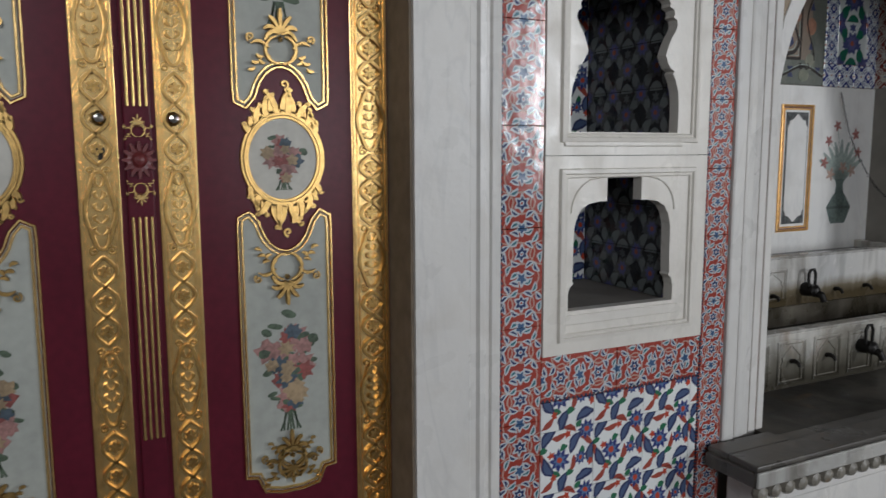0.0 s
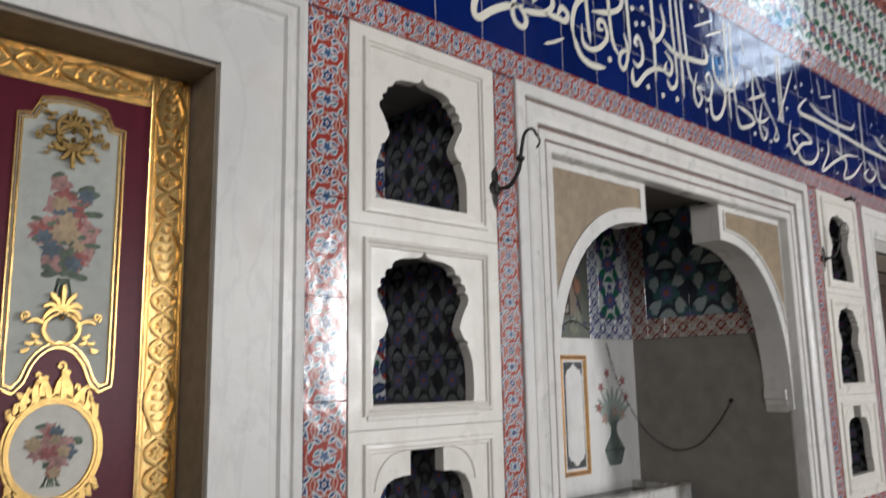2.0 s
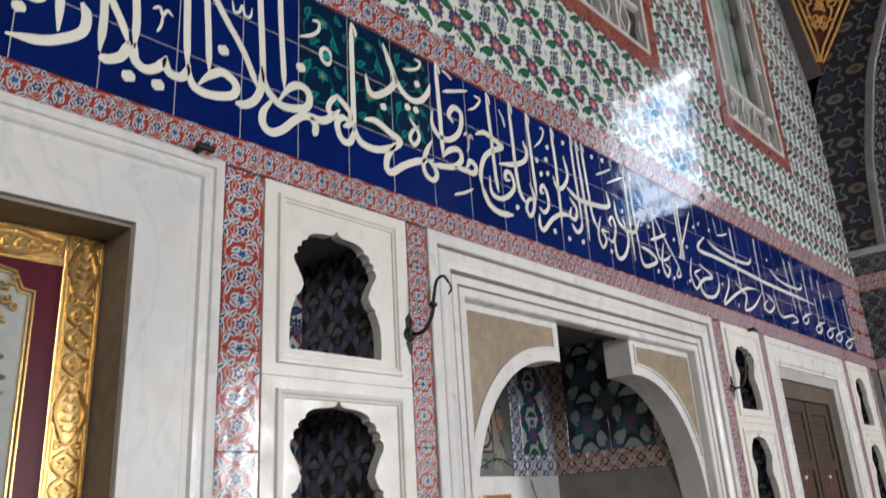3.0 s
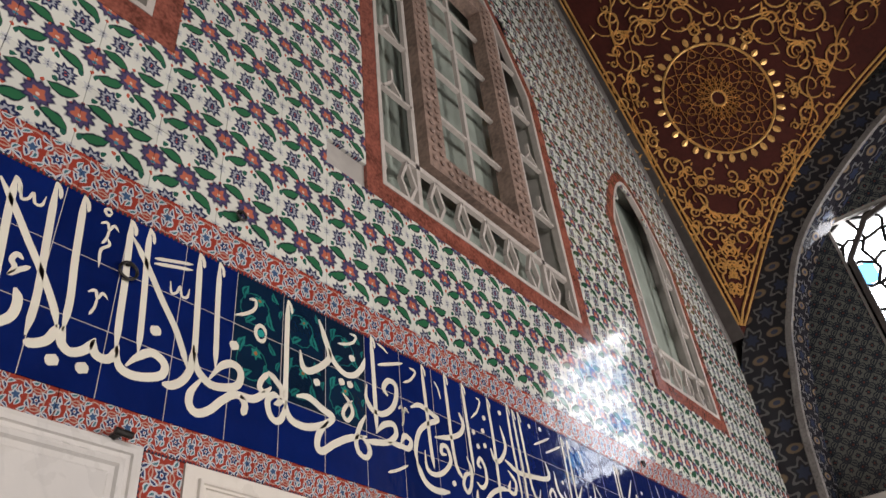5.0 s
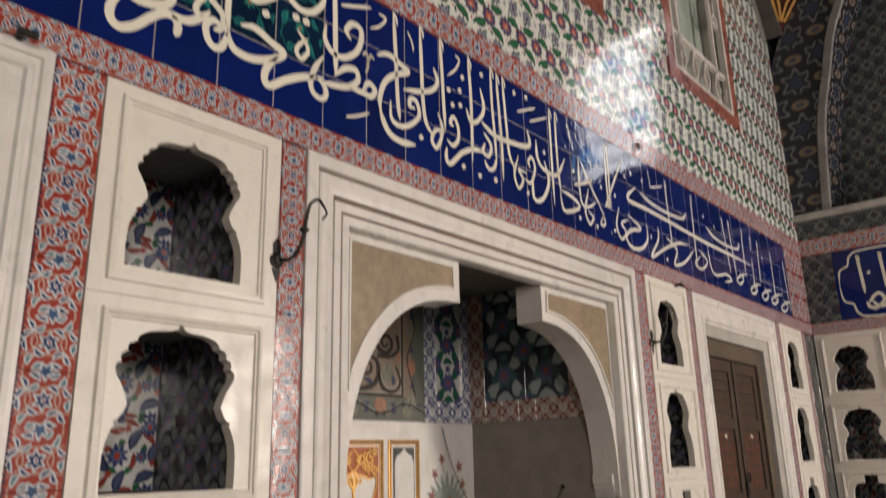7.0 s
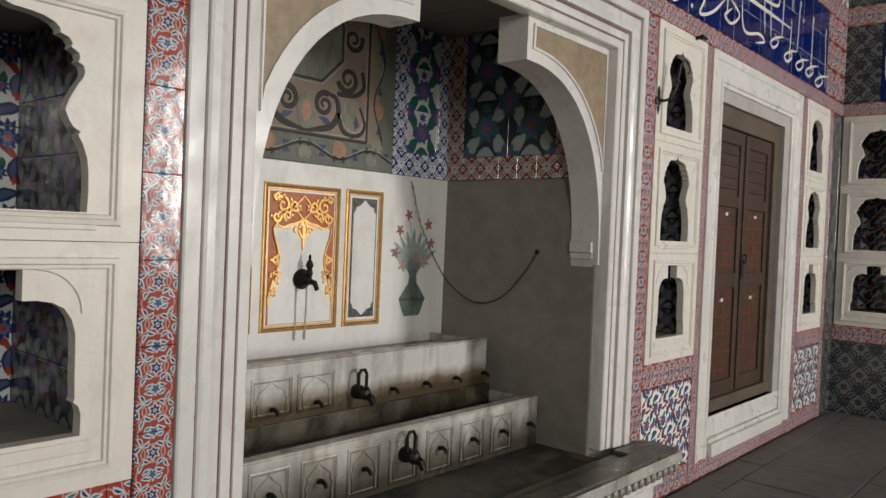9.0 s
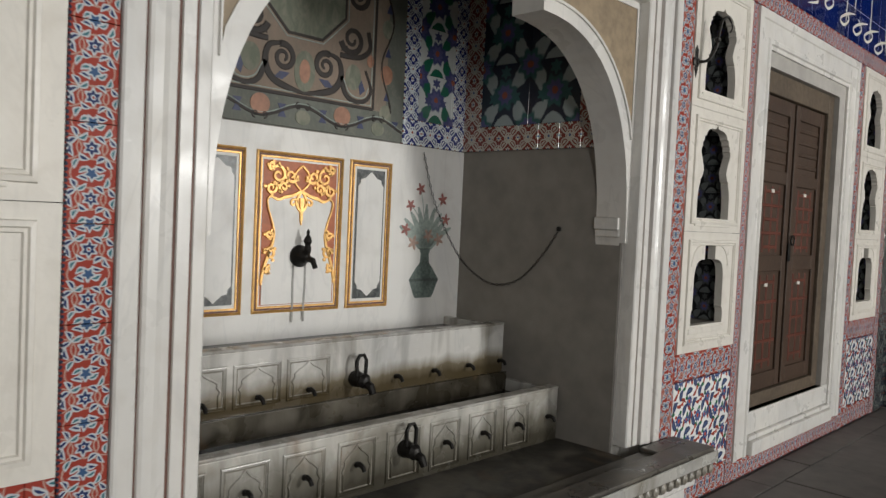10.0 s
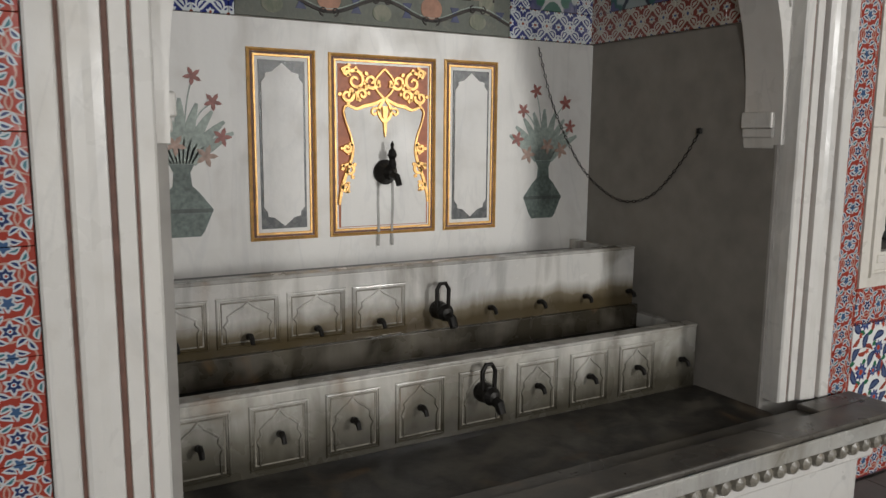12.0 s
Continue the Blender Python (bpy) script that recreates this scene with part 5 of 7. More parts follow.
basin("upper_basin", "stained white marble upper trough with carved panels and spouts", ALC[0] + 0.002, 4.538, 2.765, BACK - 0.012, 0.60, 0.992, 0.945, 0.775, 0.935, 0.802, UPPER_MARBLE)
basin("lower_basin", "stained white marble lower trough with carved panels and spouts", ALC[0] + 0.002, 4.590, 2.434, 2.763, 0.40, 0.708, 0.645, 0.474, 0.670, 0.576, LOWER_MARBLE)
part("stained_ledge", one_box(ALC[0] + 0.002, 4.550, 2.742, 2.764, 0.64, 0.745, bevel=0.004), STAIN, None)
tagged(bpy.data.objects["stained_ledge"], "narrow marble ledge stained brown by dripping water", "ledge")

# outer sill trough, projecting in front of the portal
sill = thing("sill_trough", "broad dark wet stone sill trough with a scalloped marble edge", "fountain sill")
SX0, SX1, SY = 2.085, 4.99, 1.775
part("slab", one_box(SX0, SX1, SY, W - 0.028, 0.425, 0.478, bevel=0.008), WORN_SLAB, sill)
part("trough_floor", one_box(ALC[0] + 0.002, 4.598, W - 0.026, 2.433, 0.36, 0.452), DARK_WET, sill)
bm = bmesh.new()
for x0, x1, y0, y1 in ((SX0 + 0.01, SX1 - 0.01, SY + 0.004, SY + 0.13), (SX0 + 0.01, 2.40, SY + 0.13, W - 0.03), (4.66, SX1 - 0.01, SY + 0.13, W - 0.03)):
    box(bm, x0, x1, y0, y1, 0.476, 0.5, 0.006)
part("raised_rim", bm, WORN_SLAB, sill)
part("front_edge", one_box(SX0, SX1, SY - 0.012, SY + 0.0, 0.43, 0.485, bevel=0.005), WET_MARBLE, sill, "white marble front edge")
bm = bmesh.new()
n = 44
for k in range(n):
    x = SX0 + 0.04 + (SX1 - SX0 - 0.08) * k / (n - 1)
    lathe(bm, [(0.026, 0.0), (0.030, 0.012), (0.024, 0.028), (0.008, 0.036)], (x, SY + 0.03, 0.40), "y", 10)
part("scalloped_edge", bm, DARK_MARBLE, sill, "row of carved marble scallops")
part("apron", one_box(SX0 + 0.12, SX1 - 0.2, SY + 0.05, W - 0.02, FLOOR, 0.42, bevel=0.01), MARBLE, sill)
part("foot_moulding", one_box(SX0 + 0.08, SX1 - 0.16, SY + 0.02, SY + 0.05, 0.34, 0.385, bevel=0.01), MARBLE, sill)

# back wall of the niche: marble with three framed panels
BY = BACK - 0.012
back_panel = thing("fountain_back", "pale marble fountain back with three gilt-framed panels", "fountain panel")
part("slab", one_box(ALC[0] + 0.001, ALC[1] - 0.001, BY, BACK - 0.001, 0.9, 1.915), PALE_MARBLE, back_panel)


def gilt_frame(x0, x1, z0, z1, parent):
    bm = bmesh.new()
    path = [(x1, z0), (x1, z1), (x0, z1), (x0, z0)]
    rail(bm, path, [(0, 0), (0.002, 0.008), (0.008, 0.010), (0.012, 0.005), (0.014, 0.002)], True, base=BY)
    rail(bm, path, [(0.022, 0), (0.024, 0.005), (0.03, 0.005), (0.032, 0)], True, base=BY)
    f = part("gilt_frame", bm, GOLD_FAR, parent, "thin double gilt frame")
    bm = bmesh.new()
    rail(bm, path, [(0.0145, 0), (0.0145, 0.0015), (0.0215, 0.0015), (0.0215, 0)], True, base=BY)
    part("red_line", bm, RED_JOINT, f)
    return f


for x0, x1 in ((2.932, 3.205), (3.784, 4.057)):
    f = gilt_frame(x0, x1, 1.068, 1.808, back_panel)
    cx, w = (x0 + x1) / 2, x1 - x0
    part("grey_inlay", one_box(x0 + 0.045, x1 - 0.045, BY - 0.0025, BY, 1.115, 1.763), GREY_STONE, f, "grey marble ground")
    half = [(0.3, 0.13), (0.3, 0.87), (0.245, 0.90), (0.24, 0.925), (0.14, 0.935), (0.1, 0.95), (0.0, 0.985)]
    top = [(cx + a * w, 1.115 + 0.648 * t) for a, t in half] + [(cx - a * w, 1.115 + 0.648 * t) for a, t in half[::-1][1:]]
    low = [(cx - a * w, 1.115 + 0.648 * (1 - t)) for a, t in half[1:]] + [(cx + a * w, 1.115 + 0.648 * (1 - t)) for a, t in half[1:][::-1][1:]]
    bm = bmesh.new()
    prism(bm, (top + low)[::-1], BY - 0.006, BY - 0.001)
    part("white_cartouche", bm, PALE_MARBLE, f, "white marble cartouche")

mid = gilt_frame(3.258, 3.743, 1.068, 1.806, back_panel)
mx = 3.5005
part("red_ground", one_box(3.297, 3.704, BY - 0.002, BY, 1.105, 1.765), RED_GROUND, mid, "orange-red painted ground")
half = [(0.196, 1.108), (0.196, 1.20), (0.192, 1.24), (0.172, 1.31), (0.145, 1.38), (0.136, 1.43), (0.146, 1.48), (0.168, 1.54), (0.176, 1.58), (0.16, 1.6), (0.12, 1.588), (0.085, 1.6), (0.04, 1.61), (0.0, 1.63)]
bm = bmesh.new()
prism(bm, ([(mx + a, z) for a, z in half] + [(mx - a, z) for a, z in half[::-1][1:]])[::-1], BY - 0.006, BY - 0.001)
part("white_field", bm, PALE_MARBLE, mid, "white marble field behind the tap")
bm = bmesh.new()
for s in (-1, 1):
    edge = [(mx + s * (a + 0.006), z) for a, z in half[1:]]
    ribbon(bm, spline(edge, 4), lambda t: 0.012 + 0.006 * math.sin(9 * t), BY - 0.005, 0.007)
    for px, pz, r, st in ((0.16, 1.34, 0.03, 0), (0.168, 1.43, 0.022, 2), (0.17, 1.27, 0.018, 4), (0.13, 1.70, 0.042, 1), (0.06, 1.70, 0.034, 3), (0.165, 1.64, 0.03, 2.2), (0.10, 1.645, 0.026, 5), (0.165, 1.74, 0.02, 4)):
        ribbon(bm, [(mx + s * (u - mx), v) for u, v in curl(mx + px, pz, r, 1.3, st, 1)], lambda t: 0.019 - 0.007 * t, BY - 0.003, 0.009)
        for a in (0.6, 2.4, 4.2):
            ribbon(bm, [(mx + s * (px + r * q * math.cos(a + st)), pz + r * q * math.sin(a + st)) for q in (0.8, 1.1, 1.35)], lambda t: 0.007 + 0.016 * math.sin(math.pi * t), BY - 0.003, 0.009)
    ribbon(bm, [(mx + s * 0.045 * math.sin(t * math.pi), 1.63 + 0.12 * t) for t in [k / 9 for k in range(10)]], 0.01, BY - 0.003, 0.008)
    ribbon(bm, [(mx + s * 0.028 * math.sin(t * math.pi), 1.53 + 0.1 * t) for t in [k / 9 for k in range(10)]], lambda t: 0.008 + 0.01 * math.sin(math.pi * t), BY - 0.006, 0.008)
    ribbon(bm, [(mx + s * (u - mx), v) for u, v in curl(mx + 0.045, 1.575, 0.022, 1.0, 3.1, -1)], 0.011, BY - 0.006, 0.008)
ribbon(bm, [(mx, 1.60), (mx, 1.55), (mx, 1.50), (mx, 1.475)], lambda t: 0.03 * (1 - t) + 0.004, BY - 0.006, 0.009)
part("gilt_scrollwork", bm, GOLD_FAR, mid, "gilt carved scrollwork")
tap = part("tap", lathe(bmesh.new(), [(0.052, 0), (0.052, 0.012), (0.04, 0.03), (0.03, 0.05), (0.012, 0.07), (0.002, 0.074)], (mx, BY - 0.006, 1.33), "y", 18), IRON, back_panel, "black bronze tap with a finial")
part("tap_stem", lathe(bmesh.new(), [(0.014, 0), (0.018, 0.02), (0.012, 0.04), (0.02, 0.055), (0.014, 0.075), (0.006, 0.085), (0.008, 0.1), (0.001, 0.115)], (mx + 0.012, BY - 0.055, 1.345), "z", 12), IRON, tap)
part("tap_nozzle", tube(bmesh.new(), [(mx, BY - 0.05, 1.325), (mx + 0.012, BY - 0.1, 1.315), (mx + 0.016, BY - 0.115, 1.28)], 0.017, 10, taper=lambda t: 1 - 0.3 * t), IRON, tap)
for dx in (-0.03, 0.035):
    bm = bmesh.new()
    ribbon(bm, [(mx + dx, 1.29), (mx + dx * 1.05, 1.2), (mx + dx * 0.95, 1.1), (mx + dx, 1.02)], 0.012, BY - 0.0065, 0.0008)
    part("water_stain", bm, STAIN_THIN, back_panel, "grey water streak")


def painted_vase(cx, mirror, label):
    """A faded painted vase of flowers on the marble."""
    v = thing("painted_vase", label, "wall painting", "painted vases")
    y = BY - 0.0012

    def flat(name, outline, mat, lift=0.0):
        bm = bmesh.new()
        prism(bm, [(cx + mirror * px, pz) for px, pz in outline], y - lift - 0.0012, y - lift)
        return part(name, bm, mat, v)

    flat("vase_body", [(-0.06, 1.10), (0.06, 1.10), (0.075, 1.12), (0.11, 1.20), (0.06, 1.265), (0.035, 1.29), (0.03, 1.34), (0.045, 1.37), (-0.045, 1.37), (-0.03, 1.34), (-0.035, 1.29), (-0.06, 1.265), (-0.11, 1.20), (-0.075, 1.12)], FADE_GREEN)
    flat("vase_band", [(-0.104, 1.205), (0.104, 1.205), (0.108, 1.19), (-0.108, 1.19)], FADE_DARK, 0.0012)
    bm = bmesh.new()
    for k in range(9):
        a = (k - 4) * 0.23
        ln = 0.24 - 0.012 * abs(k - 4)
        ribbon(bm, [(cx + mirror * (0.01 * (k - 4) + ln * t * math.sin(a) * (0.4 + 0.6 * t)), 1.37 + ln * t * math.cos(a)) for t in (0, 0.3, 0.6, 0.85, 1)], lambda t: 0.012 + 0.03 * math.sin(math.pi * min(1, t + 0.1)), y, 0.0008)
    part("leaves", bm, FADE_LEAF, v)
    blooms = ((-0.15, 1.47, 0.036), (-0.12, 1.60, 0.034), (-0.05, 1.69, 0.034), (0.12, 1.64, 0.036), (0.15, 1.53, 0.034), (-0.09, 1.40, 0.042), (0.02, 1.44, 0.04), (0.10, 1.42, 0.04))
    for k, (px, pz, r) in enumerate(blooms):
        bm = bmesh.new()
        pet = [(cx + mirror * px + r * (0.7 + 0.35 * math.cos(5 * b)) * math.cos(b + k), pz + r * (0.7 + 0.35 * math.cos(5 * b)) * math.sin(b + k)) for b in [q * math.tau / 20 for q in range(20)]]
        prism(bm, pet[::-1], y - 0.0022, y)
        part("bloom", bm, FADE_RED if k < 5 else FADE_PINK, v)
        bm = bmesh.new()
        ribbon(bm, spline([(cx, 1.38), (cx + mirror * px * 0.5, (1.42 + pz) / 2 + 0.03), (cx + mirror * px, pz)], 5), 0.005, y, 0.0006)
        part("stem", bm, FADE_LEAF, v)


painted_vase(4.322, 1, "faded painted vase with red flowers on the marble")
painted_vase(2.685, -1, "faded painted green vase with pale flowers on the marble")

# inlaid stone panel above
mosaic = thing("inlaid_panel", "inlaid stone panel with dark scrolls and salmon roundels", "stone inlay panel")
MX0, MX1, MZ0 = 2.898, 4.116, 1.922
part("ground", one_box(MX0, MX1, BY - 0.002, BACK - 0.001, MZ0, 2.788), INLAY_GREY, mosaic)
part("inner_ground", one_box(MX0 + 0.12, MX1 - 0.12, BY - 0.004, BY - 0.002, MZ0 + 0.14, 2.70), INLAY_PINK, mosaic)
YM = BY - 0.004
mxc = 3.492


def disc(name, x, z, rx, rz, mat, lift):
    """A flat oval of stone set in the panel, lift in front of its face."""
    bm = bmesh.new()
    prism(bm, [(mxc + x + rx * math.cos(a), z + rz * math.sin(a)) for a in [-q * math.tau / 20 for q in range(20)]], BY - 0.002 - lift, BY - 0.001)
    return part(name, bm, mat, mosaic)


def flat(name, outline, mat, lift):
    bm = bmesh.new()
    prism(bm, [(mxc + x, z) for x, z in outline], BY - 0.002 - lift, BY - 0.001)
    return part(name, bm, mat, mosaic)


WAVE = 0.455                                     # length of one wave of the border
dark = bmesh.new()
pale = bmesh.new()
edge = [(mxc - 0.42, 2.066), (mxc + 0.418, 2.066), (mxc + 0.418, 2.78)]
for line in (edge[:2], edge[1:], [(mxc - 0.42, 2.066), (mxc - 0.42, 2.78)]):
    ribbon(dark, line, 0.016, YM, 0.002)
    ribbon(pale, [(x + 0.016 * (1 if x < mxc else -1), z + 0.016) for x, z in line], 0.005, YM, 0.002)
low = lambda t: (mxc + t, 1.992 + 0.032 * math.cos(t * math.tau / WAVE))
ribbon(dark, [low(-0.58 + 1.2 * k / 70) for k in range(71)], 0.013, BY - 0.002, 0.0034)
ribbon(pale, [(x, z + 0.011) for x, z in [low(-0.58 + 1.2 * k / 70) for k in range(71)]], 0.004, BY - 0.002, 0.003)
for k in range(-2, 3):
    x, up = k * WAVE / 2, 1 if k % 2 == 0 else -1
    for s in (-1, 1):
        if abs(x + s * 0.03) < 0.58:
            ribbon(dark, [(mxc + x + s * u, v) for u, v in curl(0.024, 1.992 + up * 0.03, 0.018, 1.2, 1.6 * up, -up, 14)], 0.008, BY - 0.002, 0.0034)
        if abs(x + s * 0.115) < 0.6:
            flat("blue_triangle", [(x + s * 0.115 - 0.022, 1.992 + up * 0.03), (x + s * 0.115 + 0.022, 1.992 + up * 0.03), (x + s * 0.115, 1.992 - up * 0.012)][::-up], INLAY_BLUE, 0.0024)
    if k % 2:
        disc("roundel", x, 2.008, 0.05, 0.046, INLAY_SALMON, 0.0028)
    else:
        disc("roundel", x, 1.972, 0.042, 0.034, INLAY_GREEN, 0.0028)
for s in (-1, 1):
    side = [(mxc + s * (0.50 + 0.035 * math.cos((z - 2.06) * math.tau / WAVE)), z) for z in [2.06 + 0.7 * k / 40 for k in range(41)]]
    ribbon(dark, side, 0.012, BY - 0.002, 0.0034)
    for z, mat in ((2.25, INLAY_SALMON), (2.05, INLAY_GREEN), (2.48, INLAY_GREEN), (2.70, INLAY_SALMON)):
        disc("roundel", s * 0.50, z, 0.04, 0.048, mat, 0.0028)
    for z in (2.14, 2.36, 2.58):
        flat("blue_triangle", [(s * 0.505 - 0.02, z - 0.02), (s * 0.505 + 0.02, z - 0.02), (s * 0.505, z + 0.03)][::-1], INLAY_BLUE, 0.0024)
    # broad scrolls round the middle oval and out to the corners
    fold = lambda pts: [(mxc + s * u, v) for u, v in pts]
    ribbon(dark, fold(curl(0.117, 2.23, 0.062, 1.5, 1.2, 1, 30, 0.18)), lambda t: 0.032 - 0.018 * t, YM, 0.0026)
    ribbon(dark, fold(spline([(0.0, 2.085), (0.07, 2.095), (0.165, 2.125), (0.21, 2.19), (0.195, 2.27), (0.13, 2.293)], 6)), lambda t: 0.016 + 0.02 * math.sin(math.pi * t), YM, 0.0026)
    ribbon(dark, fold(curl(0.272, 2.385, 0.072, 1.5, 3.4, 1, 30, 0.18)), lambda t: 0.034 - 0.02 * t, YM, 0.0026)
    ribbon(dark, fold(spline([(0.20, 2.30), (0.25, 2.30), (0.33, 2.31), (0.385, 2.36), (0.37, 2.44)], 6)), 0.026, YM, 0.0026)
    ribbon(dark, fold(spline([(0.21, 2.20), (0.24, 2.12), (0.30, 2.09), (0.37, 2.105), (0.40, 2.16), (0.36, 2.25)], 6)), lambda t: 0.03 - 0.014 * t, YM, 0.0026)
    ribbon(dark, fold(curl(0.30, 2.60, 0.065, 1.4, 0.4, -1, 26, 0.2)), lambda t: 0.03 - 0.016 * t, YM, 0.0026)
    ribbon(pale, fold(spline([(0.225, 2.19), (0.26, 2.13), (0.31, 2.11), (0.36, 2.12), (0.38, 2.165)], 5)), 0.006, YM - 0.0026, 0.001)
    disc("roundel", s * 0.285, 2.205, 0.048, 0.062, INLAY_GREEN, 0.004)
    disc("inlay", s * 0.39, 2.30, 0.022, 0.03, INLAY_SALMON, 0.004)
    flat("blue_wedge", [(s * 0.08, 2.165), (s * 0.135, 2.165), (s * 0.165, 2.135), (s * 0.12, 2.13)][::s], INLAY_BLUE, 0.004)
    flat("blue_wedge", [(s * 0.32, 2.165), (s * 0.335, 2.20), (s * 0.36, 2.15), (s * 0.33, 2.125)][::s], INLAY_BLUE, 0.0044)
    flat("dark_patch", [(s * 0.205, 2.318), (s * 0.235, 2.33), (s * 0.245, 2.35), (s * 0.21, 2.345)][::-s], INLAY_DARK, 0.0044)
disc("inlay", 0.0, 2.185, 0.058, 0.095, INLAY_GREEN, 0.0042)
disc("inlay", 0.0, 2.185, 0.03, 0.055, INLAY_SALMON, 0.0052)
oct_pts = [(0.245 * math.cos(a), 2.565 + 0.235 * math.sin(a)) for a in [math.pi / 8 + k * math.pi / 4 for k in range(9)]]
flat("octagon", [(x, min(z, 2.775)) for x, z in oct_pts[:8][::-1]], INLAY_GREEN, 0.0036)
ribbon(dark, [(mxc + x, min(z, 2.775)) for x, z in oct_pts], 0.016, YM, 0.003)
ribbon(pale, [(mxc + x * 1.08, min(2.565 + (z - 2.565) * 1.08, 2.775)) for x, z in oct_pts], 0.006, YM, 0.002)
part("dark_scrollwork", dark, INLAY_DARK, mosaic, "dark brown inlaid scrolls")
part("pale_line", pale, FADE_LEAF, mosaic, "thin pale outlines")

# painted tiles beside the inlay and on the niche's sides
NB = Matrix.Translation((0, BACK - 0.001, 0))
for x0, x1 in ((4.118, ALC[1] - 0.004), (ALC[0] + 0.004, 2.895)):
    tiles(wall_niche, (x0, x1, 1.917, 2.05), 0.133, 0.133, NAVY_BORDER, NB, unit=0.133, name="navy_tile", deep=0.016)
    tiles(wall_niche, (x0, x0 + 0.105, 2.05, 2.78), 0.105, 0.21, NAVY_BORDER, NB, unit=0.105, name="navy_tile", deep=0.016)
    tiles(wall_niche, (x1 - 0.105, x1, 2.05, 2.78), 0.105, 0.21, NAVY_BORDER, NB, unit=0.105, name="navy_tile", deep=0.016)
    tiles(wall_niche, (x0 + 0.105, x1 - 0.105, 2.05, 2.78), 0.25, 0.25, PANEL_TILE, NB, unit=0.25, name="panel_tile", deep=0.016)
NR = Matrix.Translation((ALC[1] - 0.001, 0, 0)) @ Matrix.Rotation(radians(-90), 4, "Z")
NL = Matrix.Translation((ALC[0] + 0.001, 0, 0)) @ Matrix.Rotation(radians(90), 4, "Z")
for m, a, b in ((NR, -3.172, -2.26), (NL, 2.26, 3.172)):
    tiles(wall_niche, (a, b, 1.917, 2.05), 0.133, 0.133, RUST_BORDER, m, unit=0.133, name="rust_tile", deep=0.016)
    tiles(wall_niche, (a, a + 0.13, 2.05, 2.78), 0.13, 0.26, RUST_BORDER, m, unit=0.13, name="rust_tile", deep=0.016)
    tiles(wall_niche, (b - 0.13, b, 2.05, 2.78), 0.13, 0.26, RUST_BORDER, m, unit=0.13, name="rust_tile", deep=0.016)
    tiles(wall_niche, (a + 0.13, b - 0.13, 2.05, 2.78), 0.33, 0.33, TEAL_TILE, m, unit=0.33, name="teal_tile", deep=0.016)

# hanging chain
chain = thing("hanging_chain", "thin dark iron chain hanging across the fountain niche", "chain")
run = spline([(4.268, BY - 0.01, 1.90), (4.34, 3.13, 1.62), (4.43, 3.04, 1.36), (4.51, 2.95, 1.235), (4.56, 2.85, 1.195), (4.58, 2.71, 1.24), (4.588, 2.58, 1.37), (4.59, 2.485, 1.50)], 24)
pts = [Vector(p) for p in run]
ring_me = None
gap, acc, k = 0.0155, 0.0, 0
for a, b in zip(pts, pts[1:]):
    acc += (b - a).length
    if acc < gap:
        continue
    acc = 0
    if ring_me is None:
        bmc = bmesh.new()
        tube(bmc, [(0.0055 * math.cos(q), 0, 0.0105 * math.sin(q)) for q in [j * math.tau / 10 for j in range(10)]], 0.002, 5, True)
        ring_me = bpy.data.meshes.new("link")
        bmc.to_mesh(ring_me)
        bmc.free()
        ring_me.materials.append(IRON)
    link = new("link", ring_me)
    link.parent = chain
    link.matrix_basis = Matrix.Translation(b) @ (b - a).to_track_quat("Z", "Y").to_matrix().to_4x4() @ Matrix.Rotation(radians(90 * (k % 2) + 20), 4, "Z")
    k += 1
part("staple", lathe(bmesh.new(), [(0.012, 0), (0.012, 0.02), (0.004, 0.024)], (4.592, 2.485, 1.50), "z", 8), IRON, chain)

# ---- inscription in cream on cobalt ----
LETTER_Y = W - 0.0022
text = thing("inscription", "cream Arabic calligraphy in large strokes on cobalt blue tiles", "inscription")


def pen(t, w=0.036):
    return w * min(1.0, 0.35 + 5 * t, 0.25 + 5 * (1 - t))


def stroke(points, w=0.036, parent=text, name="letter", y=LETTER_Y, smooth=True, place=None, mat=None):
    bm = bmesh.new()
    ribbon(bm, spline(points, 7) if smooth and len(points) > 2 else [tuple(np.array(points[0]) * (1 - k / 6) + np.array(points[-1]) * k / 6) for k in range(7)], lambda t: pen(t, w), y, 0.0003)
    bmesh.ops.recalc_face_normals(bm, faces=bm.faces)
    ob = part(name, bm, mat or CREAM, parent)
    if place:
        ob.matrix_basis = place
    return ob


def upright(x, top=3.64, foot=3.1, lean=0.03, w=0.034, **k):
    """A tall stem with a barbed head."""
    stroke([(x, top), (x + lean * 0.5, (top + foot) / 2), (x + lean, foot)], w, **k)
    stroke([(x - 0.004, top + 0.008), (x + 0.012, top - 0.045)], w * 1.1, smooth=False, **k)


def bowl(x, z, w=0.22, h=0.12, pw=0.036, **k):
    """A round final bowl that opens upwards."""
    stroke([(x, z + h * 0.9), (x + 0.005, z + h * 0.3), (x - w * 0.25, z - h * 0.05), (x - w * 0.65, z), (x - w, z + h * 0.55)], pw, **k)


def loop(x, z, w=0.2, h=0.13, pw=0.034, **k):
    """A flat eye with a long base."""
    stroke([(x, z + 0.05), (x + 0.02, z), (x + w * 0.5, z - 0.02), (x + w, z + h * 0.45), (x + w * 0.75, z + h), (x + w * 0.4, z + h * 0.75), (x + 0.01, z + 0.02)], pw, **k)


def knot(x, z, r=0.045, pw=0.028, **k):
    """A small round eye."""
    stroke([(x + r, z), (x, z + r), (x - r, z), (x, z - r), (x + r, z)], pw, **k)


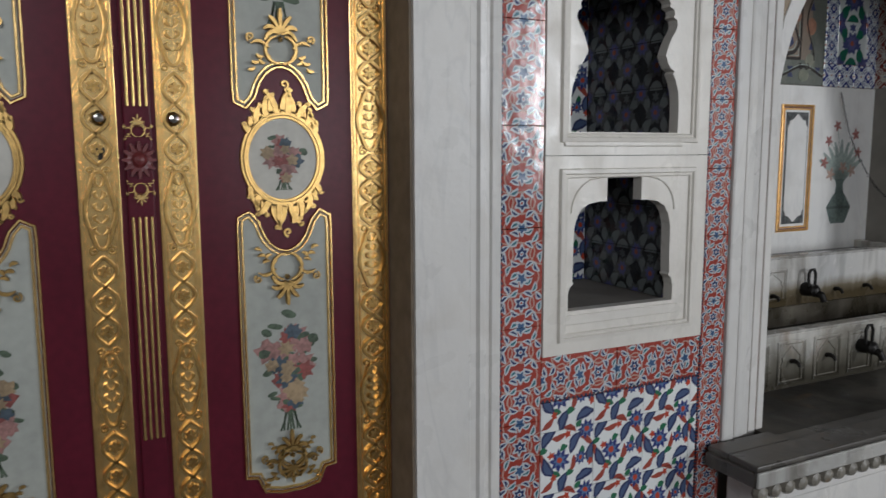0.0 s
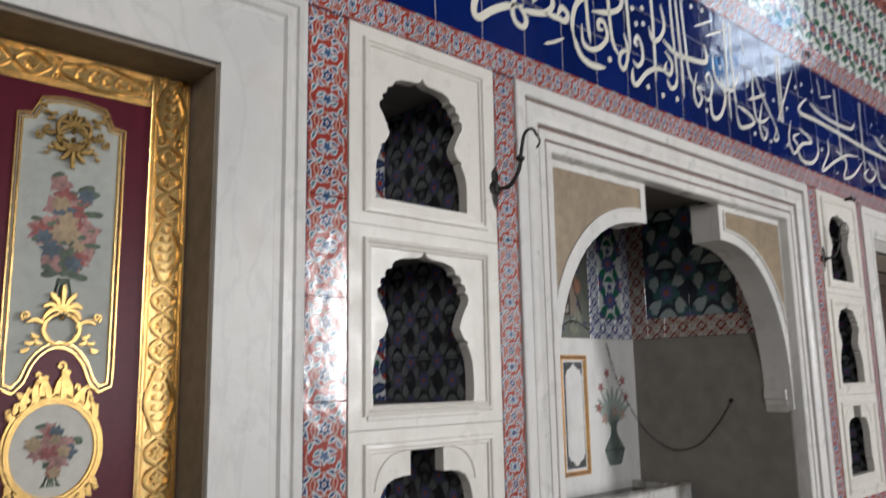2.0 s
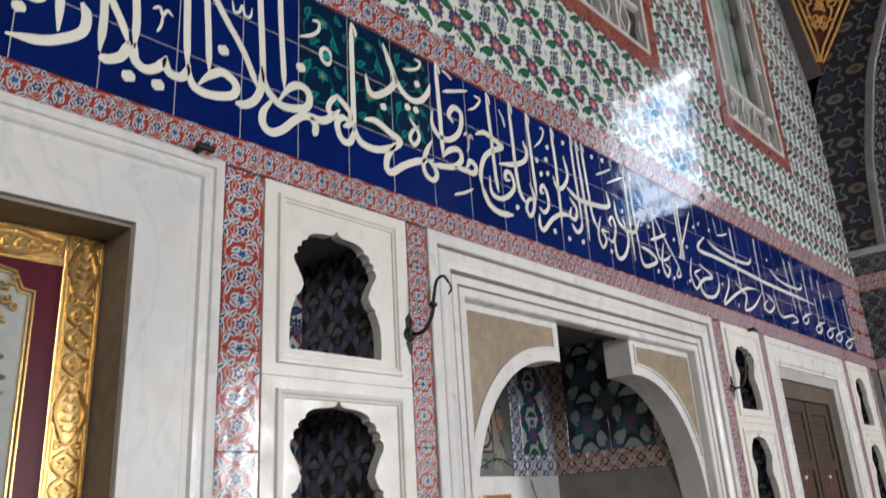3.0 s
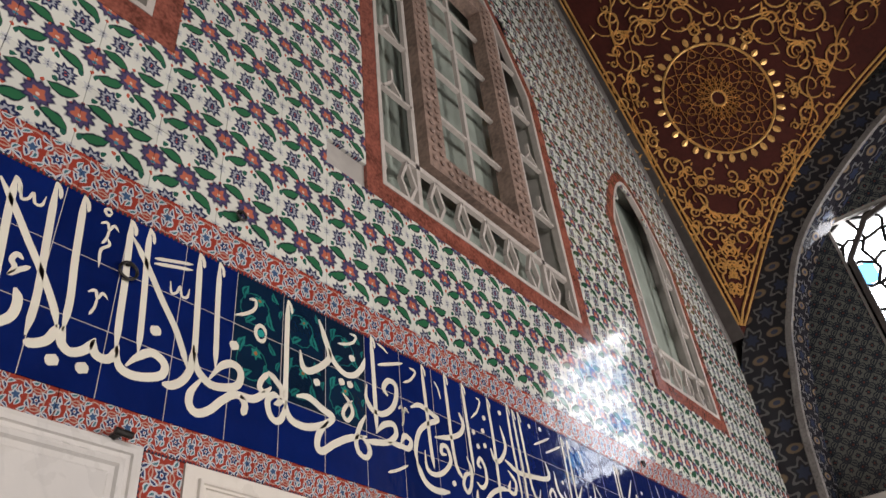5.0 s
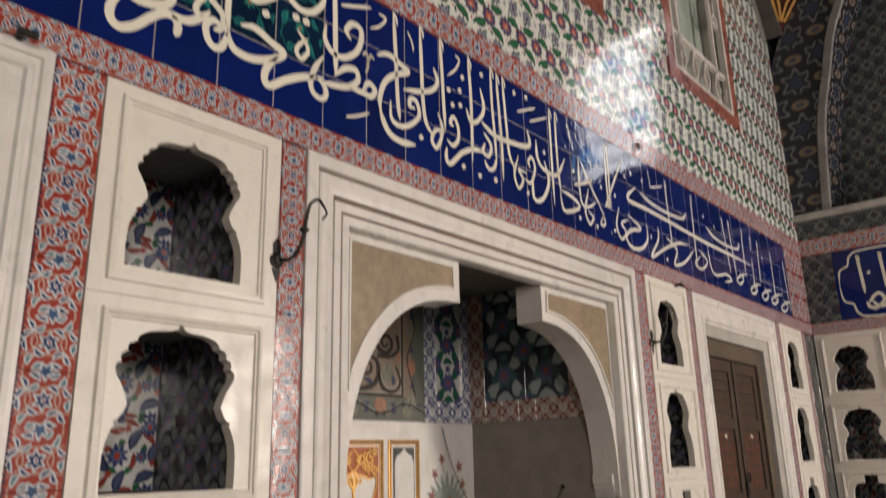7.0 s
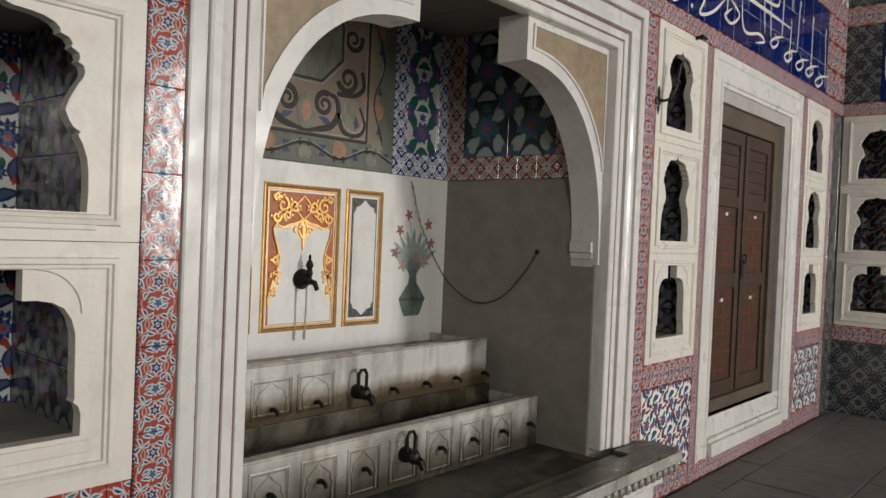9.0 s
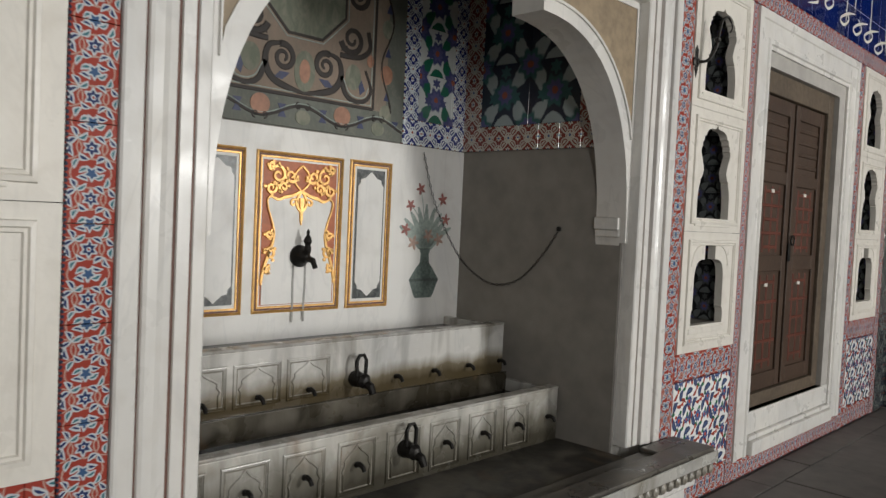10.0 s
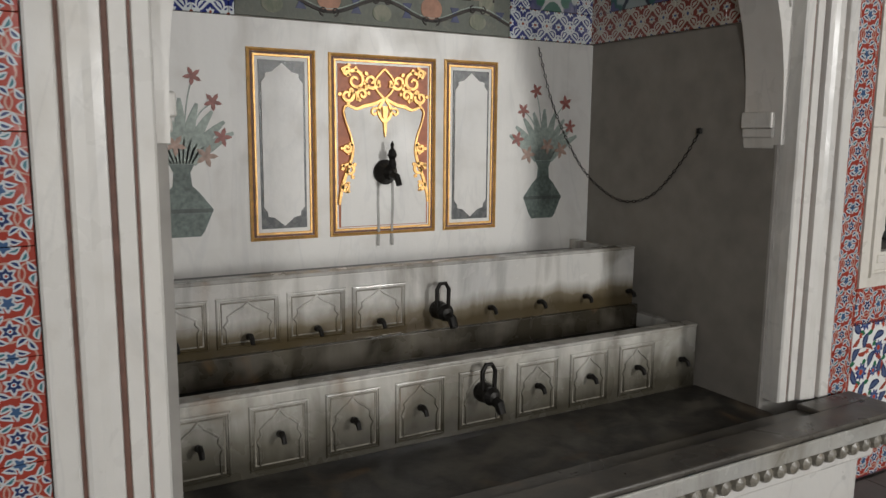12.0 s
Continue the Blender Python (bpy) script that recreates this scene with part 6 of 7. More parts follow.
def dot(x, z, r=0.021, **k):
    stroke([(x - r, z - r * 0.4), (x + r, z + r * 0.4)], r * 1.8, name="dot", smooth=False, **k)


def mark(x, z, **k):
    """A small vowel sign with two horns."""
    stroke([(x - 0.035, z + 0.03), (x - 0.012, z + 0.045), (x, z + 0.02), (x + 0.014, z + 0.045), (x + 0.035, z + 0.03)], 0.011, name="sign", **k)
    stroke([(x, z + 0.02), (x - 0.004, z - 0.02), (x - 0.016, z - 0.05)], 0.010, name="sign", **k)


def shadda(x, z, **k):
    stroke([(x - 0.045, z + 0.035), (x - 0.035, z - 0.01), (x - 0.015, z), (x - 0.004, z + 0.03), (x + 0.008, z - 0.005), (x + 0.03, z), (x + 0.036, z + 0.04)], 0.011, name="sign", **k)


def stem(line, w=0.026):
    """A tall stem with a barbed head."""
    stroke(line, w, name="stem")
    (ax, az), (bx, bz) = line[0], line[1]
    stroke([(ax - 0.002, az + 0.006), (ax + 0.018, az - 0.02), (ax + 0.024, az - 0.055)], w * 0.6, name="barb")


def ring_dot(x, z):
    """A small rosette sign."""
    knot(x, z, 0.014, 0.012, name="sign")


def oval_ring(x, z):
    """A round eye with a turquoise heart."""
    stroke([(x + 0.026 * math.cos(a), z + 0.034 * math.sin(a)) for a in [k * math.tau / 10 for k in range(11)]], 0.017)
    dot(x, z, 0.016, mat=TURQ_GLAZE)


# the verse, over the door and the niches, then close set over the fountain and the wooden door
stroke([(0.559, 3.366), (0.570, 3.289), (0.581, 3.204), (0.598, 3.173), (0.629, 3.170), (0.648, 3.199), (0.651, 3.262), (0.625, 3.359)], 0.031)
stroke([(0.751, 3.323), (0.729, 3.332), (0.719, 3.305), (0.734, 3.284), (0.720, 3.251)], 0.018)
stroke([(0.720, 3.251), (0.746, 3.280), (0.777, 3.307)], 0.018)
stroke([(0.752, 3.217), (0.769, 3.178), (0.762, 3.120), (0.714, 3.074), (0.650, 3.039), (0.564, 3.023)], 0.031)
stem([(0.657, 3.607), (0.668, 3.455), (0.688, 3.251), (0.696, 3.090)], 0.026)
dot(0.588, 3.120, 0.018)
stem([(0.782, 3.661), (0.801, 3.428), (0.818, 3.219), (0.816, 3.078)], 0.026)
stroke([(0.613, 3.583), (0.689, 3.482), (0.747, 3.397), (0.815, 3.302), (0.874, 3.204), (0.899, 3.138)], 0.026)
stroke([(0.815, 3.055), (0.849, 3.064), (0.884, 3.093), (0.901, 3.151)], 0.031)
stem([(0.882, 3.662), (0.892, 3.529), (0.903, 3.393), (0.918, 3.246), (0.918, 3.132)], 0.026)
stroke([(0.920, 3.153), (0.920, 3.102), (0.945, 3.077), (0.974, 3.081), (1.005, 3.108), (1.024, 3.150)], 0.031)
stroke([(1.021, 3.145), (1.022, 3.116), (1.041, 3.094), (1.073, 3.094), (1.094, 3.117), (1.103, 3.158)], 0.031)
stem([(1.065, 3.658), (1.073, 3.533), (1.083, 3.393), (1.089, 3.259), (1.097, 3.130)], 0.026)
stroke([(1.098, 3.152), (1.115, 3.090), (1.156, 3.071), (1.214, 3.080), (1.268, 3.106), (1.279, 3.142), (1.258, 3.166), (1.218, 3.174), (1.173, 3.139), (1.139, 3.095)], 0.031)
stem([(1.139, 3.662), (1.145, 3.548), (1.159, 3.383), (1.169, 3.250), (1.174, 3.157)], 0.024)
stroke([(1.081, 3.594), (1.148, 3.511), (1.229, 3.393), (1.295, 3.305), (1.336, 3.230), (1.363, 3.170)], 0.026)
stroke([(1.277, 3.078), (1.318, 3.087), (1.357, 3.124), (1.379, 3.185), (1.379, 3.266)], 0.031)
stem([(1.358, 3.664), (1.370, 3.485), (1.382, 3.295), (1.386, 3.205)], 0.026)
stem([(1.450, 3.666), (1.459, 3.476), (1.469, 3.332), (1.477, 3.213)], 0.024)
stroke([(1.388, 3.240), (1.405, 3.179), (1.457, 3.142), (1.516, 3.146), (1.575, 3.173), (1.591, 3.213), (1.578, 3.246), (1.539, 3.252), (1.495, 3.220), (1.453, 3.154)], 0.031)
stroke([(1.426, 3.149), (1.389, 3.086), (1.389, 3.038), (1.421, 3.017), (1.470, 3.043), (1.522, 3.099), (1.572, 3.136), (1.654, 3.146), (1.711, 3.193), (1.736, 3.223)], 0.031)
stroke([(1.596, 3.142), (1.619, 3.109), (1.611, 3.067)], 0.030)
dot(0.908, 3.030, 0.020)
dot(1.002, 3.037, 0.020)
dot(1.224, 3.263, 0.020)
dot(1.550, 3.334, 0.020)
shadda(0.726, 3.548)
shadda(1.296, 3.449)
mark(1.002, 3.275)
mark(0.991, 3.557)
stroke([(0.993, 3.538), (1.002, 3.514), (0.977, 3.480), (0.983, 3.412)], 0.011)
stroke([(1.175, 3.549), (1.252, 3.575), (1.334, 3.602)], 0.014)
stroke([(1.176, 3.527), (1.254, 3.552), (1.335, 3.576)], 0.014)
ring_dot(0.975, 3.648)
stroke([(1.602, 3.570), (1.635, 3.575), (1.633, 3.536), (1.595, 3.497), (1.539, 3.466)], 0.015)
oval_ring(1.670, 3.436)
stem([(1.802, 3.650), (1.803, 3.471), (1.806, 3.267), (1.807, 3.152)], 0.026)
stroke([(1.808, 3.171), (1.793, 3.110), (1.762, 3.091), (1.733, 3.112), (1.722, 3.161), (1.749, 3.194), (1.788, 3.188)], 0.028)
stroke([(1.715, 3.283), (1.755, 3.259), (1.791, 3.225), (1.783, 3.177), (1.752, 3.157)], 0.027)
stroke([(1.721, 3.280), (1.686, 3.234), (1.681, 3.199), (1.708, 3.192)], 0.024)
stroke([(1.862, 3.228), (1.927, 3.242), (2.003, 3.215), (2.059, 3.196), (2.020, 3.154), (1.931, 3.115), (1.859, 3.112), (1.824, 3.136), (1.810, 3.191)], 0.031)
stroke([(1.978, 3.635), (2.013, 3.558), (2.043, 3.481), (2.018, 3.433), (1.968, 3.387), (1.922, 3.360), (1.891, 3.374), (1.876, 3.442)], 0.031)
stroke([(2.036, 3.512), (2.070, 3.456), (2.130, 3.423), (2.192, 3.438), (2.242, 3.493), (2.262, 3.549)], 0.028)
stroke([(2.167, 3.640), (2.206, 3.639), (2.188, 3.602), (2.138, 3.573), (2.090, 3.559)], 0.014)
dot(2.179, 3.517, 0.017)
dot(1.970, 3.325, 0.017)
dot(2.113, 3.377, 0.017)
dot(2.164, 3.381, 0.017)
stroke([(2.120, 3.326), (2.163, 3.288), (2.176, 3.250), (2.146, 3.208), (2.120, 3.227), (2.133, 3.265), (2.176, 3.308)], 0.020)
stroke([(2.035, 3.171), (1.985, 3.103), (1.977, 3.047), (2.007, 3.037), (2.073, 3.086), (2.161, 3.135), (2.261, 3.169)], 0.031)
stroke([(2.257, 3.266), (2.218, 3.202), (2.194, 3.132), (2.209, 3.085), (2.252, 3.074), (2.276, 3.106), (2.254, 3.144), (2.201, 3.166)], 0.025)
stem([(2.307, 3.681), (2.315, 3.506), (2.320, 3.339), (2.324, 3.203)], 0.026)
stroke([(2.407, 3.407), (2.379, 3.437), (2.412, 3.486), (2.461, 3.483), (2.465, 3.427), (2.434, 3.357), (2.365, 3.305), (2.300, 3.306), (2.263, 3.353), (2.269, 3.421)], 0.028)
stroke([(2.347, 3.547), (2.433, 3.582), (2.527, 3.621)], 0.016)
stroke([(2.254, 3.149), (2.312, 3.158), (2.394, 3.181), (2.448, 3.231), (2.433, 3.275), (2.370, 3.255), (2.317, 3.201)], 0.028)
stroke([(2.394, 3.181), (2.475, 3.186), (2.527, 3.187), (2.549, 3.225), (2.509, 3.243), (2.475, 3.194)], 0.027)
stroke([(2.571, 3.613), (2.616, 3.605), (2.573, 3.547), (2.519, 3.515)], 0.013)
stroke([(2.383, 3.042), (2.448, 3.068), (2.517, 3.106)], 0.013)
mark(2.509, 3.339)
stem([(2.667, 3.662), (2.681, 3.436), (2.691, 3.233), (2.704, 3.138)], 0.024)
stroke([(2.562, 3.402), (2.635, 3.433), (2.728, 3.412), (2.760, 3.396), (2.671, 3.346), (2.609, 3.286), (2.578, 3.195), (2.587, 3.123)], 0.028)
stroke([(2.580, 3.140), (2.627, 3.061), (2.701, 3.036), (2.806, 3.049)], 0.030)
stem([(2.846, 3.676), (2.854, 3.472), (2.859, 3.320), (2.877, 3.192), (2.928, 3.134)], 0.024)
stroke([(2.941, 3.492), (2.968, 3.436), (2.938, 3.378), (2.851, 3.332), (2.724, 3.297)], 0.026)
stroke([(2.806, 3.231), (2.769, 3.230), (2.775, 3.267), (2.815, 3.269), (2.833, 3.204), (2.774, 3.139), (2.703, 3.109), (2.650, 3.129), (2.645, 3.212)], 0.024)
stem([(2.992, 3.671), (3.003, 3.496), (3.010, 3.341), (3.018, 3.196)], 0.023)
stroke([(2.966, 3.265), (2.996, 3.199), (2.978, 3.119), (2.946, 3.081), (2.919, 3.113), (2.947, 3.169), (3.013, 3.183)], 0.022)
stroke([(3.083, 3.234), (3.057, 3.248), (3.082, 3.284), (3.115, 3.244), (3.114, 3.173), (3.070, 3.131), (3.028, 3.151)], 0.022)
stroke([(3.109, 3.632), (3.141, 3.617), (3.107, 3.551), (3.043, 3.492)], 0.013)
stem([(3.212, 3.659), (3.225, 3.479), (3.226, 3.285), (3.222, 3.091)], 0.023)
stroke([(3.308, 3.525), (3.332, 3.416), (3.279, 3.333), (3.219, 3.308), (3.186, 3.368)], 0.024)
stem([(3.402, 3.680), (3.405, 3.473), (3.417, 3.311), (3.426, 3.136)], 0.021)
stem([(3.453, 3.664), (3.466, 3.460), (3.477, 3.296), (3.478, 3.064)], 0.021)
stem([(3.507, 3.666), (3.521, 3.478), (3.531, 3.345), (3.542, 3.232), (3.590, 3.150)], 0.021)
stroke([(3.025, 3.109), (3.021, 3.049), (3.054, 3.034), (3.141, 3.114), (3.238, 3.163), (3.321, 3.170)], 0.025)
stroke([(3.323, 3.282), (3.382, 3.229), (3.360, 3.165), (3.311, 3.174), (3.332, 3.227)], 0.022)
stroke([(3.425, 3.167), (3.403, 3.114), (3.356, 3.092), (3.321, 3.130)], 0.022)
stroke([(3.309, 3.336), (3.415, 3.297), (3.557, 3.303), (3.734, 3.337), (3.726, 3.432)], 0.028)
dot(3.149, 3.047, 0.014)
dot(3.278, 3.035, 0.014)
dot(3.410, 3.047, 0.014)
dot(3.051, 3.418, 0.014)
dot(3.078, 3.348, 0.014)
dot(3.137, 3.448, 0.014)
dot(3.162, 3.529, 0.014)
dot(3.139, 3.368, 0.014)
dot(3.322, 3.608, 0.014)
dot(3.616, 3.616, 0.014)
dot(3.733, 3.631, 0.014)
dot(2.844, 3.100, 0.014)
stroke([(2.759, 3.607), (2.787, 3.571), (2.801, 3.520)], 0.012)
stroke([(3.635, 3.509), (3.733, 3.555), (3.823, 3.599)], 0.013)
stroke([(3.752, 3.490), (3.848, 3.535), (3.941, 3.579)], 0.013)
stroke([(2.348, 3.661), (2.384, 3.653), (2.420, 3.634)], 0.012)
mark(2.510, 3.335)
stroke([(3.625, 3.245), (3.581, 3.128), (3.614, 3.059), (3.661, 3.116), (3.624, 3.165), (3.702, 3.166)], 0.019)
stroke([(3.736, 3.208), (3.720, 3.244), (3.759, 3.275), (3.783, 3.214), (3.734, 3.121), (3.674, 3.132)], 0.019)
stroke([(3.807, 3.393), (3.818, 3.285), (3.887, 3.237), (4.010, 3.245), (4.112, 3.372)], 0.024)
stem([(3.965, 3.643), (3.966, 3.477), (3.964, 3.296), (3.966, 3.048)], 0.020)
stem([(4.029, 3.645), (4.026, 3.458), (4.029, 3.278), (4.045, 3.134)], 0.020)
stroke([(3.885, 3.292), (3.919, 3.180), (3.864, 3.075), (3.792, 3.029), (3.752, 3.059), (3.759, 3.174)], 0.024)
stroke([(4.057, 3.162), (4.169, 3.149), (4.246, 3.110), (4.164, 3.064), (4.065, 3.046), (4.033, 3.139)], 0.023)
stroke([(4.271, 3.435), (4.261, 3.265), (4.279, 3.139), (4.360, 3.136), (4.450, 3.185)], 0.020)
stroke([(4.368, 3.254), (4.312, 3.103), (4.355, 3.027), (4.402, 3.080), (4.340, 3.110)], 0.019)
stroke([(4.288, 3.421), (4.385, 3.296), (4.508, 3.161), (4.551, 3.074), (4.495, 3.055), (4.527, 3.121)], 0.019)
stroke([(4.844, 3.582), (4.699, 3.374), (4.587, 3.212), (4.497, 3.063)], 0.019)
stem([(4.650, 3.626), (4.644, 3.400), (4.635, 3.223), (4.623, 3.015)], 0.019)
stem([(4.613, 3.631), (4.609, 3.410), (4.609, 3.236), (4.600, 3.121)], 0.019)
stroke([(4.201, 3.236), (4.310, 3.274), (4.427, 3.325)], 0.020)
stroke([(4.752, 3.230), (4.699, 3.097), (4.753, 3.017), (4.825, 3.076), (4.769, 3.126), (4.877, 3.172)], 0.019)
stroke([(4.864, 3.208), (5.044, 3.151), (4.898, 3.106), (4.824, 3.046), (4.886, 2.989), (5.031, 3.008), (5.136, 3.094), (5.138, 3.202)], 0.024)
stroke([(5.025, 3.439), (4.899, 3.351), (4.928, 3.314), (5.176, 3.317), (5.639, 3.305), (6.161, 3.288), (6.766, 3.289), (7.258, 3.287)], 0.028)
stroke([(5.079, 3.418), (5.242, 3.382), (5.517, 3.371), (5.774, 3.391), (5.865, 3.461)], 0.024)
stroke([(6.236, 3.428), (6.376, 3.376), (6.611, 3.358), (6.907, 3.378), (6.970, 3.446)], 0.022)
stroke([(5.323, 3.224), (5.307, 3.126), (5.175, 2.978), (5.411, 3.084), (5.634, 3.167), (5.839, 3.196)], 0.021)
stroke([(5.444, 3.173), (5.612, 3.112), (5.546, 2.992), (5.734, 3.044), (5.937, 3.179)], 0.021)
stroke([(6.031, 3.196), (6.179, 3.132), (6.052, 3.048), (5.933, 3.073), (6.052, 3.146)], 0.020)
stroke([(6.219, 3.266), (6.243, 3.097), (6.335, 3.048), (6.562, 3.093), (6.672, 3.062), (6.499, 3.018)], 0.020)
stem([(5.513, 3.621), (5.528, 3.360), (5.543, 3.108)], 0.018)
stem([(5.980, 3.636), (5.973, 3.338), (5.967, 3.052)], 0.018)
stem([(6.603, 3.593), (6.640, 3.354), (6.677, 3.120)], 0.018)
stem([(6.746, 3.599), (6.775, 3.354), (6.803, 3.116)], 0.018)
stem([(7.061, 3.588), (7.050, 3.379), (7.039, 3.176)], 0.018)
stem([(7.260, 3.564), (7.247, 3.280), (7.234, 3.007)], 0.018)
stem([(7.448, 3.558), (7.431, 3.355), (7.414, 3.158)], 0.018)
stem([(7.792, 3.513), (7.795, 3.268), (7.797, 3.029)], 0.018)
stem([(8.163, 3.494), (8.189, 3.245), (8.214, 3.001)], 0.018)
stroke([(6.887, 3.172), (6.963, 3.116), (6.866, 3.063), (6.803, 3.092), (6.928, 3.149), (7.084, 3.184)], 0.020)
stroke([(7.213, 3.138), (7.293, 3.080), (7.188, 3.025), (7.121, 3.055), (7.256, 3.114), (7.424, 3.149)], 0.020)
stroke([(7.502, 3.130), (7.586, 3.069), (7.474, 3.013), (7.403, 3.044), (7.548, 3.105), (7.727, 3.141)], 0.020)
stroke([(7.768, 3.131), (7.856, 3.068), (7.736, 3.011), (7.663, 3.043), (7.816, 3.105), (8.006, 3.142)], 0.020)
stroke([(8.043, 3.098), (8.134, 3.034), (8.007, 2.976), (7.930, 3.009), (8.093, 3.072), (8.294, 3.109)], 0.020)
dot(4.200, 3.323, 0.013)
dot(4.531, 3.309, 0.013)
dot(4.243, 3.039, 0.013)
dot(4.446, 3.031, 0.013)
dot(4.871, 3.478, 0.013)
dot(4.967, 3.523, 0.013)
dot(5.136, 3.517, 0.013)
dot(4.709, 3.298, 0.013)
dot(4.671, 3.054, 0.013)
dot(5.428, 3.005, 0.013)
dot(6.203, 3.507, 0.013)
dot(6.418, 3.466, 0.013)
dot(7.246, 3.415, 0.013)
dot(7.542, 3.414, 0.013)
dot(5.998, 3.048, 0.013)
dot(3.888, 3.346, 0.013)
dot(3.701, 3.054, 0.013)
dot(5.199, 3.126, 0.013)
stroke([(5.257, 3.504), (5.357, 3.529), (5.463, 3.564)], 0.013)
stroke([(4.154, 3.617), (4.183, 3.561), (4.192, 3.507)], 0.011)
stroke([(5.238, 3.638), (5.256, 3.556), (5.257, 3.504)], 0.011)
# further back over the door the same hand
rnd = random.Random(21)
x = 0.22
while x > -1.5:
    upright(x, 3.62, 3.15, 0.02)
    (bowl if rnd.random() < 0.5 else loop)(x, 3.04)
    dot(x + 0.06, 3.4), mark(x - 0.06, 3.52)
    x -= rnd.uniform(0.13, 0.22)

# ---- upper windows ----
def upper_window(win, label, inner):
    x0, x1, z0, spring, apex = win
    cx, hw = (x0 + x1) / 2, (x1 - x0) / 2
    w = thing("lattice_window", label, "window", "upper windows")
    arch = lambda g: [(x1 + g, z0 - g), (x1 + g, spring)] + [(cx + (hw + g) * t, spring + (apex + g - spring) * (1 - abs(t) ** 1.8)) for t in [1 - k / 12 for k in range(1, 24)]] + [(x0 - g, spring), (x0 - g, z0 - g)]
    bm = bmesh.new()
    rail(bm, arch(0.13), [(0, -0.02), (0, 0.004), (0.13, 0.004), (0.135, -0.06)], True)
    part("border", bm, BRICK_RED, w, "dull red tiled border")
    bm = bmesh.new()
    rail(bm, arch(-0.002), [(0, -0.01), (0.0, 0.006), (0.035, 0.004), (0.04, -0.05)], True)
    part("frame", bm, PLASTER_WHITE, w, "white plaster frame")
    part("glass", one_box(x0, x1, W + 0.20, W + 0.21, z0, apex), GLASS_GREY, w, "grey-green leaded glass")

    def bar(xa, za, xb, zb, wd=0.035, y=W + 0.02, mat=PLASTER_WHITE):
        bm = bmesh.new()
        ribbon(bm, [(xa, za), ((xa + xb) / 2, (za + zb) / 2), (xb, zb)], wd, y + 0.03, 0.03)
        bmesh.ops.recalc_face_normals(bm, faces=bm.faces)
        part("bar", bm, mat, w)

    top = apex - 0.5
    for x in (x0 + 0.17 * hw * 2, x1 - 0.17 * hw * 2):
        bar(x, z0, x, top, 0.05)
    bar(x0, z0 + 0.40, x1, z0 + 0.40, 0.06)
    z = z0 + 0.95
    while z < spring + 0.4:
        for a, b in ((x0, x0 + 0.34 * hw), (x1 - 0.34 * hw, x1)):
            bar(a, z, b, z)
        z += 0.62
    n = max(2, round(hw * 4 / 0.55))
    for k in range(n):                           # hexagon lattice along the foot
        a, b = x0 + (x1 - x0) * k / n, x0 + (x1 - x0) * (k + 1) / n
        m = (a + b) / 2
        bar(a, z0 + 0.05, a + (b - a) * 0.25, z0 + 0.2, 0.03)
        bar(b, z0 + 0.05, b - (b - a) * 0.25, z0 + 0.2, 0.03)
        bar(a + (b - a) * 0.25, z0 + 0.2, a, z0 + 0.38, 0.03)
        bar(b - (b - a) * 0.25, z0 + 0.2, b, z0 + 0.38, 0.03)
    for x in (x0 + 0.085 * hw * 2, x1 - 0.085 * hw * 2):
        for k in range(3):
            zz = z0 + 0.95 + 0.62 * k
            bar(x - 0.1, zz, x, zz + 0.12, 0.026), bar(x + 0.1, zz, x, zz + 0.12, 0.026), bar(x, zz + 0.12, x, zz + 0.24, 0.026)
    if inner:
        a, b, c, d = x0 + 0.40 * hw + 0.02, x1 - 0.40 * hw - 0.02, z0 + 0.46, apex - 0.7
        bm = bmesh.new()
        rail(bm, [(b, c), (b, d), (a, d), (a, c)], [(0, -0.1), (0, 0.02), (0.2, 0.012), (0.21, -0.12)], True)
        part("inner_frame", bm, STUCCO, w, "carved pinkish stucco inner frame")
        bm = bmesh.new()
        for zz in np.arange(c + 0.1, d, 0.085):
            for xx in (a + 0.06, a + 0.14, b - 0.06, b - 0.14):
                lathe(bm, [(0.02, 0), (0.026, 0.012), (0.012, 0.02)], (xx, W - 0.016, float(zz)), "y", 6)
        for xx in np.arange(a + 0.22, b - 0.2, 0.085):
            for zz in (c + 0.06, c + 0.14):
                lathe(bm, [(0.02, 0), (0.026, 0.012), (0.012, 0.02)], (float(xx), W - 0.016, zz), "y", 6)
        part("stucco_buds", bm, STUCCO, w)
        bar((a + b) / 2, c + 0.2, (a + b) / 2, d - 0.2, 0.05, W + 0.06)
        zz = c + 0.75
        while zz < d - 0.2:
            bar(a + 0.2, zz, b - 0.2, zz, 0.045, W + 0.062)
            zz += 0.55
    return w


upper_window(WIN1, "arched window with white plaster lattice and a stucco inner frame", True)
upper_window(WIN0, "arched window with white plaster lattice and a stucco inner frame", True)
upper_window(WIN2, "small arched window with white plaster lattice and grey glass", False)

# ---- end wall ----
LOC = -0.018
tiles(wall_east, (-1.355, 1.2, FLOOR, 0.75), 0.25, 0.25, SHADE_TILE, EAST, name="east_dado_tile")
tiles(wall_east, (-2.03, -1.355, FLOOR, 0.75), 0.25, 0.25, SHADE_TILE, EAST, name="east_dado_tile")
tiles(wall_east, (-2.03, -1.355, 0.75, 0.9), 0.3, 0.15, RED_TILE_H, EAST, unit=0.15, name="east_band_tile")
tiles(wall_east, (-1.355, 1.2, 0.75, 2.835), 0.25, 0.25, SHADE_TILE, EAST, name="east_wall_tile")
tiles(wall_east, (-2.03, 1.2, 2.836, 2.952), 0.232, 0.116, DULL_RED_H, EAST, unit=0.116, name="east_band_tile")
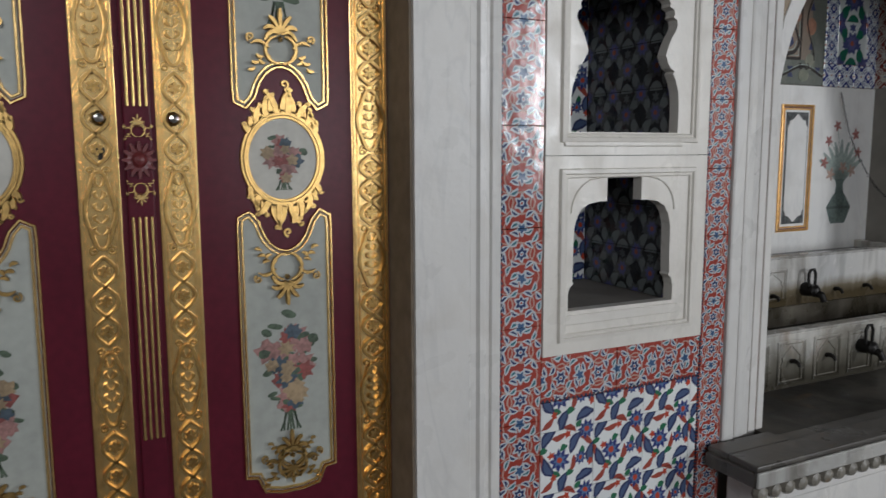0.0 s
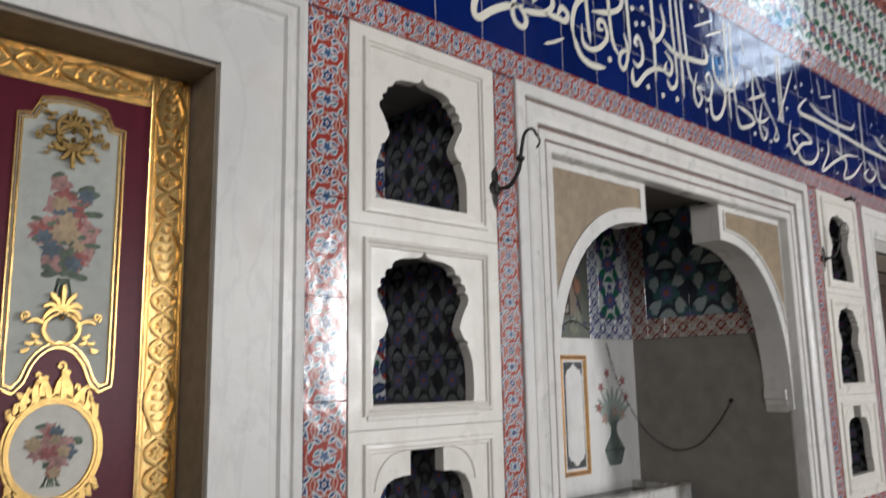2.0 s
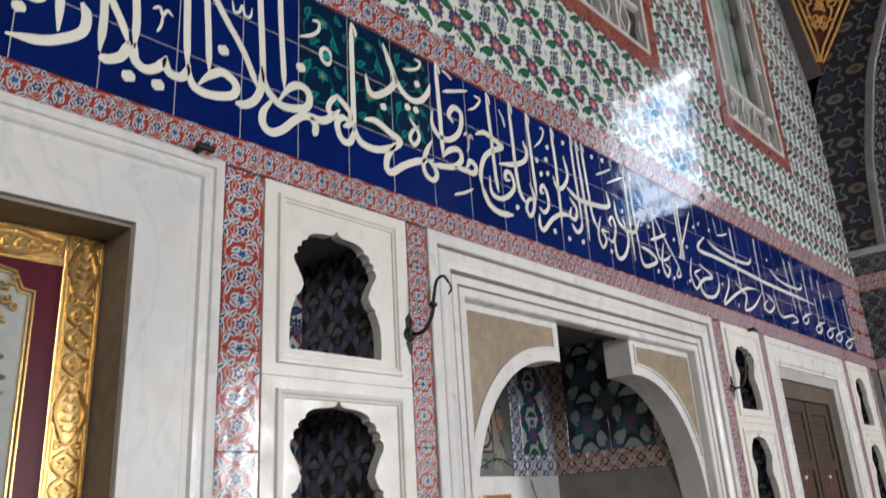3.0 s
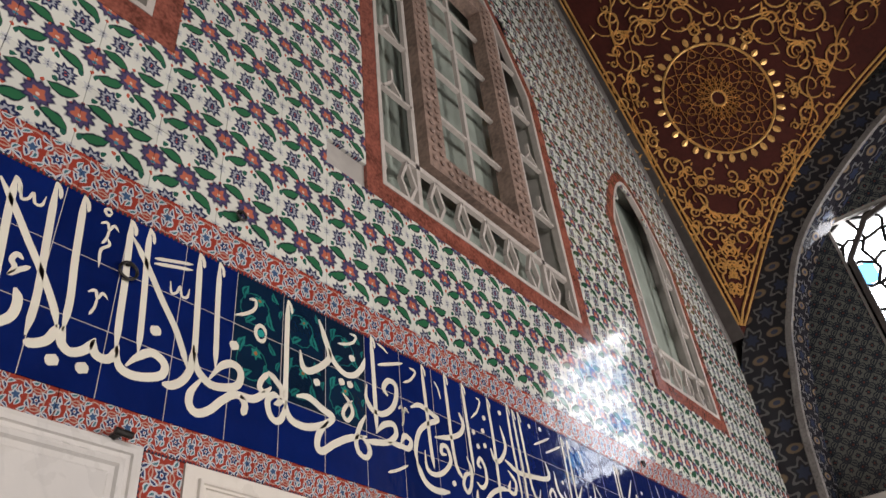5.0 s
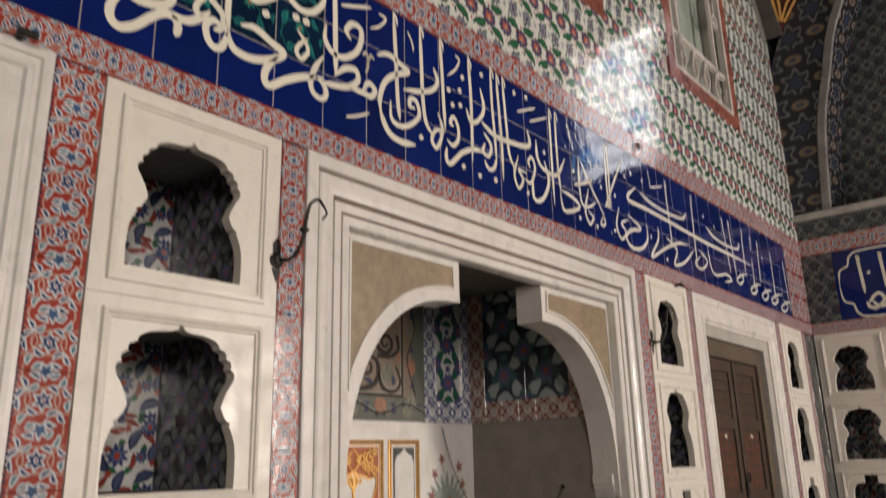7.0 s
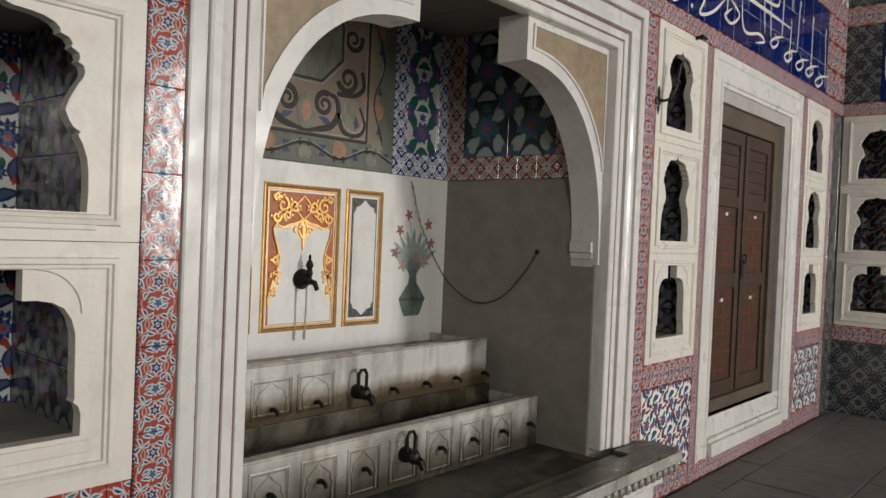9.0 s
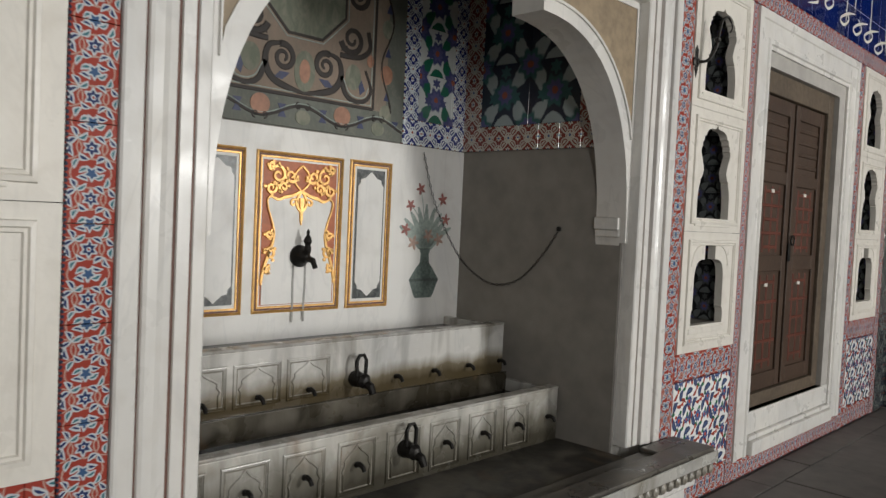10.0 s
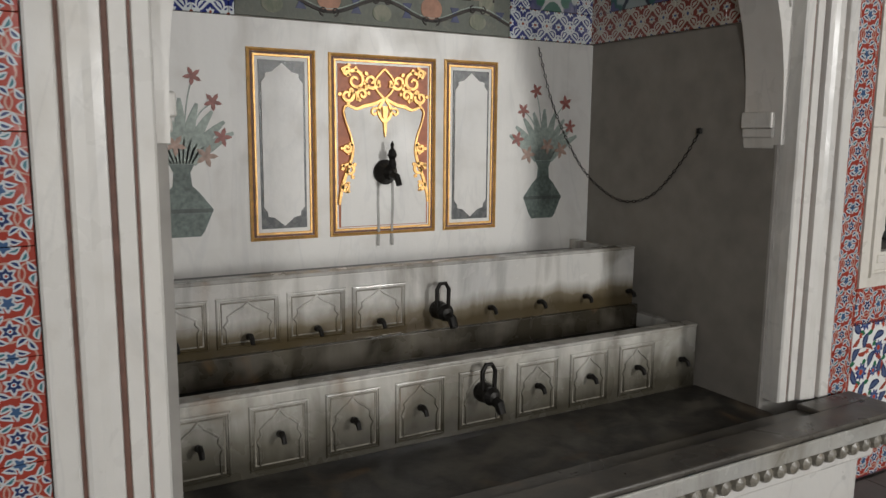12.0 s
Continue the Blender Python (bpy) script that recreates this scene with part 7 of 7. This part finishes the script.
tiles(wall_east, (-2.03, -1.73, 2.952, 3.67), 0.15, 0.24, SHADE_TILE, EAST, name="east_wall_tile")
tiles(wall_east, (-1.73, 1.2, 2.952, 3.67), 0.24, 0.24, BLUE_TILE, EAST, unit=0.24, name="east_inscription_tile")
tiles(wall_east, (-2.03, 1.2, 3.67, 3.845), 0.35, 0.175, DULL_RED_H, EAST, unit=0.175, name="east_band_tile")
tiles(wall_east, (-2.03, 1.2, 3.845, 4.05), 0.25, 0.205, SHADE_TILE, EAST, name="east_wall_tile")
text2 = thing("end_inscription", "cream calligraphy in a blue scalloped cartouche", "inscription")
rim = [(-1.70, 3.30), (-1.68, 3.45), (-1.60, 3.50), (-1.56, 3.6), (-1.40, 3.64), (-0.6, 3.64), (0.4, 3.64)]
stroke(rim, 0.018, text2, "outline", LOC - 0.002, place=EAST)
stroke([(x, 6.6 - z) for x, z in rim], 0.018, text2, "outline", LOC - 0.002, place=EAST)
for k in range(9):
    x = -1.5 + k * 0.2
    kw = dict(parent=text2, y=LOC - 0.002, place=EAST)
    upright(x, 3.58, 3.2, 0.02, 0.03, **kw)
    (bowl if k % 2 else loop)(x + 0.02, 3.06, 0.16, 0.12, 0.03, **kw)
    dot(x + 0.08, 3.4, 0.016, **kw)
part("ledge", one_box(END - 0.05, END + 0.05, -4, W - 0.001, 4.05, 4.12, bevel=0.01), PLASTER, wall_east)

CURVE = spline([(1.70, 4.12), (1.62, 5.0), (1.49, 5.6), (1.27, 6.34), (0.65, 7.37), (-0.86, 8.42), (-2.6, 8.9)], 8)       # arch on the end wall: y, z
PA = [Vector(p) for p in spline([(8.85, 1.88, 6.27), (7.74, 1.95, 8.45), (6.26, 2.0, 10.62), (5.55, 2.0, 11.6)], 8)]       # edges of the pendentive
PB = [Vector(p) for p in spline([(8.85, 1.88, 6.27), (8.85, 0.62, 8.0), (8.85, -1.2, 9.2), (8.85, -2.6, 9.65)], 8)]


def sheet(name, rows, mat, parent, unit=0.5, uvf=None):
    """A mesh through rows of points, with its texture laid in metres."""
    v = [tuple(p) for r in rows for p in r]
    n = len(rows[0])
    f = [(i * n + k, i * n + k + 1, (i + 1) * n + k + 1, (i + 1) * n + k) for i in range(len(rows) - 1) for k in range(n - 1)]
    me = bpy.data.meshes.new(name)
    me.from_pydata(v, [], f)
    uv = me.uv_layers.new(name="uv")
    for lp in me.loops:
        p = me.vertices[lp.vertex_index].co
        uv.data[lp.index].uv = uvf(p) if uvf else (p.y / unit, p.z / unit)
    me.materials.append(mat)
    ob = new(name, me)
    ob.parent = parent
    return ob


def edge_y(z):
    if z < 6.27:
        return 2.03 if z < 5.9 else 2.03 - 0.15 * (z - 5.9) / 0.37
    for a, b in zip(PB, PB[1:]):
        if a.z <= z <= b.z:
            return a.y + (b.y - a.y) * (z - a.z) / max(1e-6, b.z - a.z)
    return -2.6


rows = []
for y, z in CURVE:                               # star-patterned face between the arch and the pendentive
    ey = edge_y(z)
    rows.append([(END, y + (ey - y) * k / 4, z) if z < 6.2 else (END, y + (ey - y) * k / 4, z) for k in range(5)])
sheet("arch_face", rows, STAR_TILE, wall_east, 0.55)
rows = [[(END, y + 0.0, z), (END + 0.2, y - 0.04, z - 0.01), (EB, y - 0.08, z - 0.02)] for y, z in CURVE]
sheet("arch_soffit", rows, STAR_TILE, wall_east, 0.4, lambda p: (p.x / 0.4, p.z / 0.4))
bm = bmesh.new()
ribbon(bm, [(-y, z) for y, z in CURVE], 0.10, LOC, 0.03)
ob = part("arch_moulding", bm, MOULD_GREY, wall_east, "pale patterned arch moulding")
ob.matrix_basis = EAST
cells = []
for i in range(24):
    for j in range(26):
        u, z = -2.03 + i * 0.25, 4.05 + j * 0.25
        if -SWIN[1] - 0.05 < u + 0.125 < -SWIN[0] + 0.05 and SWIN[2] - 0.1 < z + 0.125 < SWIN[3] + 0.02:
            continue
        cells.append((u, z, 0.25, 0.25))
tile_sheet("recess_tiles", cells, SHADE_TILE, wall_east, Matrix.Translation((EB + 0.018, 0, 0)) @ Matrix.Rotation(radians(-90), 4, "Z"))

# coloured window
swin = thing("stained_window", "bright leaded window with white, green, red and blue panes", "window")
cy, sw, sh = (SWIN[0] + SWIN[1]) / 2, SWIN[1] - SWIN[0], SWIN[3] - SWIN[2]
bm = bmesh.new()
octo = [(SWIN[1], SWIN[2]), (SWIN[1], SWIN[3] - 0.55), (SWIN[1] - 0.38, SWIN[3] - 0.08), (cy, SWIN[3]), (SWIN[0] + 0.38, SWIN[3] - 0.08), (SWIN[0], SWIN[3] - 0.55), (SWIN[0], SWIN[2])]
rail(bm, [(-a, b) for a, b in octo[::-1]][::-1], [(-0.10, 0.0), (-0.09, 0.02), (-0.03, 0.02), (0.0, -0.12)], True, base=0.0)
ob = part("surround", bm, DARK_STONE, swin, "dark stone window surround")
ob.matrix_basis = Matrix.Translation((EB, 0, 0)) @ Matrix.Rotation(radians(-90), 4, "Z")
rnd = random.Random(8)
nx, nz = 5, 7
pw, ph = sw / nx, sh / nz
for i in range(nx):
    for j in range(nz):
        m = rnd.random()
        mat = PANE_CLEAR if m < 0.74 else PANE_GREEN if m < 0.82 else PANE_RED if m < 0.90 else PANE_BLUE
        y0, z0 = SWIN[0] + i * pw, SWIN[2] + j * ph
        if j == nz - 1 and i in (0, nx - 1):
            continue
        ob = part("pane", one_box(EB + 0.10, EB + 0.106, y0 + 0.012, y0 + pw - 0.012, z0 + 0.012, z0 + ph - 0.012), mat, swin)
        ob.visible_shadow = False
for i in range(nx + 1):
    y0 = SWIN[0] + i * pw
    part("lead", tube(bmesh.new(), [(EB + 0.1, y0 + 0.05 * math.sin(2.1 * k + i), SWIN[2] + sh * k / 14) for k in range(15)], 0.022, 6), IRON, swin)
for j in range(nz + 1):
    z0 = SWIN[2] + j * ph
    part("lead", tube(bmesh.new(), [(EB + 0.1, SWIN[0] + sw * k / 10, z0 + 0.05 * math.sin(2.3 * k + j)) for k in range(11)], 0.022, 6), IRON, swin)
glow = tagged(part("sky_backdrop", one_box(EB + 0.6, EB + 0.62, SWIN[0] - 0.5, SWIN[1] + 0.5, SWIN[2] - 0.5, SWIN[3] + 0.5), SKYGLOW), "bright daylight behind the coloured window", "sky", kind="structure")

# ---- pendentive with gilt scrolls ----
pend = thing("pendentive", "dark red pendentive covered with gilt scrollwork and a star rosette", "vault")
N = len(PA)
rows = [[a.lerp(b, k / 14) for k in range(15)] for a, b in zip(PA, PB)]
sheet("ground", rows, PENDENT, pend)
sheet("edge_moulding", [[(a.x - 0.035, W + 0.005, a.z - 0.03), (a.x - 0.03, a.y - 0.02, a.z - 0.02), (a.x + 0.02, a.y - 0.03, a.z + 0.02), tuple(a)] for a in PA], DARK_STONE, pend)
mids = [a.lerp(b, 0.5) for a, b in zip(PA, PB)]
dist = [0.0]
for a, b in zip(mids, mids[1:]):
    dist.append(dist[-1] + (b - a).length)


def on_pend(d, m, lift=0.02):
    """The place d metres up the middle of the pendentive and m metres across it."""
    i = max(j for j in range(N - 1) if dist[j] <= max(0, d) or j == 0)
    f = (d - dist[i]) / (dist[i + 1] - dist[i])
    a, b = PA[i].lerp(PA[i + 1], f), PB[i].lerp(PB[i + 1], f)
    span = (b - a).length
    p = a.lerp(b, 0.5 + m / max(span, 0.05))
    up = (mids[i + 1] - mids[i]).normalized()
    n = (b - a).normalized().cross(up) if span > 1e-4 else Vector((-0.7, -0.7, 0))
    if n.dot(Vector((0.3, 0, 3)) - p) < 0:
        n = -n
    return p + n.normalized() * lift, n.normalized(), span


def gilt(lines, width, name="gilt_scroll"):
    """Ribbons laid on the pendentive along lines of (d, m)."""
    bm = bmesh.new()
    for line in lines:
        pts = [on_pend(d, m) for d, m in line]
        row = []
        for i, (p, n, _) in enumerate(pts):
            t = (pts[min(i + 1, len(pts) - 1)][0] - pts[max(i - 1, 0)][0])
            t = t.normalized() if t.length > 1e-6 else Vector((0, 0, 1))
            s = t.cross(n).normalized() * (width(i / (len(pts) - 1)) if callable(width) else width) * 0.5
            row.append([bm.verts.new(p - s), bm.verts.new(p + n * 0.012), bm.verts.new(p + s)])
        for r, q in zip(row, row[1:]):
            bm.faces.new((r[0], r[1], q[1], q[0]))
            bm.faces.new((r[1], r[2], q[2], q[1]))
    return part(name, bm, GOLD_FAR, pend)


RD, RR = 3.15, 0.72
circ = lambda d, m, r, n=40: [(d + r * math.cos(a), m + r * math.sin(a)) for a in [k * math.tau / n for k in range(n + 1)]]
gilt([circ(RD, 0, RR), circ(RD, 0, RR * 0.14, 16)], 0.035, "rosette_ring")
star = []
for k in range(16):
    a = k * math.tau / 16
    for hand in (-1, 1):
        star.append([(RD + RR * r * math.cos(a + hand * w), RR * r * math.sin(a + hand * w)) for r, w in ((0.14, 0.0), (0.34, 0.2), (0.5, 0.0), (0.66, 0.2), (0.82, 0.0), (1.0, 0.2))])
for k in range(16):
    a = (k + 0.5) * math.tau / 16
    for q, r in ((0.58, 0.075), (0.88, 0.07), (0.34, 0.05)):
        star.append(circ(RD + RR * q * math.cos(a), RR * q * math.sin(a), RR * r, 8))
gilt(star + [circ(RD, 0, RR * q, 48) for q in (0.26, 0.74)], 0.013, "star_lattice")
for k in range(32):
    a = k * math.tau / 32
    gilt([[(RD + RR * q * math.cos(a), RR * q * math.sin(a)) for q in (1.03, 1.08, 1.14, 1.18)]], lambda t: 0.03 + 0.05 * math.sin(math.pi * t), "fleuron")


def edge_line(s, inset):
    return [(d, s * max(0.0, on_pend(d, 0)[2] / 2 - inset)) for d in [0.15 + 0.2 * k for k in range(27)]]


gilt([edge_line(s, i) for s in (-1, 1) for i in (0.03, 0.10)], 0.03, "gilt_edge")
scrolls = []
for s in (-1, 1):
    for d, m, r, st, hd in ((0.95, 0.13, 0.10, 0, 1), (1.3, 0.2, 0.14, 3.1, -1), (1.35, 0.42, 0.1, 1, 1), (1.75, 0.32, 0.2, 0, 1), (1.8, 0.7, 0.14, 2, -1), (2.15, 0.62, 0.17, 3, 1), (2.2, 0.95, 0.14, 5, -1), (2.65, 0.98, 0.17, 0, 1), (3.1, 1.12, 0.15, 3, -1), (3.5, 1.15, 0.2, 1, 1),
                           (3.9, 0.95, 0.2, 4, -1), (4.15, 0.55, 0.22, 2, 1), (4.2, 0.15, 0.14, 0, -1), (3.95, 1.5, 0.22, 2, 1), (4.4, 1.1, 0.24, 5, -1), (4.6, 0.6, 0.22, 0, 1), (4.5, 1.7, 0.2, 3, -1), (3.2, 1.42, 0.12, 3, -1), (0.8, 0.02, 0.05, 2, 1), (1.1, 0.05, 0.07, 4, -1), (1.55, 0.12, 0.08, 1, 1), (2.0, 0.25, 0.1, 3, -1), (2.45, 0.85, 0.08, 0, 1), (2.9, 1.25, 0.1, 2, 1), (3.75, 1.3, 0.12, 5, 1), (4.0, 0.35, 0.1, 1, -1), (3.4, 0.95, 0.08, 4, 1), (4.35, 0.85, 0.12, 2, 1), (4.7, 0.2, 0.16, 1, 1), (4.9, 1.3, 0.22, 2, -1), (0.65, 0.05, 0.06, 1, 1)):
        scrolls.append([(u, s * v) for u, v in curl(d, m, r, 1.4, st, hd, 20, 0.2)])
        for a in (0.5, 2.2, 4.0):
            scrolls.append([(d + r * q * math.cos(a + st), s * (m + r * q * math.sin(a + st))) for q in (0.95, 1.2, 1.45, 1.6)])
    for a, b in (((0.5, 0.03), (1.1, 0.2)), ((1.1, 0.2), (1.6, 0.55)), ((1.5, 0.1), (2.0, 0.45)), ((2.0, 0.8), (2.9, 1.1)), ((2.9, 1.1), (3.8, 1.2)), ((3.8, 1.2), (4.3, 0.7)), ((4.3, 0.7), (4.3, 0.1)), ((3.5, 1.3), (4.6, 1.6))):
        scrolls.append([(a[0] + (b[0] - a[0]) * t + 0.08 * math.sin(t * 6.28), s * (a[1] + (b[1] - a[1]) * t + 0.06 * math.sin(t * 6.28))) for t in [k / 12 for k in range(13)]])
rnd = random.Random(4)
taken = []
while len(taken) < 50:                           # small sprays between the large scrolls
    d, f, r = rnd.uniform(0.5, 4.9), rnd.uniform(0.03, 0.9), rnd.uniform(0.05, 0.1)
    m = f * max(0.0, on_pend(d, 0)[2] / 2 - 0.14)
    if math.hypot(d - RD, m) < RR * 1.2 + r or any(math.hypot(d - u, m - v) < (r + q) * 0.8 for u, v, q in taken):
        if rnd.random() > 0.002:
            continue
        break
    taken.append((d, m, r))
    st, hd = rnd.uniform(0, 6.28), rnd.choice((-1, 1))
    for s in (-1, 1):
        scrolls.append([(u, s * v) for u, v in curl(d, m, r, 1.2, st, hd, 16, 0.2)])
        scrolls.append([(d + r * q * math.cos(st + 2), s * (m + r * q * math.sin(st + 2))) for q in (1.0, 1.25, 1.5, 1.7)])
gilt(scrolls, lambda t: 0.013 + 0.017 * math.sin(math.pi * min(1, t * 1.1)))
bm = bmesh.new()                                 # pale band where the wall meets the vault
ribbon(bm, [(p.x - 0.10, p.z - 0.07) for p in PA[:-4]], 0.13, W - 0.002, 0.02)
part("arch_band", bm, MOULD_GREY, wall_north, "pale patterned band along the vault")

# ---- tiles of the walls and slabs of the floor ----
def slabs():
    """Irregular rows of worn paving."""
    z = FLOOR - 0.012
    y = -2.6
    k = 0
    while y < 2.0:
        d = min(0.55 + 0.15 * math.sin(k * 2.1), 2.02 - y)
        x = -2.0 - 0.4 * (k % 2)
        while x < 8.8:
            w = min(0.8 + 0.3 * math.sin(k * 1.7 + x * 3.1), 8.84 - x)
            if w > 0.05 and d > 0.05:
                ob = part("floor_slab", one_box(x + 0.004, x + w - 0.004, y + 0.004, y + d - 0.004, z - 0.01, z + 0.012 + 0.003 * math.sin(5 * x + 3 * y), bevel=0.004), STONE, floor)
            x += w
            k += 1
        y += d
        k += 1


slabs()
# upright strips of red border tiles
for a, b, z0 in ((1.246, 1.40, FLOOR), (2.067, 2.184, FLOOR), (4.873, 5.016, FLOOR), (5.685, 5.768, FLOOR), (7.612, 7.753, FLOOR), (8.422, 8.55, FLOOR)):
    tiles(wall_north, (a, b, z0, 2.835), b - a, (b - a) * 2 if b - a > 0.1 else 0.28, RED_TILE, unit=b - a, name="border_tile")
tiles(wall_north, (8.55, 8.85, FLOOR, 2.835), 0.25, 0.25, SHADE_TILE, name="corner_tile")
for a in COLUMNS:
    tiles(wall_north, (a, a + 0.665, 0.75, 0.9), 0.30, 0.15, RED_TILE_H, unit=0.15, name="sill_tile")
    tiles(wall_north, (a, a + 0.665, 0.23, 0.75), 0.21, 0.21, FLORAL_TILE, unit=0.21, name="dado_tile")
    tiles(wall_north, (a, a + 0.665, FLOOR, 0.23), 0.30, 0.15, RED_TILE_H, unit=0.15, name="sill_tile")
tiles(wall_north, (5.77, 7.61, FLOOR, 0.2), 0.3, 0.12, RED_TILE_H, unit=0.12, name="foot_tile")
# bands and inscription ground
tiles(wall_north, (-1.6, 8.85, 2.836, 2.952), 0.232, 0.116, RED_TILE_H, unit=0.116, name="lower_band_tile")
tiles(wall_north, (-1.6, 8.85, 3.67, 3.845), 0.35, 0.175, RED_TILE_H, unit=0.175, name="upper_band_tile")
for k in range(46):
    x = -2.06 + k * 0.24
    if x + 0.24 > 8.36:
        break
    for r in range(3):
        green = 1.54 < x + 0.12 < 2.34 and r > 0
        tiles(wall_north, (x, x + 0.24, 2.952 + r * 0.2393, 2.952 + (r + 1) * 0.2393), 0.24, 0.2394, GREEN_TILE if green else BLUE_TILE, unit=0.24, name="inscription_tile")
tiles(wall_north, (x, 8.85, 2.952, 3.67), 0.24, 0.24, RED_TILE_H, unit=0.24, name="end_tile")

# pale grout between the inscription tiles
for k in range(1, 44):
    part("grout_line", one_box(-2.06 + k * 0.24 - 0.0013, -2.06 + k * 0.24 + 0.0013, W - 0.0012, W + 0.016, 2.953, 3.669), PLASTER_WHITE, wall_north)
for r in (1, 2):
    part("grout_line", one_box(-1.9, 8.3, W - 0.00115, W + 0.0155, 2.952 + r * 0.2393 - 0.0012, 2.952 + r * 0.2393 + 0.0012), PLASTER_WHITE, wall_north)


def arched(win, x, z, grow=0.0):
    x0, x1, z0, spring, apex = win
    if z < z0 - grow or abs(x - (x0 + x1) / 2) > (x1 - x0) / 2 + grow:
        return False
    if z < spring:
        return True
    t = abs(x - (x0 + x1) / 2) / ((x1 - x0) / 2 + grow)
    return z < spring + (apex + grow - spring) * (1 - t ** 1.8)


near, far = [], []
TW, TH = 0.309, 0.3225
for i in range(36):
    for j in range(24):
        x, z = -1.992 + i * TW, 3.845 + j * TH
        w, h = min(TW, 8.85 - x), TH
        if w < 0.01 or x + w / 2 > 9.35 - max(0, z + h / 2 - 6.0) * 0.56:
            continue
        hit = False
        for win in (WIN0, WIN1, WIN2):
            ox0, ox1, oz0 = win[0] - 0.13, win[1] + 0.13, win[2] - 0.125
            if z + h > oz0 and z < win[3]:        # trim against the window's border
                if z < oz0 and x + w > ox0 and x < ox1:
                    h = oz0 - z
                elif z >= oz0 and x < ox0 < x + w:
                    w = ox0 - x
                elif z >= oz0 and x < ox1 < x + w:
                    x, w = ox1, x + w - ox1
            if arched(win, x + w / 2, z + h / 2, 0.1):
                hit = True
                break
        if hit or w < 0.012 or h < 0.012:
            continue
        (near if 0.2 < x < 4.9 and z < 6.3 else far).append((x, z, w, h))
near.sort(key=lambda c: c[1])
for x, z, w, h in near[:300]:
    ob = new("wall_tile", tile_mesh(w, h, LOTUS_TILE, unit=TW))
    ob.parent = wall_north
    ob.matrix_basis = Matrix.Translation((x, W + 0.018 + 0.0006 * math.sin(37 * x + 91 * z), z)) @ Matrix.Rotation(0.0022 * math.sin(53 * x + 17 * z), 4, "X") @ Matrix.Rotation(0.0025 * math.sin(29 * x + 71 * z), 4, "Z")
tile_sheet("upper_wall_tiles", far + near[300:], LOTUS_TILE, wall_north, unit=TW)
